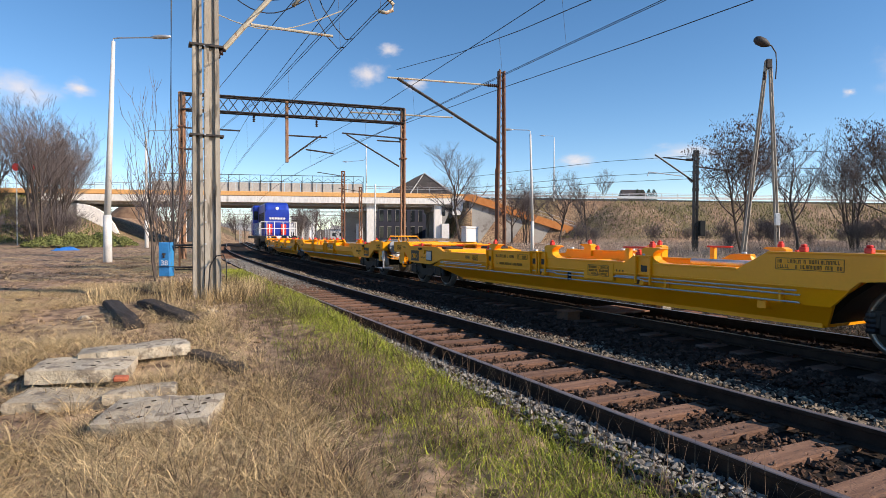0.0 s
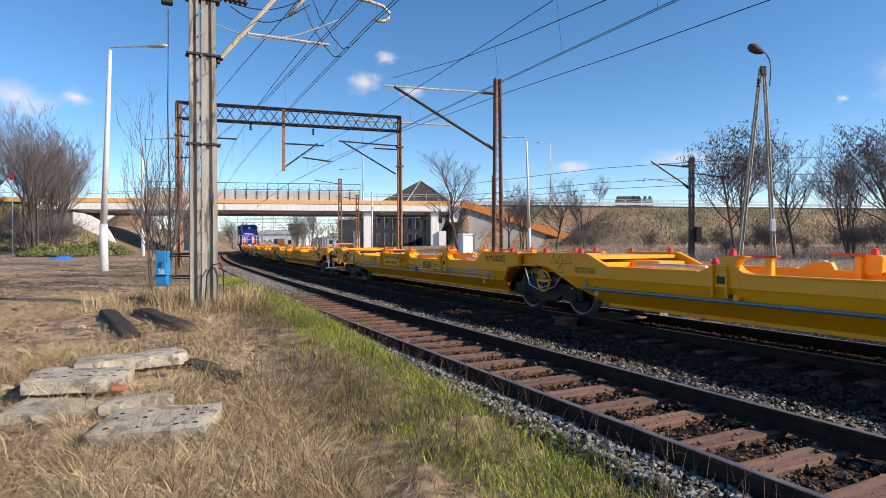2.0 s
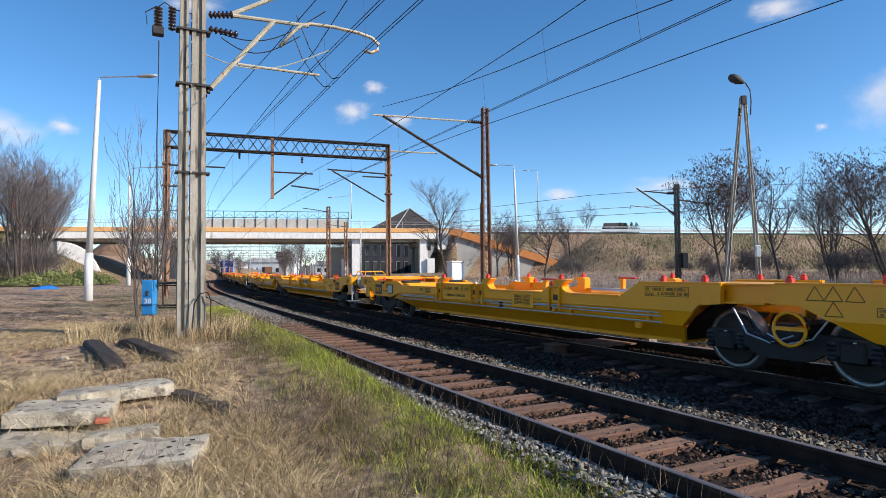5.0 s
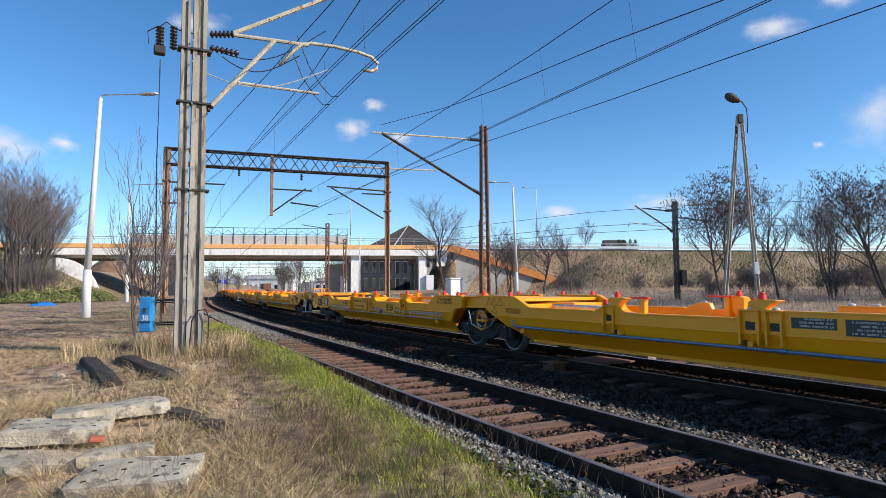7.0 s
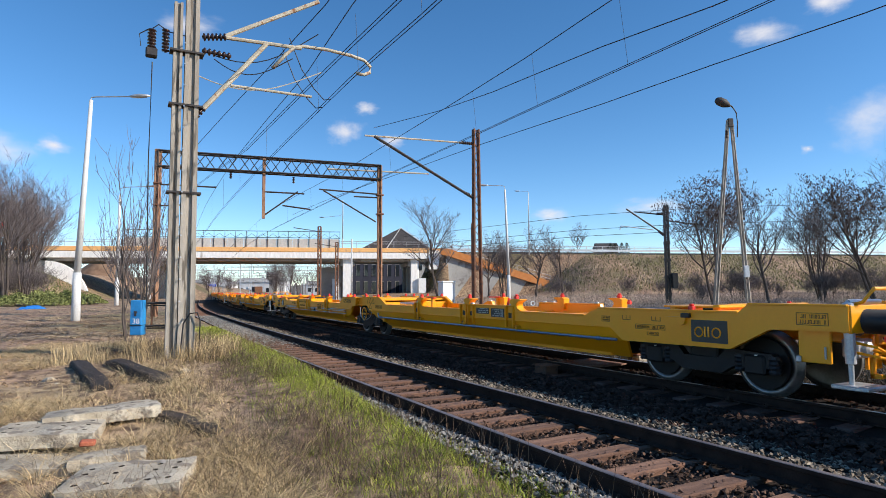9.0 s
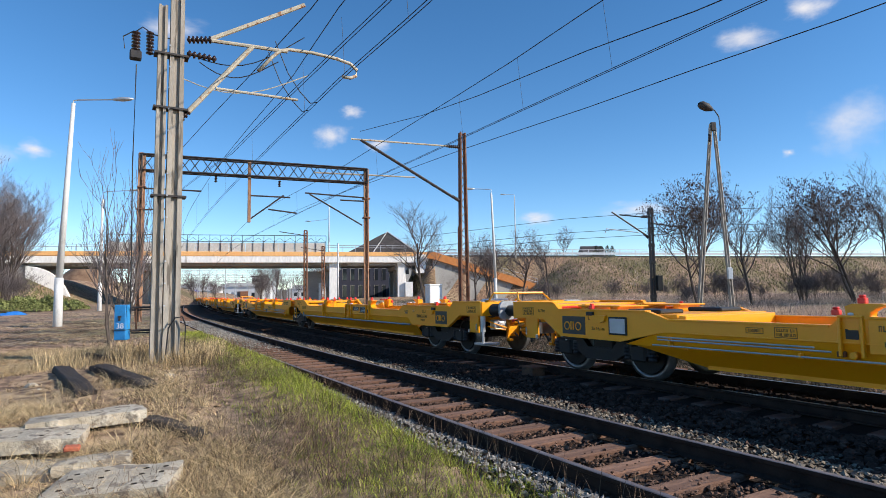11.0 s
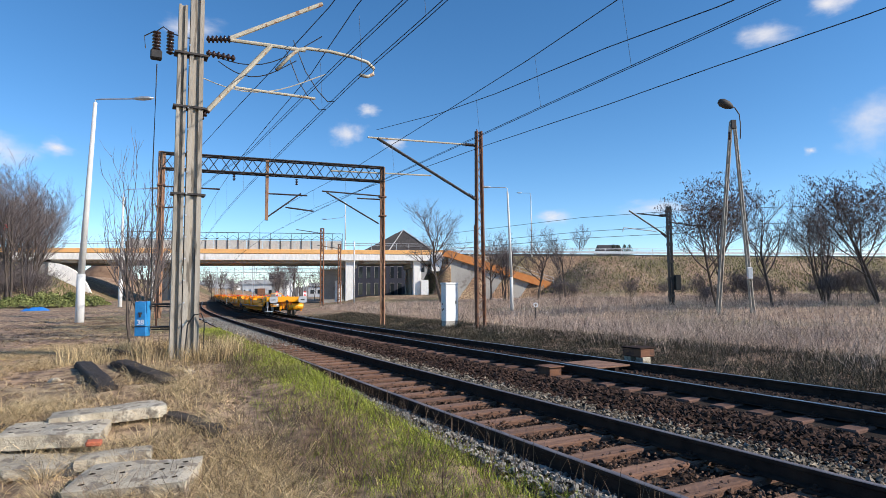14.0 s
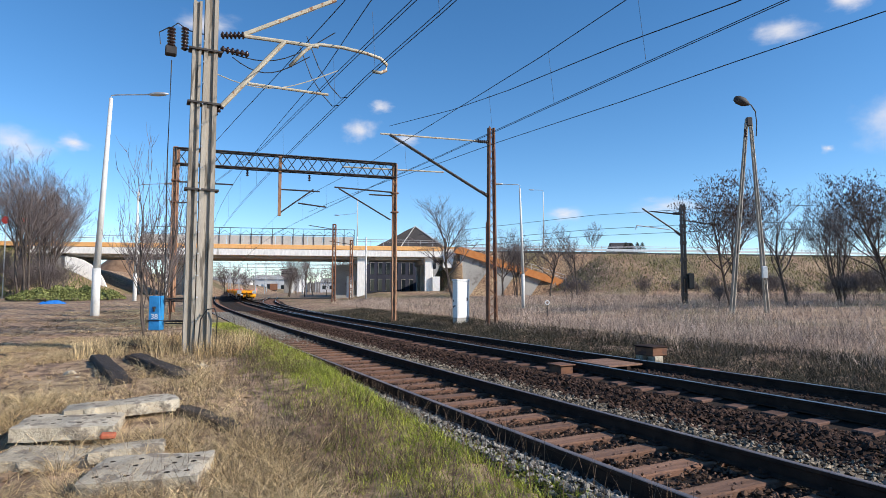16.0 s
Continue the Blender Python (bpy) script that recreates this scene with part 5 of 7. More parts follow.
        for body, size, u, z in (("34,2 m", 0.085, 3.13, 1.0), ("2x 16,1m", 0.085, 3.10, 0.86), ("R 75m", 0.08, 1.56, 1.15)):
            text_part("dimension_text", body, size, Matrix.Translation((x - 0.003, Y(u), z)) @ flat, M_MARK, t)
        # hand-brake wheel by the joint
        bm = bmesh.new()
        pts = [(-1.32, Y(17.35) + 0.22 * math.cos(a), 0.72 + 0.22 * math.sin(a)) for a in [math.tau * k / 16 for k in range(17)]]
        tube(bm, pts, 0.022, 6)
        box(bm, -1.335, -1.305, Y(17.35) - 0.2, Y(17.35) + 0.2, 0.70, 0.75)
        tube(bm, [(-1.32, Y(17.35), 0.72), (-0.9, Y(17.35), 0.72)], 0.03, 6)
        part("brake_wheel", bm, M_YELLOW, t, "yellow hand-brake wheel")
    for k, u in enumerate((16.4, 16.6)):
        bm = bmesh.new()
        tube(bm, [(-1.15, Y(u), 0.95), (-1.2, Y(u + 0.25), 0.60), (-1.2, Y(u + 0.6), 0.50), (-1.15, Y(u + 0.9), 0.62)], 0.014, 6)
        part("hose", bm, M_BLACK if k else M_GALV, t)
    bogie(t, Y, PIVOT)
    if front:
        bogie(t, Y, HALF)
    else:
        bm = bmesh.new()
        box(bm, -0.9, 0.9, Y(16.9), Y(16.97), 0.86, 1.24, 0.01)
        part("joint_plate", bm, M_YELLOW, t)
    tagged(t, "new yellow pocket wagon section with document panel and brake wheel" if front else "new yellow pocket wagon section with air pipe and red pins", "freight wagon", "yellow pocket wagons of the train")
    return t


def locomotive():
    """Origin at the rear buffers, forward along y."""
    t = empty("diesel_locomotive")
    tagged(t, "blue diesel locomotive with white railings, pulling the train", "locomotive")
    bm = bmesh.new()
    box(bm, -1.45, 1.45, 0.5, 16.5, 1.15, 1.42, 0.03)
    part("frame", bm, M_BOGIE, t)
    bm = bmesh.new()
    prism(bm, [(1.9, 1.42), (1.75, 3.6), (2.0, 4.02), (2.4, 4.22), (9.0, 4.22), (9.0, 1.42)], -0.98, 0.98)
    es = [e for e in bm.edges if abs(e.verts[0].co.x - e.verts[1].co.x) < 0.01 and e.verts[0].co.z > 3.4 and e.verts[1].co.z > 3.4]
    bmesh.ops.bevel(bm, geom=es, offset=0.22, segments=3, profile=0.5, affect="EDGES")
    hood = part("engine_hood", bm, M_BLUE, t, "tall blue engine hood")
    bm = bmesh.new()
    box(bm, -1.45, 1.45, 9.0, 11.6, 1.42, 4.25, 0.15)
    cabm = part("cab", bm, M_BLUE, t, "blue driver's cab")
    bm = bmesh.new()
    box(bm, -1.40, -1.02, 8.985, 9.0, 2.9, 3.7)
    box(bm, 1.02, 1.40, 8.985, 9.0, 2.9, 3.7)
    box(bm, -1.462, -1.45, 9.5, 11.1, 2.9, 3.7)
    part("cab_window", bm, M_GLASS, cabm)
    bm = bmesh.new()
    box(bm, -0.95, 0.95, 11.6, 15.6, 1.42, 3.4, 0.12)
    part("short_hood", bm, M_BLUE, t)
    bm = bmesh.new()
    for k in range(6):
        box(bm, -0.99, -0.98, 2.6 + k * 1.0, 3.4 + k * 1.0, 2.0, 3.4, 0.0)
    part("side_grille", bm, M_BOGIE, hood)
    bm = bmesh.new()
    lathe(bm, (0, 1.77, 3.72), (0, -1, 0), [(0, 0.14), (0.05, 0.14)], 14)
    part("top_light", bm, M_WHITE, hood)
    # pale strokes on the hood
    bm = bmesh.new()
    for v, w in ((-0.62, 0.12), (-0.46, 0.2), (-0.22, 0.2), (0.02, 0.2), (0.26, 0.14), (0.44, 0.10), (0.58, 0.10)):
        box(bm, v, v + w * 0.85, 1.765, 1.80, 2.78, 2.95)
    part("pale_strokes", bm, M_WHITE, hood)
    for x in (-0.62, 0.52):
        bm = bmesh.new()
        box(bm, x - 0.22, x + 0.22, 1.78, 1.86, 1.5, 2.4, 0.02)
        p = part("warning_panel", bm, M_RED, hood, "red and white warning panel")
        bm = bmesh.new()
        box(bm, x - 0.05, x + 0.05, 1.77, 1.78, 1.5, 2.4)
        part("white_stripe", bm, M_WHITE, p)
    bm = bmesh.new()
    box(bm, -1.45, 1.45, 0.45, 0.7, 0.85, 1.42, 0.03)
    part("rear_beam", bm, M_BOGIE, t)
    for x in (-0.95, -0.7, 0.7, 0.95):
        bm = bmesh.new()
        lathe(bm, (x, 0.45, 1.28), (0, -1, 0), [(0, 0.09), (0.05, 0.08)], 10)
        part("tail_lamp", bm, M_WHITE, t)
    bm = bmesh.new()
    box(bm, -0.2, 0.2, 0.42, 0.45, 1.15, 1.4)
    part("white_panel", bm, M_WHITE, t)
    for x in (-0.875, 0.875):
        bm = bmesh.new()
        lathe(bm, (x, 0.5, 1.06), (0, -1, 0), [(0, 0.13), (0.42, 0.12), (0.43, 0.25), (0.5, 0.25)], 14)
        part("buffer", bm, M_BLACK, t)
    bm = bmesh.new()
    for x in (-1.42, -0.95, -0.35, 0.35, 0.95, 1.42):
        tube(bm, [(x, 0.6, 1.42), (x, 0.6, 2.55)], 0.03, 6)
    for z in (2.0, 2.55):
        tube(bm, [(-1.42, 0.6, z), (1.42, 0.6, z)], 0.03, 6)
    part("end_railing", bm, M_WHITE, t, "white tubular railing")
    for x in (-1.42, 1.42):
        bm = bmesh.new()
        for k in range(8):
            tube(bm, [(x, 0.8 + k * 1.1, 1.42), (x, 0.8 + k * 1.1, 2.5)], 0.025, 5)
        for z in (2.0, 2.5):
            tube(bm, [(x, 0.6, z), (x, 8.8, z)], 0.025, 5)
        part("side_railing", bm, M_WHITE, t)
    bm = bmesh.new()
    box(bm, -1.2, 1.2, 5.8, 10.2, 0.45, 1.15, 0.08)
    part("fuel_tank", bm, M_BOGIE, t)
    # full loading gauge
    for ob in t.children_recursive:
        ob.data.transform(Matrix.Diagonal((1.1, 1, 1.1, 1)))
    for u in (3.2, 12.8):
        bogie(t, lambda v: v, u)
    return t


def build_train():
    rear, front = wagon_section(False), wagon_section(True)
    cars = []
    for i in range(9):
        a = rear if i == 0 else copy_thing(rear, pose(0, 0, 0))
        b = front if i == 0 else copy_thing(front, pose(0, 0, 0))
        cars.append((a, i * WAGON + PIVOT, i * WAGON + HALF))
        cars.append((b, i * WAGON + WAGON - PIVOT, i * WAGON + HALF))
    # tail signs on the last wagon only
    tagged(rear, "last yellow pocket wagon section with red and white tail boards")
    for x in (-0.62, 1.22):
        bm = bmesh.new()
        box(bm, x - 0.12, x + 0.12, -PIVOT + 0.62, -PIVOT + 0.64, 1.33, 1.60, 0.01)
        tb = part("tail_board", bm, M_WHITE, rear, "white tail board with red triangles")
        bm = bmesh.new()
        prism(bm, [(x - 0.09, 1.38), (x + 0.09, 1.38), (x, 1.52)], -PIVOT + 0.612, -PIVOT + 0.618)
        bmesh.ops.transform(bm, matrix=Matrix(((0, 1, 0, 0), (1, 0, 0, 0), (0, 0, 1, 0), (0, 0, 0, 1))), verts=bm.verts)
        part("red_triangle", bm, M_RED, tb)
        bm = bmesh.new()
        box(bm, x - 0.03, x + 0.03, -PIVOT + 0.62, -PIVOT + 0.68, 1.24, 1.33)
        box(bm, x - 0.08, x + 0.08, -PIVOT + 0.63, -PIVOT + 0.65, 1.60, 1.68, 0.02)
        part("tail_bracket", bm, M_RED, tb)
    loco = locomotive()
    return cars, loco


CARS, LOCO = build_train()


def carriage_pose(a, b):
    """The pose at a on the track, turned along the chord between a and b."""
    p, q = on_track(a), on_track(b)
    d = (q - p) if b > a else (p - q)
    return pose(p.x, p.y, 0.0, 0, 0, -math.degrees(math.atan2(d.x, d.y)))


def motions():
    times = [0.5 * i for i in range(33)]
    for thing, a, b in CARS:
        walk(thing, [(t, carriage_pose(REAR0 + SPEED * t + a, REAR0 + SPEED * t + b)) for t in times])
    head = 9 * WAGON + 0.1
    walk(LOCO, [(t, carriage_pose(REAR0 + SPEED * t + head, REAR0 + SPEED * t + head + 12)) for t in times])


# ---- plants ----
def np_mesh(name, verts, tris, material):
    me = bpy.data.meshes.new(name)
    me.vertices.add(len(verts))
    me.vertices.foreach_set("co", np.asarray(verts, np.float32).ravel())
    me.loops.add(len(tris) * 3)
    me.loops.foreach_set("vertex_index", np.asarray(tris, np.int32).ravel())
    me.polygons.add(len(tris))
    me.polygons.foreach_set("loop_start", np.arange(0, len(tris) * 3, 3, dtype=np.int32))
    me.update(calc_edges=True)
    me.validate()
    me.shade_flat()
    me.materials.append(material)
    return new(name, me)


rng = np.random.default_rng(7)


def blades(name, P, h, width, lean, material, label, category="grass", dirs=None):
    """Many bent blades standing at the points P (x, y)."""
    n = len(P)
    L = lateral(P[:, 0], P[:, 1])
    z = np.maximum(ground_z(P[:, 0], P[:, 1]), np.where((L > -6.45) & (L < 2.6), np.interp(L, [u for u, _ in BED], [v for _, v in BED]), -9)) - 0.03
    a = rng.uniform(0, math.tau, n) if dirs is None else dirs + rng.normal(0, 0.5, n)
    hh = rng.uniform(h[0], h[1], n)
    ln = rng.uniform(lean[0], lean[1], n)
    w = rng.uniform(width * 0.6, width * 1.3, n)
    d = np.column_stack([np.cos(a), np.sin(a)])
    f = rng.uniform(0, math.tau, n)
    s = np.column_stack([np.cos(f), np.sin(f)]) * w[:, None] / 2
    base = np.column_stack([P, z])
    def at(f):
        return base + np.column_stack([d * (ln * hh * f ** 1.5)[:, None], hh * (f - 0.62 * ln * f * f)])
    m1, m2, tip = at(0.4), at(0.75), at(1.0)
    S = np.column_stack([s, np.zeros(n)])
    V = np.stack([base - S, base + S, m1 - S * 0.85, m1 + S * 0.85, m2 - S * 0.55, m2 + S * 0.55, tip], 1).reshape(-1, 3)
    k = np.arange(n)[:, None] * 7
    T = np.concatenate([k + [0, 1, 3], k + [0, 3, 2], k + [2, 3, 5], k + [2, 5, 4], k + [4, 5, 6]], 1).reshape(-1, 3)
    ob = np_mesh(name, V, T, material)
    return tagged(ob, label, category, kind="stuff")


def patch(n, x0, x1, y0, y1, keep):
    """Points in a rectangle where keep(x, y, L) allows (a chance from 0 to 1)."""
    P = np.column_stack([rng.uniform(x0, x1, n), rng.uniform(y0, y1, n)])
    L = lateral(P[:, 0], P[:, 1])
    return P[rng.uniform(0, 1, n) < keep(P[:, 0], P[:, 1], L)]


def along_points(n, s0, s1, l0, l1, power=1.6):
    s = s0 + (s1 - s0) * rng.uniform(0, 1, n) ** power
    lat = rng.uniform(l0, l1, n)
    b = B0 + (np.minimum(s, S_STRAIGHT) - S0) / R_FAR
    r = R_FAR - lat
    return np.column_stack([CX - r * np.cos(b), CY + r * np.sin(b)]), lat


def lumps(x, y, s, seed=0.0):
    """Cheap smooth patches, 0 to 1."""
    v = np.sin(x * s * 1.7 + seed) * np.sin(y * s * 1.3 + 1.7 * seed + 1) + np.sin(x * s * 3.1 + y * s * 2.3 + seed * 3) * 0.6 + np.sin(y * s * 4.3 - x * s * 2.9 + seed) * 0.4
    return np.clip(0.5 + v * 0.35, 0, 1)


def tufts(n, x0, x1, y0, y1, keep, per, r):
    """Clumped points, and the outward direction of each."""
    C = patch(n, x0, x1, y0, y1, keep)
    k = rng.integers(per[0], per[1], len(C))
    I = np.repeat(np.arange(len(C)), k)
    a = rng.uniform(0, math.tau, len(I))
    q = np.abs(rng.normal(0, r, len(I)))
    return C[I] + np.column_stack([np.cos(a), np.sin(a)]) * q[:, None], a


def clear_slabs(x, y):
    """Little grows on the stacked slabs and the trodden earth."""
    onslab = ((x + 3.4) ** 2 / 1.9 ** 2 + (y - 7.4) ** 2 / 2.6 ** 2 < 1) & (x < -2.0)
    ontimber = (x + 5.4) ** 2 + (y - 10.2) ** 2 < 1.9 ** 2
    return np.where(onslab, 0.26, np.where(ontimber, 0.15, 1.0))


def build_grass():
    # fresh green strip beside the ballast
    P = patch(250000, -5.5, 3.2, 3.2, 24, lambda x, y, L: ((L > -7.6) & (L < -5.8)) * np.clip(1.3 - np.abs(L + 6.42) * 1.1, 0, 1) * (0.3 + 0.7 * lumps(x, y, 1.3)) * np.clip(1.5 - y / 18, 0.2, 1))
    blades("green_grass", P, (0.05, 0.17), 0.0065, (0.2, 1.1), M_GREEN, "fresh green grass beside the ballast")
    P, lat = along_points(200000, -4, 22, -7.2, -5.8, 1.3)
    P = P[rng.uniform(0, 1, len(P)) < np.clip(1.35 - np.abs(lat + 6.1) * 1.5, 0, 1) * (0.15 + 0.95 * lumps(P[:, 0], P[:, 1], 1.6, 7))]
    blades("short_green_grass", P, (0.05, 0.17), 0.007, (0.2, 1.1), M_GREEN, "short lime-green grass beside the ballast")
    P = patch(200000, -7, 3.0, 3.2, 26, lambda x, y, L: ((L > -8.8) & (L < -6.2)) * np.clip(1.2 - np.abs(L + 7.3) * 0.7, 0, 1) * clear_slabs(x, y) * (0.35 + 0.65 * lumps(x, y, 0.9, 2)))
    blades("olive_grass", P, (0.06, 0.24), 0.006, (0.3, 1.2), M_OLIVE, "olive half-dry grass on the verge")
    # straw
    P, a = tufts(4600, -5.5, 1.5, 3.2, 12, lambda x, y, L: np.where(L < -7.7, 1.0, 0.03) * (L < -6.9) * clear_slabs(x, y) * np.clip(0.2 + 1.1 * lumps(x, y, 0.8, 4) * np.where(y < 7.5, 1, 0.6), 0, 1), (25, 60), 0.09)
    blades("dry_grass", P, (0.15, 0.5), 0.005, (0.6, 1.35), M_DRY, "straw-coloured dry grass tufts", dirs=a)
    P = patch(300000, -10, 1.5, 2.0, 16, lambda x, y, L: np.where(L < -7.6, 1.0, 0.05) * (L < -6.6) * clear_slabs(x, y) * (0.2 + 0.8 * lumps(x, y, 1.1, 1)))
    blades("flattened_straw", P, (0.08, 0.3), 0.006, (0.9, 1.4), M_DRY, "flattened dry straw on the ground")
    P, a = tufts(6500, -24, -4.0, 6, 44, lambda x, y, L: (L < -6.8) * (0.12 + 0.88 * (lumps(x, y, 0.5, 3) > 0.55)) * 0.8, (10, 24), 0.2)
    blades("dry_grass_path", P, (0.05, 0.17), 0.009, (0.7, 1.3), M_DRY, "thin dry grass on trodden earth", dirs=a)
    # straw behind and around the standpoint
    P, a = tufts(700, -8, 3.5, -6, 3.2, lambda x, y, L: (L < -6.6) * (0.2 + 0.8 * lumps(x, y, 0.8, 4)), (12, 26), 0.12)
    blades("straw_patch", P, (0.1, 0.35), 0.007, (0.5, 1.2), M_DRY, "dry straw beside the standpoint", dirs=a)
    P = patch(30000, -6, 7, -8, 3.2, lambda x, y, L: ((L > -8.0) & (L < -5.72)) * (0.15 + 0.85 * lumps(x, y, 1.3)))
    blades("green_patch", P, (0.07, 0.25), 0.007, (0.1, 0.75), M_GREEN, "fresh green grass along the ballast")
    # tall stalks and dead weeds near the mast and along the verge
    P, a = tufts(3600, -7.5, 1.8, 3.4, 17, lambda x, y, L: ((L < -6.0) & (L > -9.4)) * np.where(L > -6.6, 0.4, 1.0) * (0.25 + 0.75 * lumps(x, y, 0.7, 6)) * clear_slabs(x, y), (12, 26), 0.12)
    blades("dead_weeds", P, (0.15, 0.5), 0.0045, (0.2, 0.95), M_DRYBROWN, "brown dead weed stalks on the verge", "weeds", dirs=a)
    P, lat = along_points(1100, -3, 24, -6.3, -5.5, 1.1)
    blades("thin_stalks", P, (0.2, 0.65), 0.005, (0.05, 0.6), M_DRYBROWN, "thin dead stalks beside the rail", "weeds")
    P, a = tufts(110, -7.2, -4.0, 11.4, 14.5, lambda x, y, L: (L < -6.6) * 0.9, (25, 45), 0.14)
    blades("mast_grass", P, (0.2, 0.55), 0.007, (0.1, 0.6), M_DRY, "tall dry grass round the mast's foot", dirs=a)
    # the field on the far side
    def field(x, y, L):
        s = np.clip((L - 4.4) / 2.6, 0, 1)
        return s * np.where(L < 9, 1, 0.55) * (0.45 + 0.55 * lumps(x, y, 0.25, 2)) * (np.abs(x) < y * 0.95 + 6)
    P = patch(330000, -6, 40, 2, 28, lambda x, y, L: field(x, y, L) * (L < 14))
    blades("field_grass", P, (0.25, 0.85), 0.0065, (0.2, 0.95), M_FIELD, "tall pale dry grass in the field", dirs=rng.uniform(0, 6.28, len(P)))
    P = patch(230000, -12, 70, 18, 84, lambda x, y, L: field(x, y, L) * (L >= 7))
    blades("field_grass_far", P, (0.3, 0.85), 0.014, (0.2, 0.95), M_FIELD, "tall pale dry grass further out in the field", dirs=rng.uniform(0, 6.28, len(P)))
    P = patch(50000, -14, 60, 2, 50, lambda x, y, L: ((L > 3.4) & (L < 7.4)) * (0.3 + 0.7 * lumps(x, y, 0.4, 8)))
    blades("field_edge_weeds", P, (0.12, 0.45), 0.007, (0.3, 1.1), M_DRYBROWN, "brown weeds along the field's edge", "weeds")
    # weeds at the field's edge, its band of shade put into their colour
    P, lat = along_points(220000, -14, 46, 2.05, 6.4, 1.3)
    P = P[rng.uniform(0, 1, len(P)) < 0.35 + 0.65 * lumps(P[:, 0], P[:, 1], 0.9, 5)]
    blades("edge_weeds", P, (0.1, 0.42), 0.012, (0.3, 1.2), M_EDGE, "dark tangled weeds beside the further track, edge shade in their colour", "weeds")
    # grass on the embankment
    P = patch(130000, -5, 110, 66, 112, lambda x, y, L: ((ground_z(x, y) > 1.25) & (ground_z(x, y) < 7.6)) * (0.3 + 0.7 * lumps(x, y, 0.15, 5)))
    half = len(P) * 7 // 8
    blades("embankment_grass", P[:half], (0.2, 0.6), 0.08, (0.1, 0.9), M_HILL, "olive grass on the road embankment")
    blades("embankment_straw", P[half:], (0.2, 0.7), 0.09, (0.1, 0.8), M_FIELD, "dry grass on the road embankment")
    P = patch(50000, -75, -34, 48, 88, lambda x, y, L: (ground_z(x, y) > 0.75) * (0.4 + 0.6 * lumps(x, y, 0.2, 1)))
    blades("bank_grass", P, (0.15, 0.5), 0.08, (0.1, 0.9), M_BANK, "green grass on the bank")


build_grass()


# ---- trees ----
def limb(V, F, path, r0, r1, n):
    """Adds a tapering tube to lists of vertices and faces."""
    k0 = len(V)
    m = len(path)
    for i, p in enumerate(path):
        d = path[min(i + 1, m - 1)] - path[max(i - 1, 0)]
        u, v = ring_frame(d)
        r = r0 + (r1 - r0) * i / (m - 1)
        for k in range(n):
            V.append(p + (u * math.cos(k * math.tau / n) + v * math.sin(k * math.tau / n)) * r)
    for i in range(m - 1):
        for k in range(n):
            a, b = k0 + i * n + k, k0 + i * n + (k + 1) % n
            F.append((a, b, b + n, a + n))


def tree_meshes(seed, h, spread, levels=4, up=0.35, kids=(5, 4, 5, 4), pods=False, stems=1, thick=0.035):
    """Trunk and limbs, fine twigs, and (for some) dry pods, about h metres high."""
    rnd = random.Random(seed)
    tv, tf, cv, cf, pv, pf = [], [], [], [], [], []

    def grow(p, d, ln, r, lev):
        segs = 4 if lev == 0 else 3 if lev < 3 else 2 if lev < 4 else 1
        path, q = [p], p
        for i in range(segs):
            d = (d + Vector((rnd.gauss(0, 0.16 if lev else 0.08), rnd.gauss(0, 0.16 if lev else 0.08), rnd.gauss(0, 0.08) + (up * 0.25 if lev else 0.06)))).normalized()
            q = q + d * ln / segs
            path.append(q)
        r1 = r * (0.55 if lev == 0 else 0.4)
        if lev <= 1:
            limb(tv, tf, path, r, r1, 6 if lev == 0 else 5)
        else:
            limb(cv, cf, path, r, r1, 4 if lev == 2 else 3)
        if lev >= levels:
            if pods and rnd.random() < 0.55:
                for _ in range(3):
                    c = path[-1] + Vector((rnd.gauss(0, 0.06), rnd.gauss(0, 0.06), -rnd.random() * 0.12))
                    k = len(pv)
                    e1, e2 = Vector((rnd.gauss(0, 1), rnd.gauss(0, 1), 0)).normalized() * 0.022, Vector((rnd.gauss(0, 0.3), rnd.gauss(0, 0.3), -1)).normalized() * 0.075
                    pv.extend([c - e1, c + e1, c + e1 + e2, c - e1 + e2])
                    pf.append((k, k + 1, k + 2, k + 3))
            return
        n = kids[lev]
        for i in range(n):
            f = (0.35 if lev == 0 else 0.22) + (0.63 if lev == 0 else 0.78) * (i + rnd.random()) / n
            j = min(int(f * segs), segs - 1)
            start = path[j].lerp(path[j + 1], f * segs - j)
            a = rnd.uniform(0, math.tau)
            side = Vector((math.cos(a), math.sin(a), 0))
            nd = (d * 0.62 + side * spread * rnd.uniform(0.7, 1.25) + Vector((0, 0, up * rnd.uniform(0.2, 1.0)))).normalized()
            grow(start, nd, ln * rnd.uniform(0.48, 0.74) * (1.15 - 0.4 * f), max(r * 0.50 * (1.15 - 0.45 * f), 0.0065), lev + 1)

    for sidx in range(stems):
        a = rnd.uniform(0, math.tau)
        lean = Vector((math.cos(a) * 0.16, math.sin(a) * 0.16, 1)) if stems > 1 else Vector((rnd.gauss(0, 0.08), rnd.gauss(0, 0.08), 1))
        grow(Vector((math.cos(a) * 0.15 * (stems > 1), math.sin(a) * 0.15 * (stems > 1), -0.25)), lean.normalized(), h * rnd.uniform(0.58, 0.68), h * thick / math.sqrt(stems), 0)
    out = []
    for nm, v, f, m in (("trunk", tv, tf, M_BARK), ("crown", cv, cf, M_TWIG), ("seed_foliage", pv, pf, M_POD)):
        if f:
            me = bpy.data.meshes.new(nm)
            me.from_pydata(v, [], f)
            me.materials.append(m)
            out.append((nm, me))
    return out


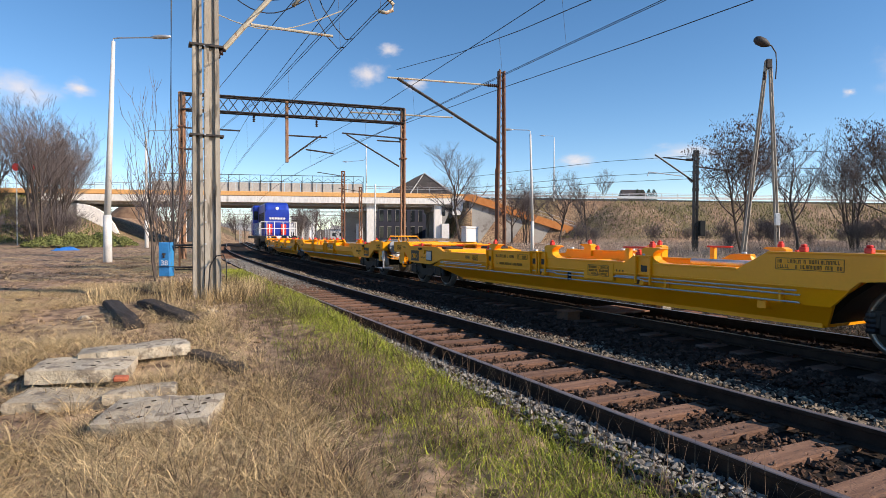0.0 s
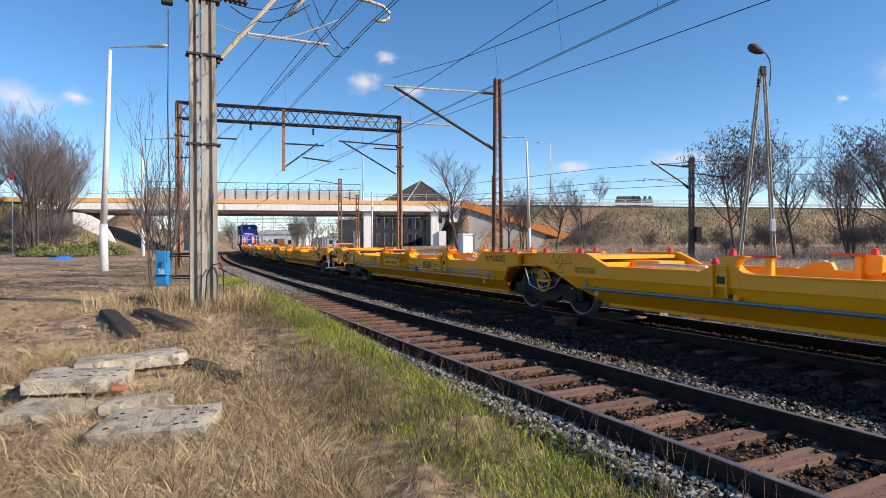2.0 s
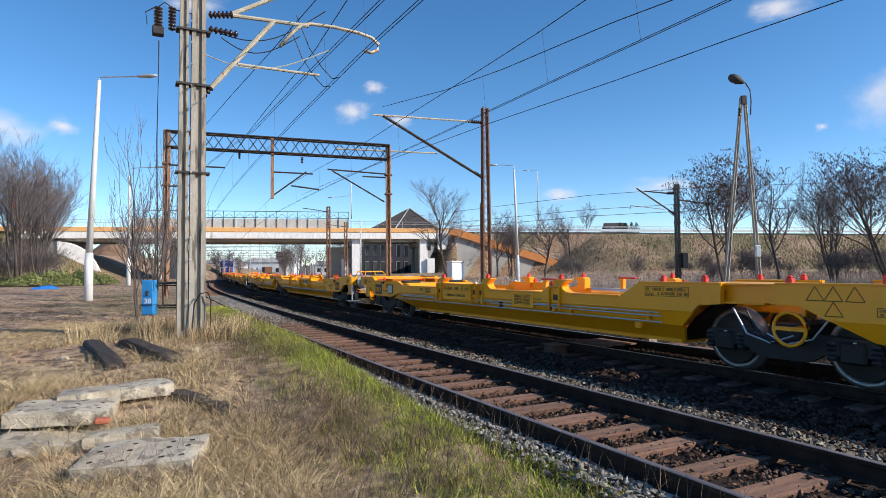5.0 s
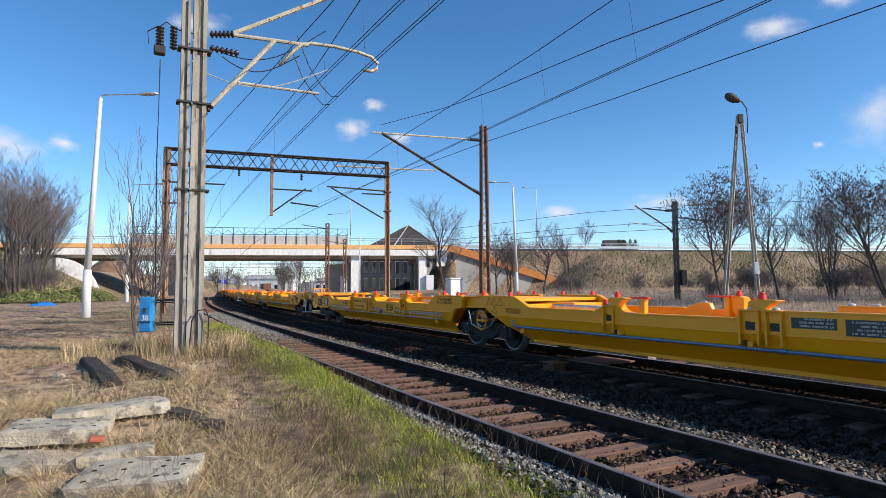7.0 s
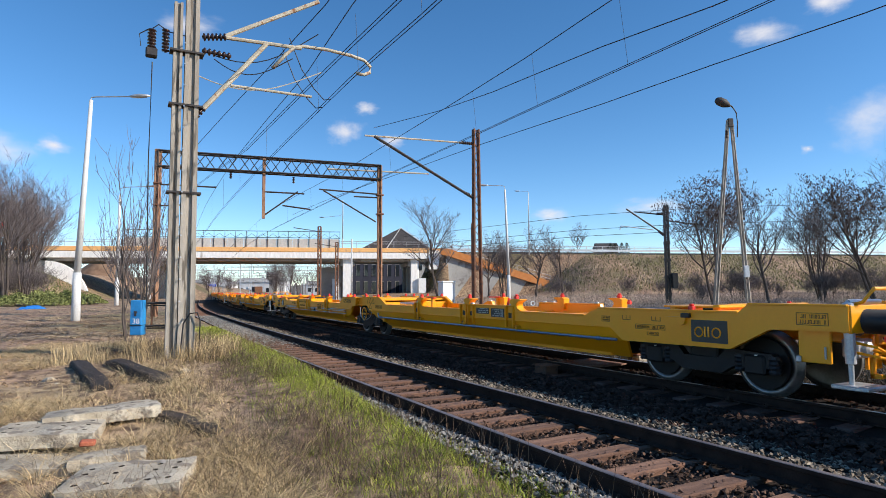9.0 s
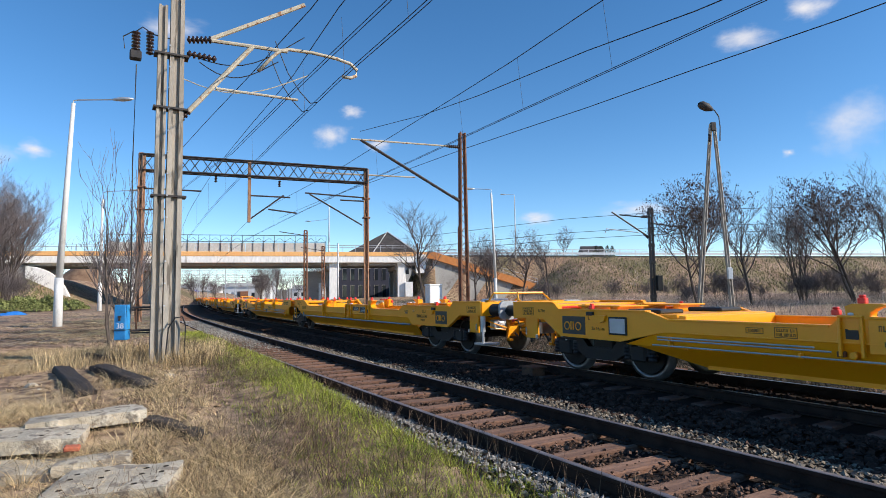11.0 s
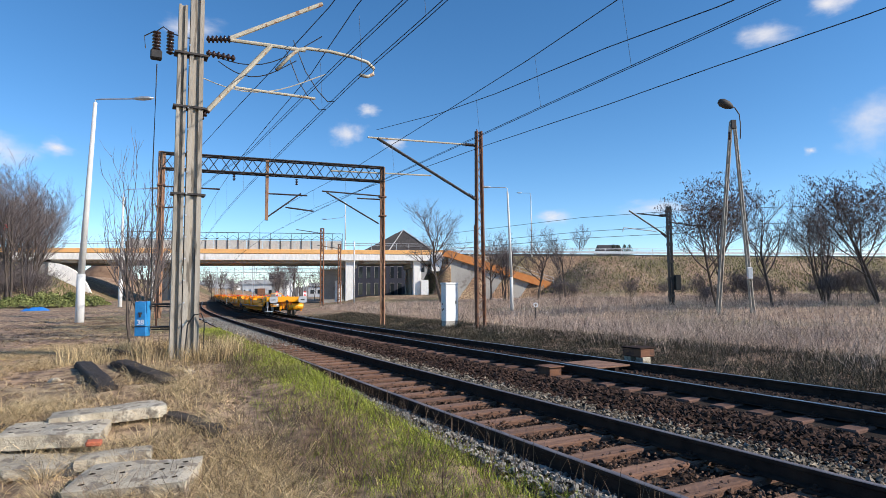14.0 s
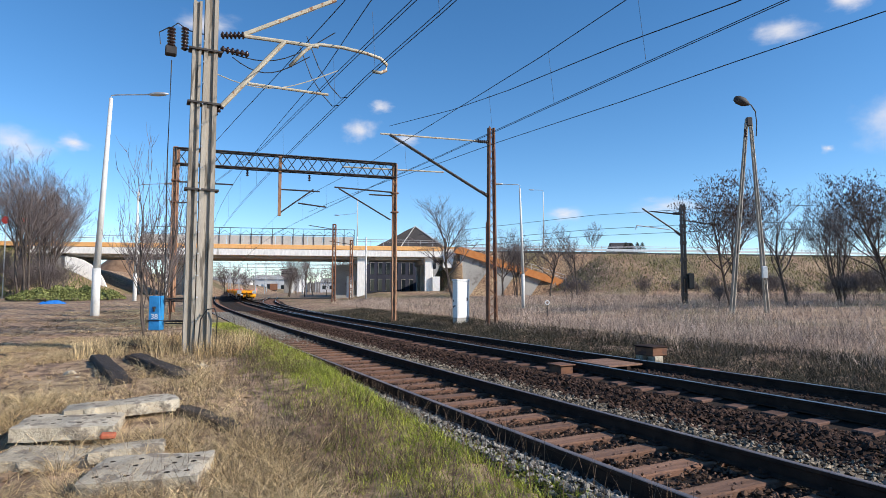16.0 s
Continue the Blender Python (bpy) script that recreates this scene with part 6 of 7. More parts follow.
def plant(meshes, x, y, size, turn, label, name="tree", category="tree", group="bare trees", z=None):
    t = empty(name, pose(x, y, gz(x, y) if z is None else z, 0, 0, turn) @ Matrix.Diagonal((size, size, size, 1)))
    for nm, me in meshes:
        o = new(nm, me)
        o.parent = t
    return tagged(t, label, category, group)


def build_trees():
    wide = [tree_meshes(s, 8.0, 0.85, 4, 0.42, (9, 6, 5, 4), thick=0.015) for s in (11, 12)]
    podded = [tree_meshes(s, 8.0, 0.85, 4, 0.42, (9, 6, 5, 4), True, 2, thick=0.015) for s in (21, 22)]
    slim = [tree_meshes(s, 8.0, 0.72, 4, 0.5, (9, 6, 5, 4), thick=0.013) for s in (31, 32)]
    many = [tree_meshes(s, 8.0, 0.72, 4, 0.5, (6, 5, 4, 4), False, 4, 0.015) for s in (41, 42)]
    shrub = [tree_meshes(s, 3.0, 0.8, 3, 0.4, (6, 5, 5), False, 6, 0.010) for s in (51, 52)]
    bare, pod = "bare leafless tree with fine grey twigs", "bare tree with dark dry seed pods"
    for m, x, y, s, r in ((podded[0], 19.6, 40, 1.05, 20), (slim[0], 24.3, 42, 0.95, 80), (many[0], 30.2, 45, 0.95, 10), (podded[1], 30.8, 40, 1.12, 200), (wide[0], 35.5, 41, 1.15, 130), (slim[1], 33.8, 50, 0.95, 300), (many[1], 38.5, 46, 1.25, 60), (podded[0], 41, 38, 1.3, 150), (wide[1], 46, 46, 1.2, 40)):
        plant(m, x, y, s * 1.12, r, pod if m in podded else bare, group="trees in the field")
    for m, x, y, s, r in ((wide[0], 1.4, 80, 1.75, 0), (many[1], 9.8, 79, 1.15, 20), (wide[1], 8.2, 82, 1.25, 140), (wide[1], 14.0, 78, 1.25, 40), (slim[0], 17.6, 78, 1.15, 200), (slim[1], 11.5, 88, 1.1, 100)):
        plant(m, x, y, s, r, "bare spreading tree beside the bridge ramp" if m in wide else bare, group="trees by the bridge")
    plant(slim[0], 31, 122, 1.0, 70, "far bare tree behind the raised road", group="trees by the bridge", z=7.5)
    # dense growth on the left bank
    rnd = random.Random(5)
    for i in range(16):
        x, y = -63 + 28 * rnd.random(), 52 + 24 * rnd.random()
        x = min(x, -y * 0.635 - 2.0)
        plant(rnd.choice((wide + many + slim)), x, y, rnd.uniform(1.3, 1.75) + 0.3 * min(max((-x / y - 0.68) * 8, 0), 1), rnd.uniform(0, 360), "bare leafless tree crowding the grassy bank", group="trees on the bank")
    for i in range(22):
        y = 46 + 26 * rnd.random()
        x = -y * rnd.uniform(0.62, 0.95)
        plant(rnd.choice(shrub), x, y, rnd.uniform(0.9, 1.7), rnd.uniform(0, 360), "bare brushwood shrub on the grassy bank", "shrub", "shrub", "shrubs on the bank")
    # thin sapling beside the mast
    sap = tree_meshes(61, 5.6, 0.38, 3, 0.8, (7, 3, 3), False, 2, 0.008)
    plant(sap, -8.0, 16.4, 1.0, 30, "thin bare sapling beside the blue box", group="saplings")
    sap2 = tree_meshes(62, 3.9, 0.5, 3, 0.5, (7, 5, 4), False, 3, 0.015)
    plant(sap2, -8.9, 18.2, 1.0, 130, "thin bare sapling beside the blue box", group="saplings")
    plant(sap2, -10.6, 22.5, 1.1, 230, "thin bare sapling beside the path", group="saplings")
    # brushwood at the foot of the embankment and in the field
    for i in range(28):
        x = 12 + 50 * rnd.random()
        y = 46 + 26 * rnd.random()
        plant(rnd.choice(shrub), x, y, rnd.uniform(0.5, 1.05), rnd.uniform(0, 360), "low bare brushwood shrub in the dry field", "shrub", "shrub", "shrubs in the field")
    for i in range(24):
        x, y = rnd.uniform(17, 50), rnd.uniform(43, 58)
        plant(rnd.choice(shrub), x, y, rnd.uniform(0.5, 1.1), rnd.uniform(0, 360), "tangled bare brushwood under the field's trees", "shrub", "shrub", "shrubs under the trees")
    # thicket behind the bridge
    for i in range(20):
        x, y = -36 + 24 * rnd.random(), 118 + 40 * rnd.random()
        plant(rnd.choice(slim + many), x, y, rnd.uniform(0.85, 1.4), rnd.uniform(0, 360), "bare tree in the thicket behind the bridge", group="trees behind the bridge", z=-0.4)
    for i in range(10):
        x, y = -80 + 30 * rnd.random(), 125 + 40 * rnd.random()
        plant(rnd.choice(slim + many + wide), x, y, rnd.uniform(0.8, 1.2), rnd.uniform(0, 360), "bare tree behind the bridge", group="trees behind the bridge", z=-0.4)
    # evergreens on the road's far side
    for k, (x, y) in enumerate(((37.4, 121), (38.6, 122), (39.7, 121), (40.9, 121.5))):
        V, F = [], []
        r2 = random.Random(k)
        for i in range(700):
            f = r2.random() ** 1.3
            a = r2.uniform(0, math.tau)
            q = (1 - f ** 2) * 1.1 * r2.uniform(0.4, 1.1)
            c = Vector((math.cos(a) * q, math.sin(a) * q, 0.5 + f * 3.2))
            e = Vector((math.cos(a), math.sin(a), -0.3)) * 0.28
            s = Vector((-math.sin(a), math.cos(a), 0)) * 0.12
            j = len(V)
            V += [c - s, c + s, c + e]
            F.append((j, j + 1, j + 2))
        t = empty("evergreen_bush", pose(x, y, 7.5))
        me = bpy.data.meshes.new("foliage")
        me.from_pydata(V, [], F)
        me.materials.append(M_EVERGREEN)
        o = new("foliage", me)
        o.parent = t
        bm = bmesh.new()
        tube(bm, [(0, 0, -0.2), (0, 0, 3.2)], 0.09, 6, 0.03)
        part("trunk", bm, M_BARK, t)
        tagged(t, "dark evergreen bush beside the raised road", "bush", "evergreens by the road")


build_trees()


# ---- ballast stones ----
def stones(name, P, z, r, material, label):
    """Angular stones: jittered octahedra lying at P."""
    n = len(P)
    base = np.array([(1, 0, 0), (-1, 0, 0), (0, 1, 0), (0, -1, 0), (0, 0, 1), (0, 0, -1), (0.7, 0.7, 0.45), (-0.7, -0.6, 0.5)])
    fc = np.array([(0, 6, 4), (6, 2, 4), (2, 1, 4), (1, 7, 4), (7, 3, 4), (3, 0, 4), (0, 2, 6), (2, 0, 5), (1, 2, 5), (3, 1, 5), (1, 3, 7), (0, 3, 5)])
    R = rng.uniform(r[0], r[1], n)
    a = rng.uniform(0, math.tau, n)
    V = base[None] * (1 + rng.uniform(-0.5, 0.5, (n, 8, 3))) + rng.uniform(-0.22, 0.22, (n, 8, 3))
    V = V * (R[:, None] * np.array([1.0, 0.85, 0.7])[None] * rng.uniform(0.75, 1.25, (n, 3)))[:, None, :]
    b = rng.uniform(-0.6, 0.6, n)
    x, y, zz = V[..., 0], V[..., 1], V[..., 2]
    x, zz = x * np.cos(b)[:, None] - zz * np.sin(b)[:, None], x * np.sin(b)[:, None] + zz * np.cos(b)[:, None]
    x, y = x * np.cos(a)[:, None] - y * np.sin(a)[:, None], x * np.sin(a)[:, None] + y * np.cos(a)[:, None]
    W = np.stack([x + P[:, 0, None], y + P[:, 1, None], zz + z[:, None]], -1)
    T = (np.arange(n)[:, None, None] * 8 + fc[None]).reshape(-1, 3)
    return tagged(np_mesh(name, W.reshape(-1, 3), T, material), label, "ballast", kind="stuff")


def bed_z(lat):
    return np.interp(lat, [u for u, _ in BED], [z for _, z in BED])


def build_stones():
    P, lat = along_points(15000, -9, 46, -6.06, -5.52)
    stones("shoulder_stones", P, bed_z(lat) + 0.012 + 0.03 * (lat > -5.95), (0.014, 0.034), M_STONE_W, "pale grey crushed stone along the near rail")
    P, lat = along_points(26000, -4, 46, -3.9, -2.1, 2.0)
    keep = rng.uniform(0, 1, len(P)) < np.clip((-2.3 - lat) / 0.6, 0, 1)
    P, lat = P[keep], lat[keep]
    stones("edge_stones", P, bed_z(lat) + 0.025, (0.014, 0.036), M_STONE_B, "pale beige stones beside the near track's outer rail")
    P, lat = along_points(26000, -6, 46, -2.95, -1.38, 2.1)
    stones("middle_stones", P, bed_z(lat) + 0.02 + 0.07 * np.clip(1 - np.abs(lat + 2.1) / 0.7, 0, 1), (0.018, 0.05), M_STONE_D, "dark brown ballast between the tracks")
    P, lat = along_points(13000, -4, 40, -5.38, -4.0)
    stones("crib_stones", P, bed_z(lat) + 0.025, (0.012, 0.034), M_STONE_R, "brown ballast between wooden sleepers")
    P, lat = along_points(12000, 14, 44, -5.36, -4.02, 1.0)
    P = P[rng.uniform(0, 1, len(P)) < np.clip((np.hypot(P[:, 0], P[:, 1]) - 17) / 9, 0, 1) ** 1.5]
    stones("crib_gravel", P, np.full(len(P), -0.115), (0.014, 0.034), M_STONE_W, "grey gravel covering the sleepers of the near track")
    P, lat = along_points(1500, -3, 20, -5.9, -3.45, 1.3)
    stones("sleeper_chips", P, np.full(len(P), -0.122), (0.006, 0.024), M_STONE_R, "brown stone chips lying on the wooden sleepers")
    P, lat = along_points(14000, -6, 46, -0.7, 2.1)
    stones("far_stones", P, bed_z(lat) + 0.005, (0.016, 0.04), M_STONE_D, "dark ballast on the further track")


build_stones()


def build_clods():
    P = patch(34000, -18, -2.5, 4.5, 30, lambda x, y, L: (L < -7.4) * np.clip(1.2 - y / 30, 0.2, 1) * (0.2 + 0.8 * lumps(x, y, 0.9, 7)))
    o = stones("earth_clods", P, ground_z(P[:, 0], P[:, 1]) + 0.004, (0.008, 0.035), M_EARTH, "loose crumbs of dry earth on the path")
    tagged(o, category="earth")
    P = patch(26000, -16, -2.5, 4.5, 26, lambda x, y, L: (L < -7.4) * clear_slabs(x, y) * np.clip(1.3 - y / 26, 0.2, 1) * (0.25 + 0.75 * lumps(x, y, 1.4, 5)))
    blades("straw_litter", P, (0.06, 0.22), 0.007, (1.2, 1.55), M_DRY, "straw litter trodden into the path")
    P = patch(9000, -16, -2.5, 4.5, 26, lambda x, y, L: (L < -7.4) * clear_slabs(x, y) * np.clip(1.3 - y / 26, 0.2, 1))
    blades("twig_litter", P, (0.06, 0.25), 0.008, (1.2, 1.55), M_DRYBROWN, "brown twigs and stalks trodden into the path")


build_clods()


def build_roots():
    """Dark roots, ruts' edges and dead stalks trodden into the path."""
    P, a = tufts(1100, -18, -3.5, 8, 30, lambda x, y, L: (L < -8.6) * lumps(x, y, 0.7, 3) ** 2 * clear_slabs(x, y), (14, 46), 0.22)
    blades("dead_roots", P, (0.06, 0.3), 0.011, (0.9, 1.45), M_ROOT, "dark roots and dead stalks on the dirt path", "roots", dirs=a)


build_roots()


def build_bramble():
    """Green bramble leaves heaped on the slope beside the path."""
    n = 26000
    x, y = rng.uniform(-35.5, -27.2, n), rng.uniform(45, 55, n)
    f = np.clip(1 - ((x + 31.4) / 4.1) ** 2 - ((y - 50) / 4.8) ** 2, 0, 1)
    keep = f > 0.02
    x, y, f = x[keep], y[keep], f[keep]
    n = len(x)
    z = ground_z(x, y) + 1.3 * np.sqrt(f) * (0.55 + 0.45 * lumps(x, y, 1.5, 2)) * rng.uniform(0.6, 1.0, n)
    d = rng.normal(0, 1, (n, 2, 3))
    d /= np.linalg.norm(d, axis=2)[..., None]
    r = rng.uniform(0.05, 0.13, n)[:, None]
    c = np.column_stack([x, y, z])
    V = np.stack([c - d[:, 0] * r, c + d[:, 1] * r * 0.6, c + d[:, 0] * r, c - d[:, 1] * r * 0.6], 1)
    q = np.arange(n)[:, None] * 4
    T = np.concatenate([q + np.array([[0, 1, 2]]), q + np.array([[0, 2, 3]])])
    tagged(np_mesh("bramble_thicket", V.reshape(-1, 3), T, M_BANK), "green bramble thicket on the bank beside the path", "bramble", kind="stuff")


build_bramble()


# ---- things beside the line ----
def lean_lamp(name, base, top, head, label, r0=0.13, r1=0.07, dark=False):
    t = empty(name)
    tagged(t, label, "street lamp", "lamps")
    bx, by, bz = base
    bm = bmesh.new()
    tube(bm, [(bx, by, bz - 0.5), (bx, by, bz + 2.2)], r0 * 1.25, 10, r0 * 1.15)
    tube(bm, [(bx, by, bz + 2.2), tuple(top)], r0, 10, r1)
    part("column", bm, M_LAMP, t, "pale concrete lamp column", True)
    bm = bmesh.new()
    tx, ty, tz = top
    hx, hy, hz = head
    tube(bm, [(tx, ty, tz - 0.2), (tx, ty, tz + (hz - tz) * 0.7), (tx + (hx - tx) * 0.12, ty, tz + (hz - tz) * 0.9), (hx, hy, hz)], 0.03, 6)
    part("arm", bm, M_GALV, t)
    bm = bmesh.new()
    d = 1 if hx > tx else -1
    lathe(bm, (hx - 0.1 * d, hy, hz), (d, 0, 0.06), [(0, 0.04), (0.15, 0.10), (0.45, 0.15), (0.75, 0.12), (0.95, 0.05)], 12)
    bmesh.ops.scale(bm, vec=(1, 1, 0.65), space=Matrix.Translation((0, 0, -hz)), verts=bm.verts)
    part("lamp_head", bm, M_GALV, t, "pale lamp head", True)
    return t


lean_lamp("street_lamp", (-15.75, 27, 0.25), (-15.4, 27, 10.35), (-13.6, 27, 10.52), "tall pale concrete street lamp beside the dirt path", 0.15, 0.08)
lean_lamp("street_lamp", (-24.85, 48, 0.6), (-24.85, 48, 9.4), (-22.6, 48, 10.1), "slim pale concrete street lamp further along the path", 0.13, 0.08)
lean_lamp("street_lamp", (6.2, 46, 0.5), (6.0, 46, 9.4), (4.6, 46, 9.75), "slim pale street lamp in the dry field", 0.11, 0.07)
lean_lamp("street_lamp", (16.5, 97, 7.8), (16.5, 97, 17.6), (15.0, 97, 17.9), "far street lamp on the raised road", 0.1, 0.06)
lean_lamp("street_lamp", (-14.0, 96.5, 7.9), (-14.0, 96.5, 16.4), (-17.0, 96.5, 13.6), "far street lamp on the bridge", 0.1, 0.06)


def build_a_pole():
    t = empty("lamp_pole")
    tagged(t, "A-shaped twin concrete lamp pole with a dark lamp head", "street lamp", "lamps")
    for x0, x1 in ((16.95, 18.22), (19.05, 18.42)):
        bm = bmesh.new()
        a, b = Vector((x0, 35, 0.0)), Vector((x1, 35, 11.75))
        for k in (-0.09, 0.09):
            tube(bm, [a + Vector((k, 0, 0)), b + Vector((k * 0.6, 0, 0))], 0.085, 4, 0.065)
        for i in range(15):
            f = (i + 0.5) / 15
            c = a.lerp(b, f)
            box(bm, c.x - 0.1, c.x + 0.1, 34.95, 35.05, c.z - 0.12, c.z + 0.12)
        part("leg", bm, M_POLE, t, "grey concrete ladder-like leg")
    bm = bmesh.new()
    box(bm, 18.18, 18.52, 34.9, 35.1, 11.3, 11.85, 0.04)
    part("top_clamp", bm, M_DARKSTEEL, t)
    bm = bmesh.new()
    insulator(bm, (18.05, 34.9, 10.6), (18.05, 34.9, 11.1), 0.09, 3)
    part("insulator", bm, M_INSUL, t, "dark ribbed insulator", True)
    bm = bmesh.new()
    tube(bm, [(18.75, 35, 10.7), (18.8, 35, 11.6), (18.75, 35, 12.2), (18.5, 35, 12.6), (18.25, 35, 12.75)], 0.035, 6)
    part("arm", bm, M_DARKSTEEL, t)
    bm = bmesh.new()
    lathe(bm, (18.4, 35, 12.62), (-1, 0, 0.45), [(0, 0.05), (0.12, 0.14), (0.4, 0.26), (0.75, 0.26), (0.95, 0.15), (1.0, 0.03)], 14)
    part("lamp_head", bm, M_DARKSTEEL, t, "dark oval lamp head", True)
    bm = bmesh.new()
    box(bm, 18.72, 19.02, 34.75, 34.9, 2.2, 2.9, 0.03)
    part("switch_box", bm, M_GALV, t)


build_a_pole()


def build_blue_box():
    t = empty("blue_box")
    tagged(t, "blue steel equipment box numbered 38 on the mast", "equipment box")
    bx, by = -5.88, 12.25
    bm = bmesh.new()
    box(bm, bx - 0.115, bx + 0.115, by - 0.1, by + 0.1, 0.68, 1.38, 0.012)
    part("body", bm, M_BOXBLUE, t)
    bm = bmesh.new()
    box(bm, bx - 0.105, bx + 0.105, by - 0.112, by - 0.1, 0.89, 1.37, 0.004)
    part("door", bm, M_BOXBLUE, t)
    bm = bmesh.new()
    box(bm, bx - 0.12, bx + 0.12, by - 0.114, by + 0.1, 0.872, 0.885)
    part("seam", bm, M_BLACK, t)
    bm = bmesh.new()
    box(bm, bx - 0.02, bx + 0.02, by - 0.13, by - 0.112, 1.06, 1.14, 0.005)
    box(bm, bx - 0.035, bx + 0.035, by - 0.118, by - 0.112, 1.12, 1.16)
    part("lock", bm, M_DARKSTEEL, t)
    text_part("number", "38", 0.15, pose(bx + 0.01, by - 0.114, 0.955, 90, 0, 0), M_WHITE, t)
    for z in (0.86, 1.32):
        bm = bmesh.new()
        tube(bm, [(bx + 0.15, by, z), (-5.2, 12.35, z)], 0.022, 5)
        tube(bm, [(bx + 0.15, by + 0.06, z - 0.05), (-5.2, 12.4, z - 0.05)], 0.015, 5)
        part("bracket", bm, M_DARKSTEEL, t)
    bm = bmesh.new()
    tube(bm, [(bx + 0.25, by + 0.05, 1.3), (bx + 0.25, by + 0.05, 0.85)], 0.02, 5)
    part("conduit", bm, M_RUST, t)


build_blue_box()


def build_cabinet():
    t = empty("relay_cabinet")
    tagged(t, "white lineside relay cabinet in the dry grass", "cabinet")
    m = pose(0.9, 30, 0, 0, 0, 32)
    bm = bmesh.new()
    box(bm, -0.36, 0.36, -0.22, 0.22, 0.1, 1.93, 0.02, m)
    part("body", bm, M_WHITE, t)
    bm = bmesh.new()
    box(bm, -0.40, 0.40, -0.26, 0.26, 1.93, 2.02, 0.03, m)
    part("roof", bm, M_WHITE, t)
    bm = bmesh.new()
    box(bm, -0.34, 0.34, -0.2, 0.2, -0.3, 0.1, 0, m)
    part("plinth", bm, M_CONC, t)
    bm = bmesh.new()
    box(bm, -0.30, 0.30, -0.232, -0.22, 0.25, 1.85, 0.006, m)
    d = part("door", bm, M_WHITE, t)
    bm = bmesh.new()
    box(bm, 0.2, 0.25, -0.26, -0.232, 0.95, 1.1, 0.005, m)
    part("handle", bm, M_DARKSTEEL, d)
    for y, z in ((0.1, 0.9), (-0.02, 0.65), (0.1, 0.6)):
        bm = bmesh.new()
        box(bm, -0.368, -0.36, y - 0.03, y + 0.04, z, z + 0.09, 0, m)
        part("dark_fitting", bm, M_DARKSTEEL, t)


build_cabinet()


def build_lineside_units():
    # rusty switch drive beside the far rail, its cover plate, and the small box on a concrete foot
    t = empty("track_unit")
    tagged(t, "rust-brown steel unit beside the further track", "track unit")
    m = track_pose(9.35, -1.18)
    bm = bmesh.new()
    box(bm, -0.16, 0.16, -0.19, 0.19, -0.30, -0.03, 0.015, m)
    part("body", bm, M_RUST, t)
    bm = bmesh.new()
    box(bm, -0.2, 0.2, -0.23, 0.23, -0.03, -0.005, 0.008, m)
    part("lid", bm, M_RUST, t)
    c = empty("cover_plate")
    tagged(c, "grey-brown cover plate between the rails", "cover plate")
    bm = bmesh.new()
    box(bm, -0.5, 0.45, -0.55, 0.55, -0.09, -0.055, 0.008, track_pose(9.45, 0.2))
    part("plate", bm, M_SLEEPER, c)
    bm = bmesh.new()
    box(bm, -0.05, 0.05, -0.6, 0.6, -0.165, -0.09, 0, track_pose(9.45, 0.2))
    part("bearer", bm, M_RAILSIDE, c)
    b = empty("signal_box")
    tagged(b, "small rusty steel box on a concrete foot beyond the rail", "equipment box")
    m = track_pose(10.35, 2.35)
    bm = bmesh.new()
    box(bm, -0.2, 0.3, -0.3, 0.3, -0.1, 0.10, 0.02, m)
    part("body", bm, M_RUST, b)
    bm = bmesh.new()
    box(bm, -0.22, 0.32, -0.32, 0.32, 0.10, 0.135, 0.01, m)
    part("lid", bm, M_RAILSIDE, b)
    for y in (-0.2, 0.2):
        bm = bmesh.new()
        box(bm, -0.14, 0.14, y - 0.11, y + 0.11, -0.45, -0.1, 0.01, m)
        part("foot", bm, M_SLAB, b, "pale concrete foot")
    for s, w in ((8.6, 0.3), (7.9, 0.2)):
        bm = bmesh.new()
        box(bm, -w, w, -0.2, 0.2, -0.13, -0.09, 0.01, track_pose(s, 1.35))
        o = obj("rail_plate", bm, M_RUST)
        tagged(o, "rusty loose plate beside the further rail", "plate")


build_lineside_units()


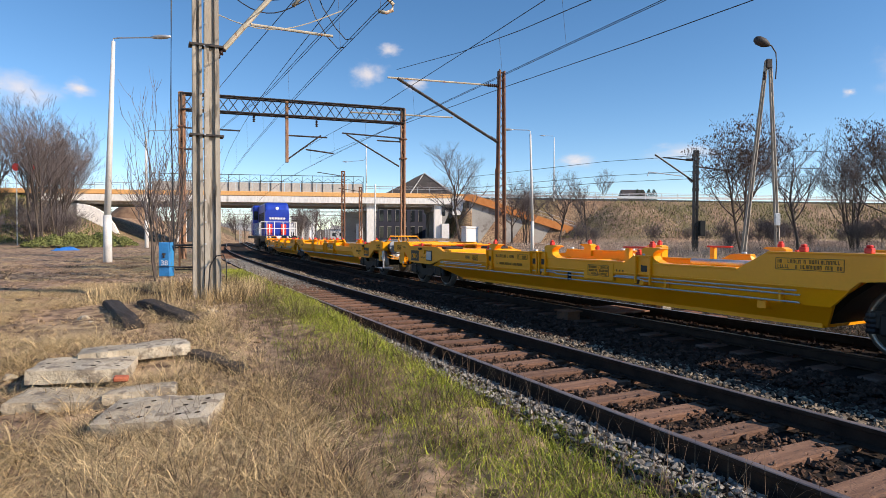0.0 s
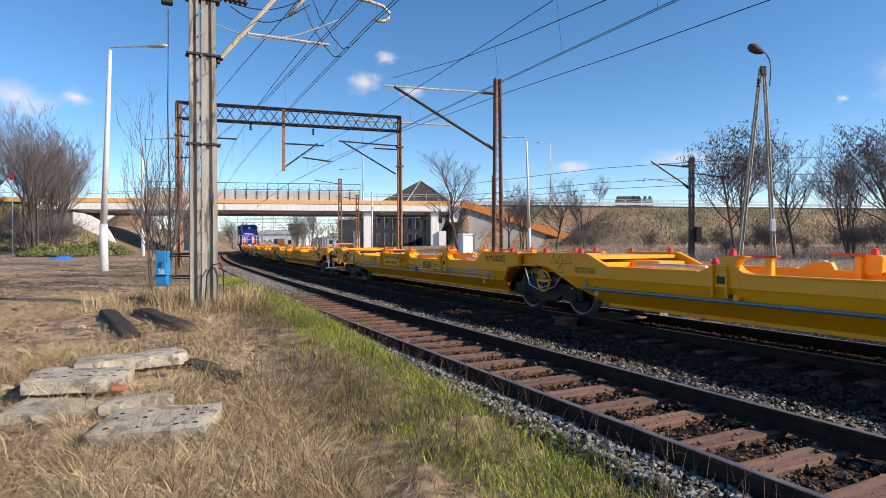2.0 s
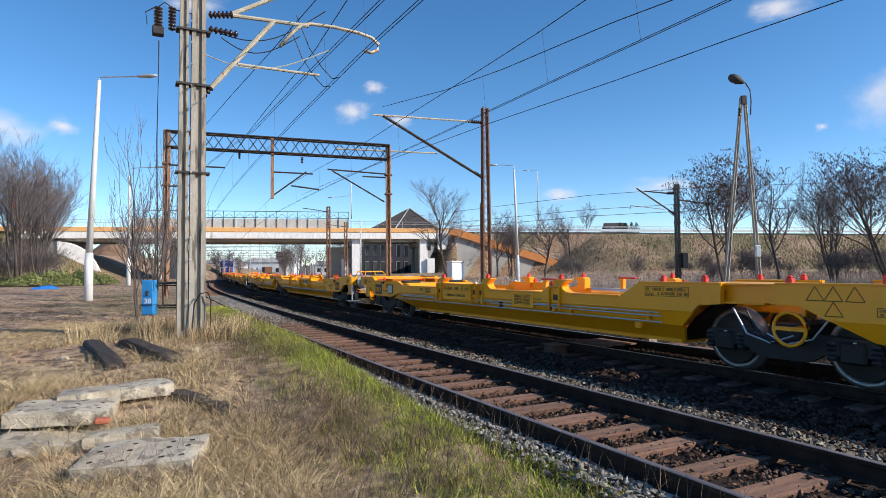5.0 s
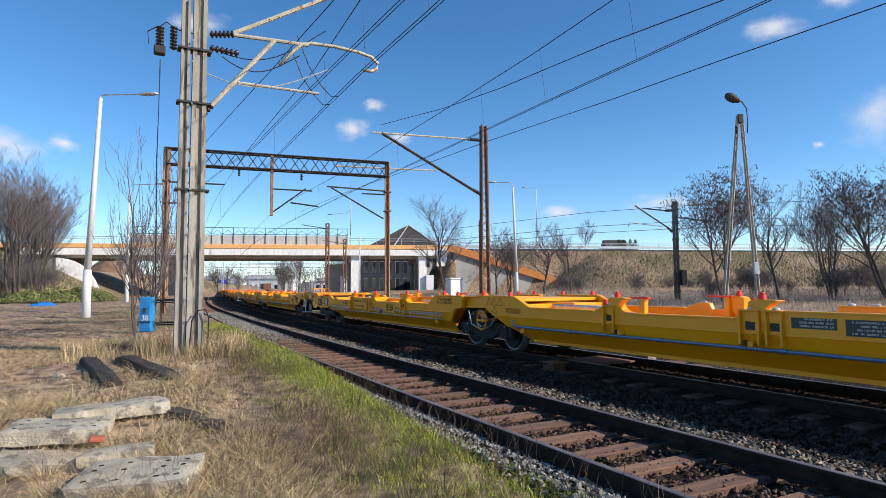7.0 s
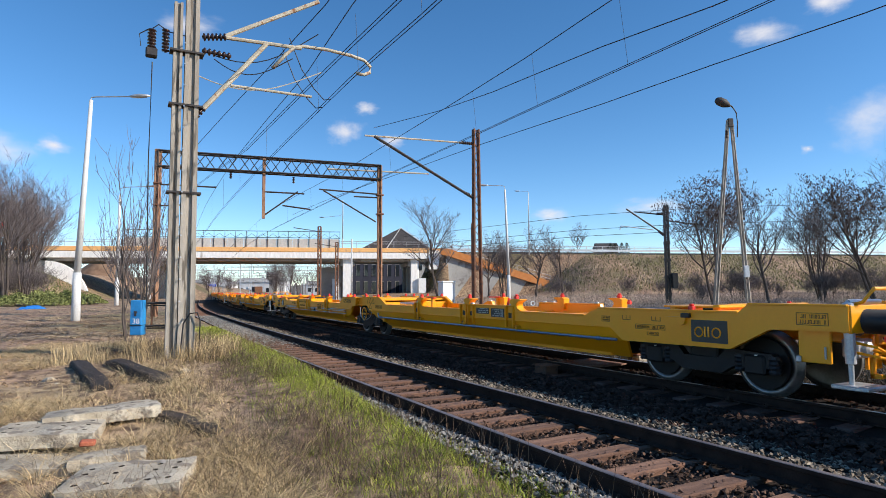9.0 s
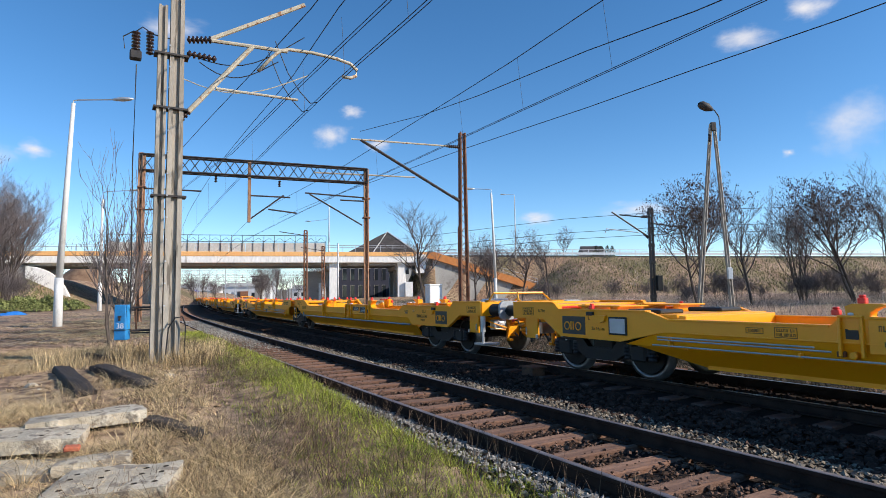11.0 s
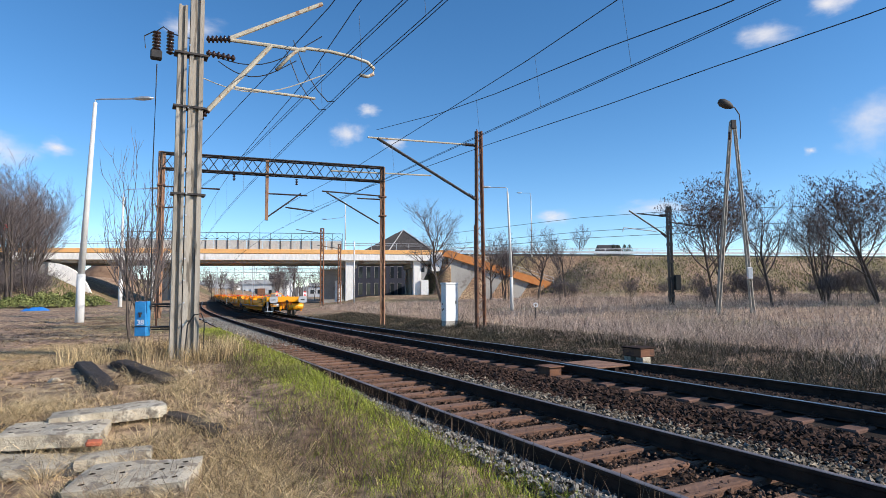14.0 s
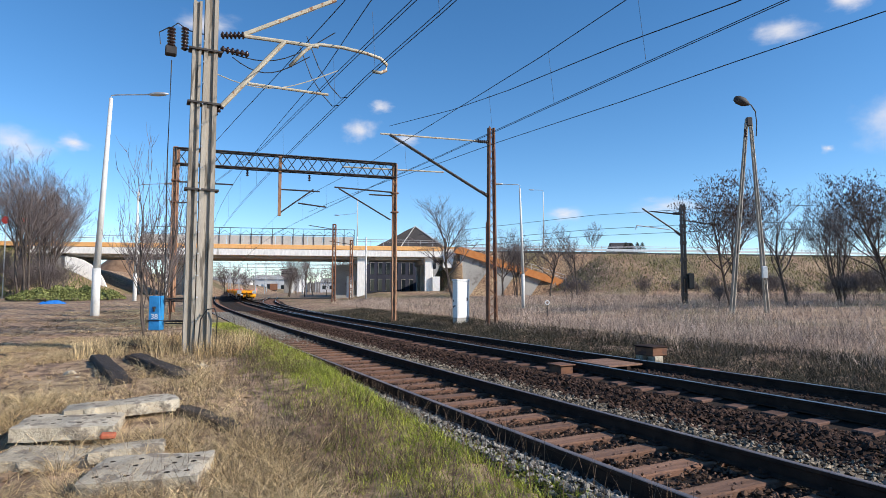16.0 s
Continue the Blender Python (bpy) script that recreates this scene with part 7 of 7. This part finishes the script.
def slab(name, size, m, holes, material, label, group="concrete slabs", broken=False):
    """A worn slab with rows of holes: cells left open where a hole goes down into it, its shade painted dark."""
    lx, ly, h = size
    nx, ny = max(int(lx / 0.078), 6), max(int(ly / 0.075), 4)
    V, F, deep = [], [], []

    def rough(x, y, z):
        n = noise.noise((x * 3.1 + m.translation.x, y * 3.1, z * 2)) * 0.018 + noise.noise((x * 11, y * 11, z * 8)) * 0.008
        ex = 0.0
        edge = min(x + lx / 2, lx / 2 - x, y + ly / 2, ly / 2 - y)
        if edge < 0.01:
            ex = noise.noise((x * 6, y * 6 + 3, z * 5)) * (0.05 if broken else 0.018)
        return Vector((x + ex, y + ex * 0.8, z + n - (0.012 if edge < 0.01 and z > h * 0.5 else 0)))
    for j in range(ny + 1):
        for i in range(nx + 1):
            V.append(rough(-lx / 2 + lx * i / nx, -ly / 2 + ly * j / ny, h))
    w = nx + 1
    hole = set()
    for hx, hy in holes:
        hole.add((int((hx + lx / 2) / lx * nx), int((hy + ly / 2) / ly * ny)))
    for j in range(ny):
        for i in range(nx):
            a, b, c, d = j * w + i, j * w + i + 1, (j + 1) * w + i + 1, (j + 1) * w + i
            if (i, j) in hole:
                k = len(V)
                mid = (V[a] + V[b] + V[c] + V[d]) / 4
                ring = [mid + Vector((math.cos(u) * rr, math.sin(u) * rr, 0)) for u, rr in ((math.radians(-157.5 + 45 * e), 0.026 + 0.007 * noise.noise((mid.x * 40, mid.y * 40, e))) for e in range(8))]
                V += ring + [p + Vector((0, 0, -0.12)) for p in ring]
                for e, (p, q) in enumerate(((a, b), (b, c), (c, d), (d, a))):
                    u = k + (2 * e + 1) % 8
                    F += [(p, q, k + (2 * e + 2) % 8, u), (p, u, k + 2 * e)]
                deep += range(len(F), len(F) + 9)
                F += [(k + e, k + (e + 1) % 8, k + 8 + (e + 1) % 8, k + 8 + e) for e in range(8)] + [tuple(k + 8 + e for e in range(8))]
            else:
                F.append((a, b, c, d))
    rim = [j for j in range(nx + 1)] + [j * w + nx for j in range(1, ny + 1)] + [ny * w + i for i in range(nx - 1, -1, -1)] + [j * w for j in range(ny - 1, 0, -1)]
    k = len(V)
    for layer in (0.55, 0.0):
        for q in rim:
            p = V[q]
            V.append(rough(p.x * 1.0, p.y * 1.0, h * layer))
    n = len(rim)
    for i in range(n):
        j = (i + 1) % n
        F.append((rim[i], rim[j], k + j, k + i))
        F.append((k + i, k + j, k + n + j, k + n + i))
    ob = soup(name, V, F, material)
    # hole walls and bottoms get the timber's near-black as painted shade
    ob.data.materials.append(M_TIMBER_AND_HOLES)
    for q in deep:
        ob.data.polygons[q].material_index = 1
    ob.matrix_world = m
    bm = bmesh.new()
    bm.from_mesh(ob.data)
    bmesh.ops.recalc_face_normals(bm, faces=bm.faces)
    bm.to_mesh(ob.data)
    bm.free()
    return tagged(ob, label, "concrete slab", group)


def build_slabs():
    pairs = lambda xs, ys: [(x, y) for x in xs for y in ys]
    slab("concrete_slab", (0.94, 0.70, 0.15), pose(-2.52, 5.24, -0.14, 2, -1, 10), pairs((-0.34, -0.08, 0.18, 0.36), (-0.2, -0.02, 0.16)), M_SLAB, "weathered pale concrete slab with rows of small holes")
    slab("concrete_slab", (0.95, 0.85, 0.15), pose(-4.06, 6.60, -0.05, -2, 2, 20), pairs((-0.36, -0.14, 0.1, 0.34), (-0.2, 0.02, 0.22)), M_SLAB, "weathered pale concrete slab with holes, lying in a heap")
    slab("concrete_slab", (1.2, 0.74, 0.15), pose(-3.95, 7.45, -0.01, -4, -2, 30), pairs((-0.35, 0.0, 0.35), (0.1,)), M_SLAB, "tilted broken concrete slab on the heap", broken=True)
    slab("concrete_slab", (1.3, 0.55, 0.13), pose(-3.62, 5.98, -0.205, 1, 3, 16), [], M_SLAB, "half-buried broken concrete slab", broken=True)
    slab("concrete_slab", (0.62, 0.38, 0.12), pose(-3.12, 6.02, -0.14, -5, -2, 24), [], M_SLAB, "small broken concrete slab fragment", broken=True)
    bm = bmesh.new()
    box(bm, -0.07, 0.07, -0.05, 0.05, 0, 0.05, 0.012)
    o = obj("brick_shard", bm, M_BRICK)
    o.matrix_world = pose(-3.42, 6.18, 0.0, 5, 3, 20)
    tagged(o, "broken red brick lying on a slab", "brick")
    for k, (x, y, z, ln, w, a) in enumerate(((-5.62, 10.1, 0.10, 2.6, 0.27, 127), (-4.98, 10.4, 0.10, 2.5, 0.28, 134), (-2.92, 7.32, -0.02, 1.25, 0.26, 145), (-6.6, 12.9, 0.16, 1.2, 0.24, 150))):
        bm = bmesh.new()
        g = box(bm, -ln / 2, ln / 2, -w / 2, w / 2, 0, 0.16, 0.015)
        bmesh.ops.subdivide_edges(bm, edges=bm.edges, cuts=5, use_grid_fill=True)
        for v in bm.verts:
            p = v.co.copy() + Vector((k * 3.0, 0, 0))
            end = max(0.0, abs(v.co.x) / (ln / 2) - 0.8) * 5
            v.co += Vector((noise.noise(p * 9) * 0.09 * end, noise.noise(p * 5) * 0.03 + noise.noise(p * 16) * 0.012, noise.noise(p * 4) * 0.035 + noise.noise(p * 14) * 0.015 - 0.03 * end))
        o = obj("timber_baulk", bm, M_TIMBER_AND_HOLES)
        o.matrix_world = pose(x, y, gz(x, y) - (0.08 if k == 2 else 0.03), 2, -3, a)
        tagged(o, "old black tarred timber baulk on the earth", "timber", "old timbers")
    rnd = random.Random(9)
    for i in range(26):
        x, y = rnd.uniform(-9, -2.2), rnd.uniform(5.2, 17)
        if lateral(np.array(x), np.array(y)) > -7.2:
            continue
        r = rnd.uniform(0.03, 0.11)
        bm = bmesh.new()
        bmesh.ops.create_icosphere(bm, subdivisions=2, radius=r)
        for v in bm.verts:
            v.co = v.co * (1 + noise.noise(v.co * 14 + Vector((i, 0, 0))) * 0.5)
            v.co.z *= 0.6
        o = obj("clod", bm, M_TIMBER_AND_HOLES if i % 3 else M_SLAB)
        o.matrix_world = pose(x, y, gz(x, y) + r * 0.2, 0, 0, rnd.uniform(0, 360))
        tagged(o, "dark lump of earth and rubble beside the path" if i % 3 else "pale lump of broken concrete beside the path", "rubble", "rubble lumps")


build_slabs()


def build_tarp():
    V, F = [], []
    for j in range(9):
        for i in range(13):
            x, y = -1.4 + 2.8 * i / 12, -0.6 + 1.2 * j / 8
            e = max(abs(x) / 1.4, abs(y) / 0.6)
            V.append((x * (1 + 0.1 * noise.noise((x * 3, y * 3, 0))), y, max(0.0, 0.35 * (1 - e * e) + 0.18 * noise.noise((x * 2.5, y * 3, 4))) + 0.02))
    F = [(j * 13 + i, j * 13 + i + 1, (j + 1) * 13 + i + 1, (j + 1) * 13 + i) for j in range(8) for i in range(12)]
    o = soup("tarpaulin", V, F, M_TARP, True)
    x, y = -26.5, 40.5
    o.matrix_world = pose(x, y, gz(x, y) - 0.05, 0, 0, 15) @ Matrix.Diagonal((0.6, 0.6, 0.8, 1))
    tagged(o, "crumpled blue tarpaulin heap on the ground", "tarpaulin")


build_tarp()


def build_pipe_sign():
    t = empty("marker_disc")
    tagged(t, "small white ring marker standing in the field", "marker")
    bm = bmesh.new()
    tube(bm, [(5.95, 34.0, -0.2), (5.95, 34.0, 0.75)], 0.03, 6)
    part("stake", bm, M_DARKSTEEL, t)
    bm = bmesh.new()
    pts = [(5.95 + 0.11 * math.cos(a), 33.96, 0.78 + 0.11 * math.sin(a)) for a in [math.tau * k / 14 for k in range(15)]]
    tube(bm, pts, 0.035, 6)
    part("ring", bm, M_WHITE, t)
    s = empty("red_sign")
    tagged(s, "red sign on a thin post among bare trees", "sign")
    bm = bmesh.new()
    tube(bm, [(-40.2, 57, 2.0), (-40.2, 57, 8.2)], 0.04, 6)
    part("post", bm, M_GALV, s)
    bm = bmesh.new()
    box(bm, -40.6, -39.8, 56.9, 56.94, 7.6, 8.3, 0.01)
    part("panel", bm, M_RED, s)


build_pipe_sign()


# ---- buildings and the yard beyond the bridge ----
def build_buildings():
    h = empty("hip_roof_house")
    tagged(h, "house with a dark hipped roof behind the bridge", "house")
    m = pose(-7.0, 128, 0, 0, 0, 12)
    bm = bmesh.new()
    box(bm, -7.6, 7.2, 0, 12, -0.4, 10.2, 0, m)
    part("wall", bm, M_BRIDGE_GREY, h)
    bm = bmesh.new()
    a = [bm.verts.new(m @ Vector(p)) for p in ((-8.4, -0.8, 10.2), (8.0, -0.8, 10.2), (8.0, 12.8, 10.2), (-8.4, 12.8, 10.2), (1.0, 0.6, 15.2), (0.5, 9, 15.2))]
    for f in ((0, 1, 4), (1, 2, 5, 4), (2, 3, 5), (3, 0, 4, 5), (3, 2, 1, 0)):
        bm.faces.new([a[i] for i in f])
    roof = part("roof", bm, M_ROOF, h)
    bm = bmesh.new()
    tube(bm, [m @ Vector((-2.5, -0.85, 10.3)), m @ Vector((1.0, 0.55, 15.25)), m @ Vector((8.0, -0.85, 10.3))], 0.14, 5)
    part("ridge_tiles", bm, M_FARGREY, roof)
    for i in range(5):
        bm = bmesh.new()
        box(bm, -5.6 + i * 2.5, -4.4 + i * 2.5, -0.06, 0.02, 6.0, 8.0, 0, m)
        part("window", bm, M_GLASS, h)
    d = empty("dark_block")
    tagged(d, "dark blue building with rows of windows behind the bridge", "building")
    m = pose(-10.5, 114, 0, 0, 0, 12)
    bm = bmesh.new()
    box(bm, -5.5, 5.5, 0, 10, -0.4, 7.6, 0, m)
    part("wall", bm, M_DARKWALL, d)
    for r in range(2):
        for i in range(7):
            bm = bmesh.new()
            x = -4.9 + i * 1.5
            box(bm, x, x + 0.7, -0.05, 0.02, 1.2 + r * 3.2, 3.4 + r * 3.2, 0, m)
            w = part("window", bm, M_GLASS, d)
            bm = bmesh.new()
            box(bm, x - 0.06, x, -0.07, 0.02, 1.2 + r * 3.2, 3.4 + r * 3.2, 0, m)
            box(bm, x - 0.06, x + 0.76, -0.07, 0.02, 3.4 + r * 3.2, 3.46 + r * 3.2, 0, m)
            part("window_frame", bm, M_BRIDGE_GREY, w)
    # water tower-like signal tower and low white sheds in the yard
    t = empty("signal_tower")
    tagged(t, "small brick signal tower in the yard beyond the bridge", "tower")
    bm = bmesh.new()
    box(bm, -61.5, -58.5, 230, 233, -0.4, 6.5, 0.05)
    part("shaft", bm, M_BRIDGE_GREY, t)
    bm = bmesh.new()
    box(bm, -62.4, -57.6, 229, 234, 6.5, 9.0, 0.05)
    top = part("cabin", bm, M_BRIDGE_GREY, t)
    bm = bmesh.new()
    box(bm, -62.1, -57.9, 228.95, 229.0, 7.2, 8.4)
    part("window", bm, M_GLASS, top)
    bm = bmesh.new()
    box(bm, -62.8, -57.2, 228.6, 234.4, 9.0, 9.4, 0.05)
    part("roof", bm, M_ROOF, t)
    for x, y, w, hh in ((-92, 290, 22, 6.5), (-120, 320, 14, 5.0), (-66, 320, 12, 5.5), (-150, 340, 30, 4.5)):
        s = empty("shed")
        tagged(s, "far low white shed in the railway yard", "shed", "yard sheds")
        bm = bmesh.new()
        box(bm, x, x + w, y, y + 12, -0.4, hh, 0.05)
        part("wall", bm, M_FARGREY, s)
        bm = bmesh.new()
        prism(bm, [(y - 0.6, hh), (y + 6, hh + 2.0), (y + 12.6, hh)], x - 0.4, x + w + 0.4)
        part("roof", bm, M_BRIDGE_GREY, s)
        for i in range(int(w / 4)):
            bm = bmesh.new()
            box(bm, x + 1 + i * 4, x + 3 + i * 4, y - 0.06, y, 1.5, 3.5)
            part("window", bm, M_GLASS, s)
    # a house far behind the raised road
    f = empty("far_house")
    tagged(f, "far house behind the raised road", "house")
    bm = bmesh.new()
    box(bm, 43.5, 48.5, 150, 156, 7, 11.5, 0.05)
    part("wall", bm, M_BRIDGE_GREY, f)
    bm = bmesh.new()
    prism(bm, [(149.5, 11.5), (153, 13.6), (156.5, 11.5)], 43.1, 48.9)
    part("roof", bm, M_ROOF, f)


build_buildings()


def build_yard():
    """Lattice gantries over the yard, one after another along the line."""
    t = empty("yard_gantry")
    tagged(t, "far lattice gantry over the yard tracks", "gantry", "yard gantries")
    bm = bmesh.new()
    lattice(bm, (-26, 0, 8.2), (26, 0, 8.2), (0.5, 0.8), 0.05, 1.3, diag=0.03)
    part("truss", bm, M_GALV, t)
    for x in (-26, -9, 9, 26):
        bm = bmesh.new()
        lattice(bm, (x, 0, -0.5), (x, 0, 8.6), (0.4, 0.4), 0.05, 1.2, up=Vector((0, 1, 0)), diag=0.03)
        part("leg", bm, M_GALV, t)
    for x in (-22, -17, -13, -5, 0, 5, 13, 17, 22):
        bm = bmesh.new()
        tube(bm, [(x, 0, 7.9), (x, 0, 6.0), (x + 1.4, 0, 6.4)], 0.05, 4)
        part("drop_arm", bm, M_DARKSTEEL, t)
    t.matrix_world = track_pose(150, 8)
    for i in range(1, 11):
        copy_thing(t, track_pose(150 + 27 * i, 8 + (i % 3) * 3))
    m = empty("yard_mast")
    tagged(m, "far thin light mast in the railway yard", "mast", "yard masts")
    bm = bmesh.new()
    tube(bm, [(0, 0, -0.5), (0, 0, 12)], 0.14, 6, 0.08)
    part("column", bm, M_GALV, m)
    bm = bmesh.new()
    box(bm, -0.8, 0.8, -0.2, 0.2, 12, 12.3, 0.05)
    part("lamp_head", bm, M_GALV, m)
    m.matrix_world = track_pose(190, -12)
    rnd = random.Random(3)
    for i in range(24):
        copy_thing(m, track_pose(150 + 15 * i, rnd.uniform(-35, 40)))
    # standing wagons far off
    for i in range(7):
        w = empty("parked_wagon", track_pose(230 + 17 * i, -14 if i % 2 else 16))
        tagged(w, "far grey freight wagon parked in the yard", "freight wagon", "parked wagons")
        bm = bmesh.new()
        box(bm, -1.4, 1.4, 0, 14, 1.1, 3.6, 0.08)
        part("body", bm, M_FARGREY if i % 3 else M_RUST, w)
        for y in (2, 12):
            for x in (-0.75, 0.75):
                bm = bmesh.new()
                lathe(bm, (x, y, 0.46), (1, 0, 0), [(-0.06, 0.46), (0.06, 0.46)], 10)
                part("wheel", bm, M_BOGIE, w)


build_yard()


def build_treeline():
    """Far woods along the horizon, many thin uneven uprights with gaps."""
    rnd = random.Random(17)
    V, F = [], []
    for i in range(5200):
        a = rnd.uniform(-0.95, 0.95)
        d = rnd.uniform(430, 620)
        x, y = d * math.sin(a), d * math.cos(a)
        h = (4 + 6 * (0.5 + 0.5 * math.sin(a * 23) * math.sin(a * 7 + 1)) + rnd.uniform(0, 3)) * 1.0
        w = rnd.uniform(0.5, 1.6)
        k = len(V)
        c, s = math.cos(a), -math.sin(a)
        V += [(x - w * c, y - w * s, -0.6), (x + w * c, y + w * s, -0.6), (x + w * c * 0.8, y + w * s, h * 0.7), (x + rnd.uniform(-1, 1) * w, y, h), (x - w * c * 0.8, y - w * s, h * 0.65)]
        F.append((k, k + 1, k + 2, k + 3, k + 4))
    o = soup("far_woods", V, F, mat("hazy_far_woods", (0.13, 0.12, 0.115), (0.19, 0.175, 0.165), 0.02, 0.95, 0, 0, 0.5, vary=0.3, island=True))
    tagged(o, "hazy bare woods along the far horizon", "woods", kind="stuff")


build_treeline()


# ---- clouds, far off ----
def cloud_material():
    m = bpy.data.materials.new("thin_cloud")
    m.use_nodes = True
    n, l = m.node_tree.nodes, m.node_tree.links
    n.remove(n["Principled BSDF"])
    out = n["Material Output"]
    co = n.new("ShaderNodeTexCoord")
    ob = n.new("ShaderNodeObjectInfo")
    add = n.new("ShaderNodeVectorMath")
    sc = n.new("ShaderNodeVectorMath")
    sc.operation = "SCALE"
    sc.inputs[0].default_value = (37, 53, 11)
    l.new(ob.outputs["Random"], sc.inputs["Scale"])
    l.new(co.outputs["Object"], add.inputs[0])
    l.new(sc.outputs[0], add.inputs[1])
    t = n.new("ShaderNodeTexNoise")
    t.inputs["Scale"].default_value, t.inputs["Detail"].default_value, t.inputs["Roughness"].default_value = 1.6, 7, 0.55
    l.new(add.outputs[0], t.inputs["Vector"])
    ln = n.new("ShaderNodeVectorMath")
    ln.operation = "LENGTH"
    l.new(co.outputs["Object"], ln.inputs[0])
    fall = n.new("ShaderNodeMapRange")
    fall.inputs[1].default_value, fall.inputs[2].default_value, fall.inputs[3].default_value, fall.inputs[4].default_value = 0.05, 1.0, 0.62, -0.25
    l.new(ln.outputs["Value"], fall.inputs[0])
    mu = n.new("ShaderNodeMath")
    mu.operation = "ADD"
    l.new(t.outputs["Fac"], mu.inputs[0])
    l.new(fall.outputs[0], mu.inputs[1])
    al = n.new("ShaderNodeMapRange")
    al.interpolation_type = "SMOOTHSTEP"
    al.inputs[1].default_value, al.inputs[2].default_value = 0.60, 1.38
    l.new(mu.outputs[0], al.inputs[0])
    em, tr, mx = n.new("ShaderNodeEmission"), n.new("ShaderNodeBsdfTransparent"), n.new("ShaderNodeMixShader")
    em.inputs[0].default_value, em.inputs[1].default_value = (0.88, 0.87, 0.91, 1), 0.78
    l.new(al.outputs[0], mx.inputs[0])
    l.new(tr.outputs[0], mx.inputs[1])
    l.new(em.outputs[0], mx.inputs[2])
    l.new(mx.outputs[0], out.inputs[0])
    return m


def build_clouds():
    cm = cloud_material()
    eye = Vector((0, 0, 1.5))
    # bearing and height in degrees, half width and half height in degrees
    for az, el, w, h in ((-8.0, 15.0, 2.9, 2.4), (-6.2, 17.2, 2.2, 1.2), (-36.5, 11.3, 5.0, 3.2), (-32.3, 11.9, 2.4, 1.4), (21.0, 7.6, 5.0, 1.8), (11.5, 7.0, 3.6, 1.4), (37.5, 13.0, 5.5, 4.2), (30.4, 21.0, 4.0, 2.2), (35.2, 22.5, 3.4, 2.0), (33.4, 11.4, 1.0, 0.7), (-22.0, 23.0, 5.0, 2.2), (-3.5, 14.3, 2.6, 1.2)):
        d = Vector((math.sin(radians(az)) * math.cos(radians(el)), math.cos(radians(az)) * math.cos(radians(el)), math.sin(radians(el))))
        p = eye + d * 1800
        V = [(-1, -1, 0), (1, -1, 0), (1, 1, 0), (-1, 1, 0)]
        o = soup("cloud", V, [(0, 1, 2, 3)], cm)
        o.matrix_world = look(p, eye) @ Matrix.Diagonal((1800 * math.tan(radians(w)), 1800 * math.tan(radians(h)), 1, 1))
        tagged(o, "small white fair-weather cloud in the blue sky", "cloud", "clouds", "structure")


build_clouds()


def build_heap():
    """A heap of brown earth seen under the bridge, and a red round sign among the trees."""
    V, F = [], []
    for j in range(13):
        for i in range(25):
            a, r = math.tau * i / 24, j / 12
            n = noise.noise((math.cos(a) * 2 * r, math.sin(a) * 2 * r, 3.0))
            x, y = -61.5 + math.cos(a) * r * 6.5, 113 + math.sin(a) * r * 5
            V.append((x, y, gz(x, y) - 0.2 + max(0, 1 - r ** 1.6) * (4.2 + 1.2 * n)))
    for j in range(12):
        for i in range(24):
            F.append((j * 25 + i, j * 25 + i + 1, (j + 1) * 25 + i + 1, (j + 1) * 25 + i))
    tagged(soup("earth_mound", V, F, M_HEAP, True), "mound of bare brown earth beyond the bridge", "mound")
    t = empty("signal_sign", Matrix.Translation((-40.7, 55, gz(-40.7, 55))))
    tagged(t, "red round sign on a slim post among bare trees", "sign")
    bm = bmesh.new()
    tube(bm, [(0, 0, -0.3), (0, 0, 7.6)], 0.05, 8)
    part("post", bm, M_GALV, t)
    bm = bmesh.new()
    lathe(bm, (0, -0.06, 7.3), (0, -1, 0), [(0, 0.01), (0, 0.34), (0.03, 0.35), (0.045, 0.30), (0.045, 0.01)], 20)
    part("disc", bm, M_RED, t)


build_heap()


motions()
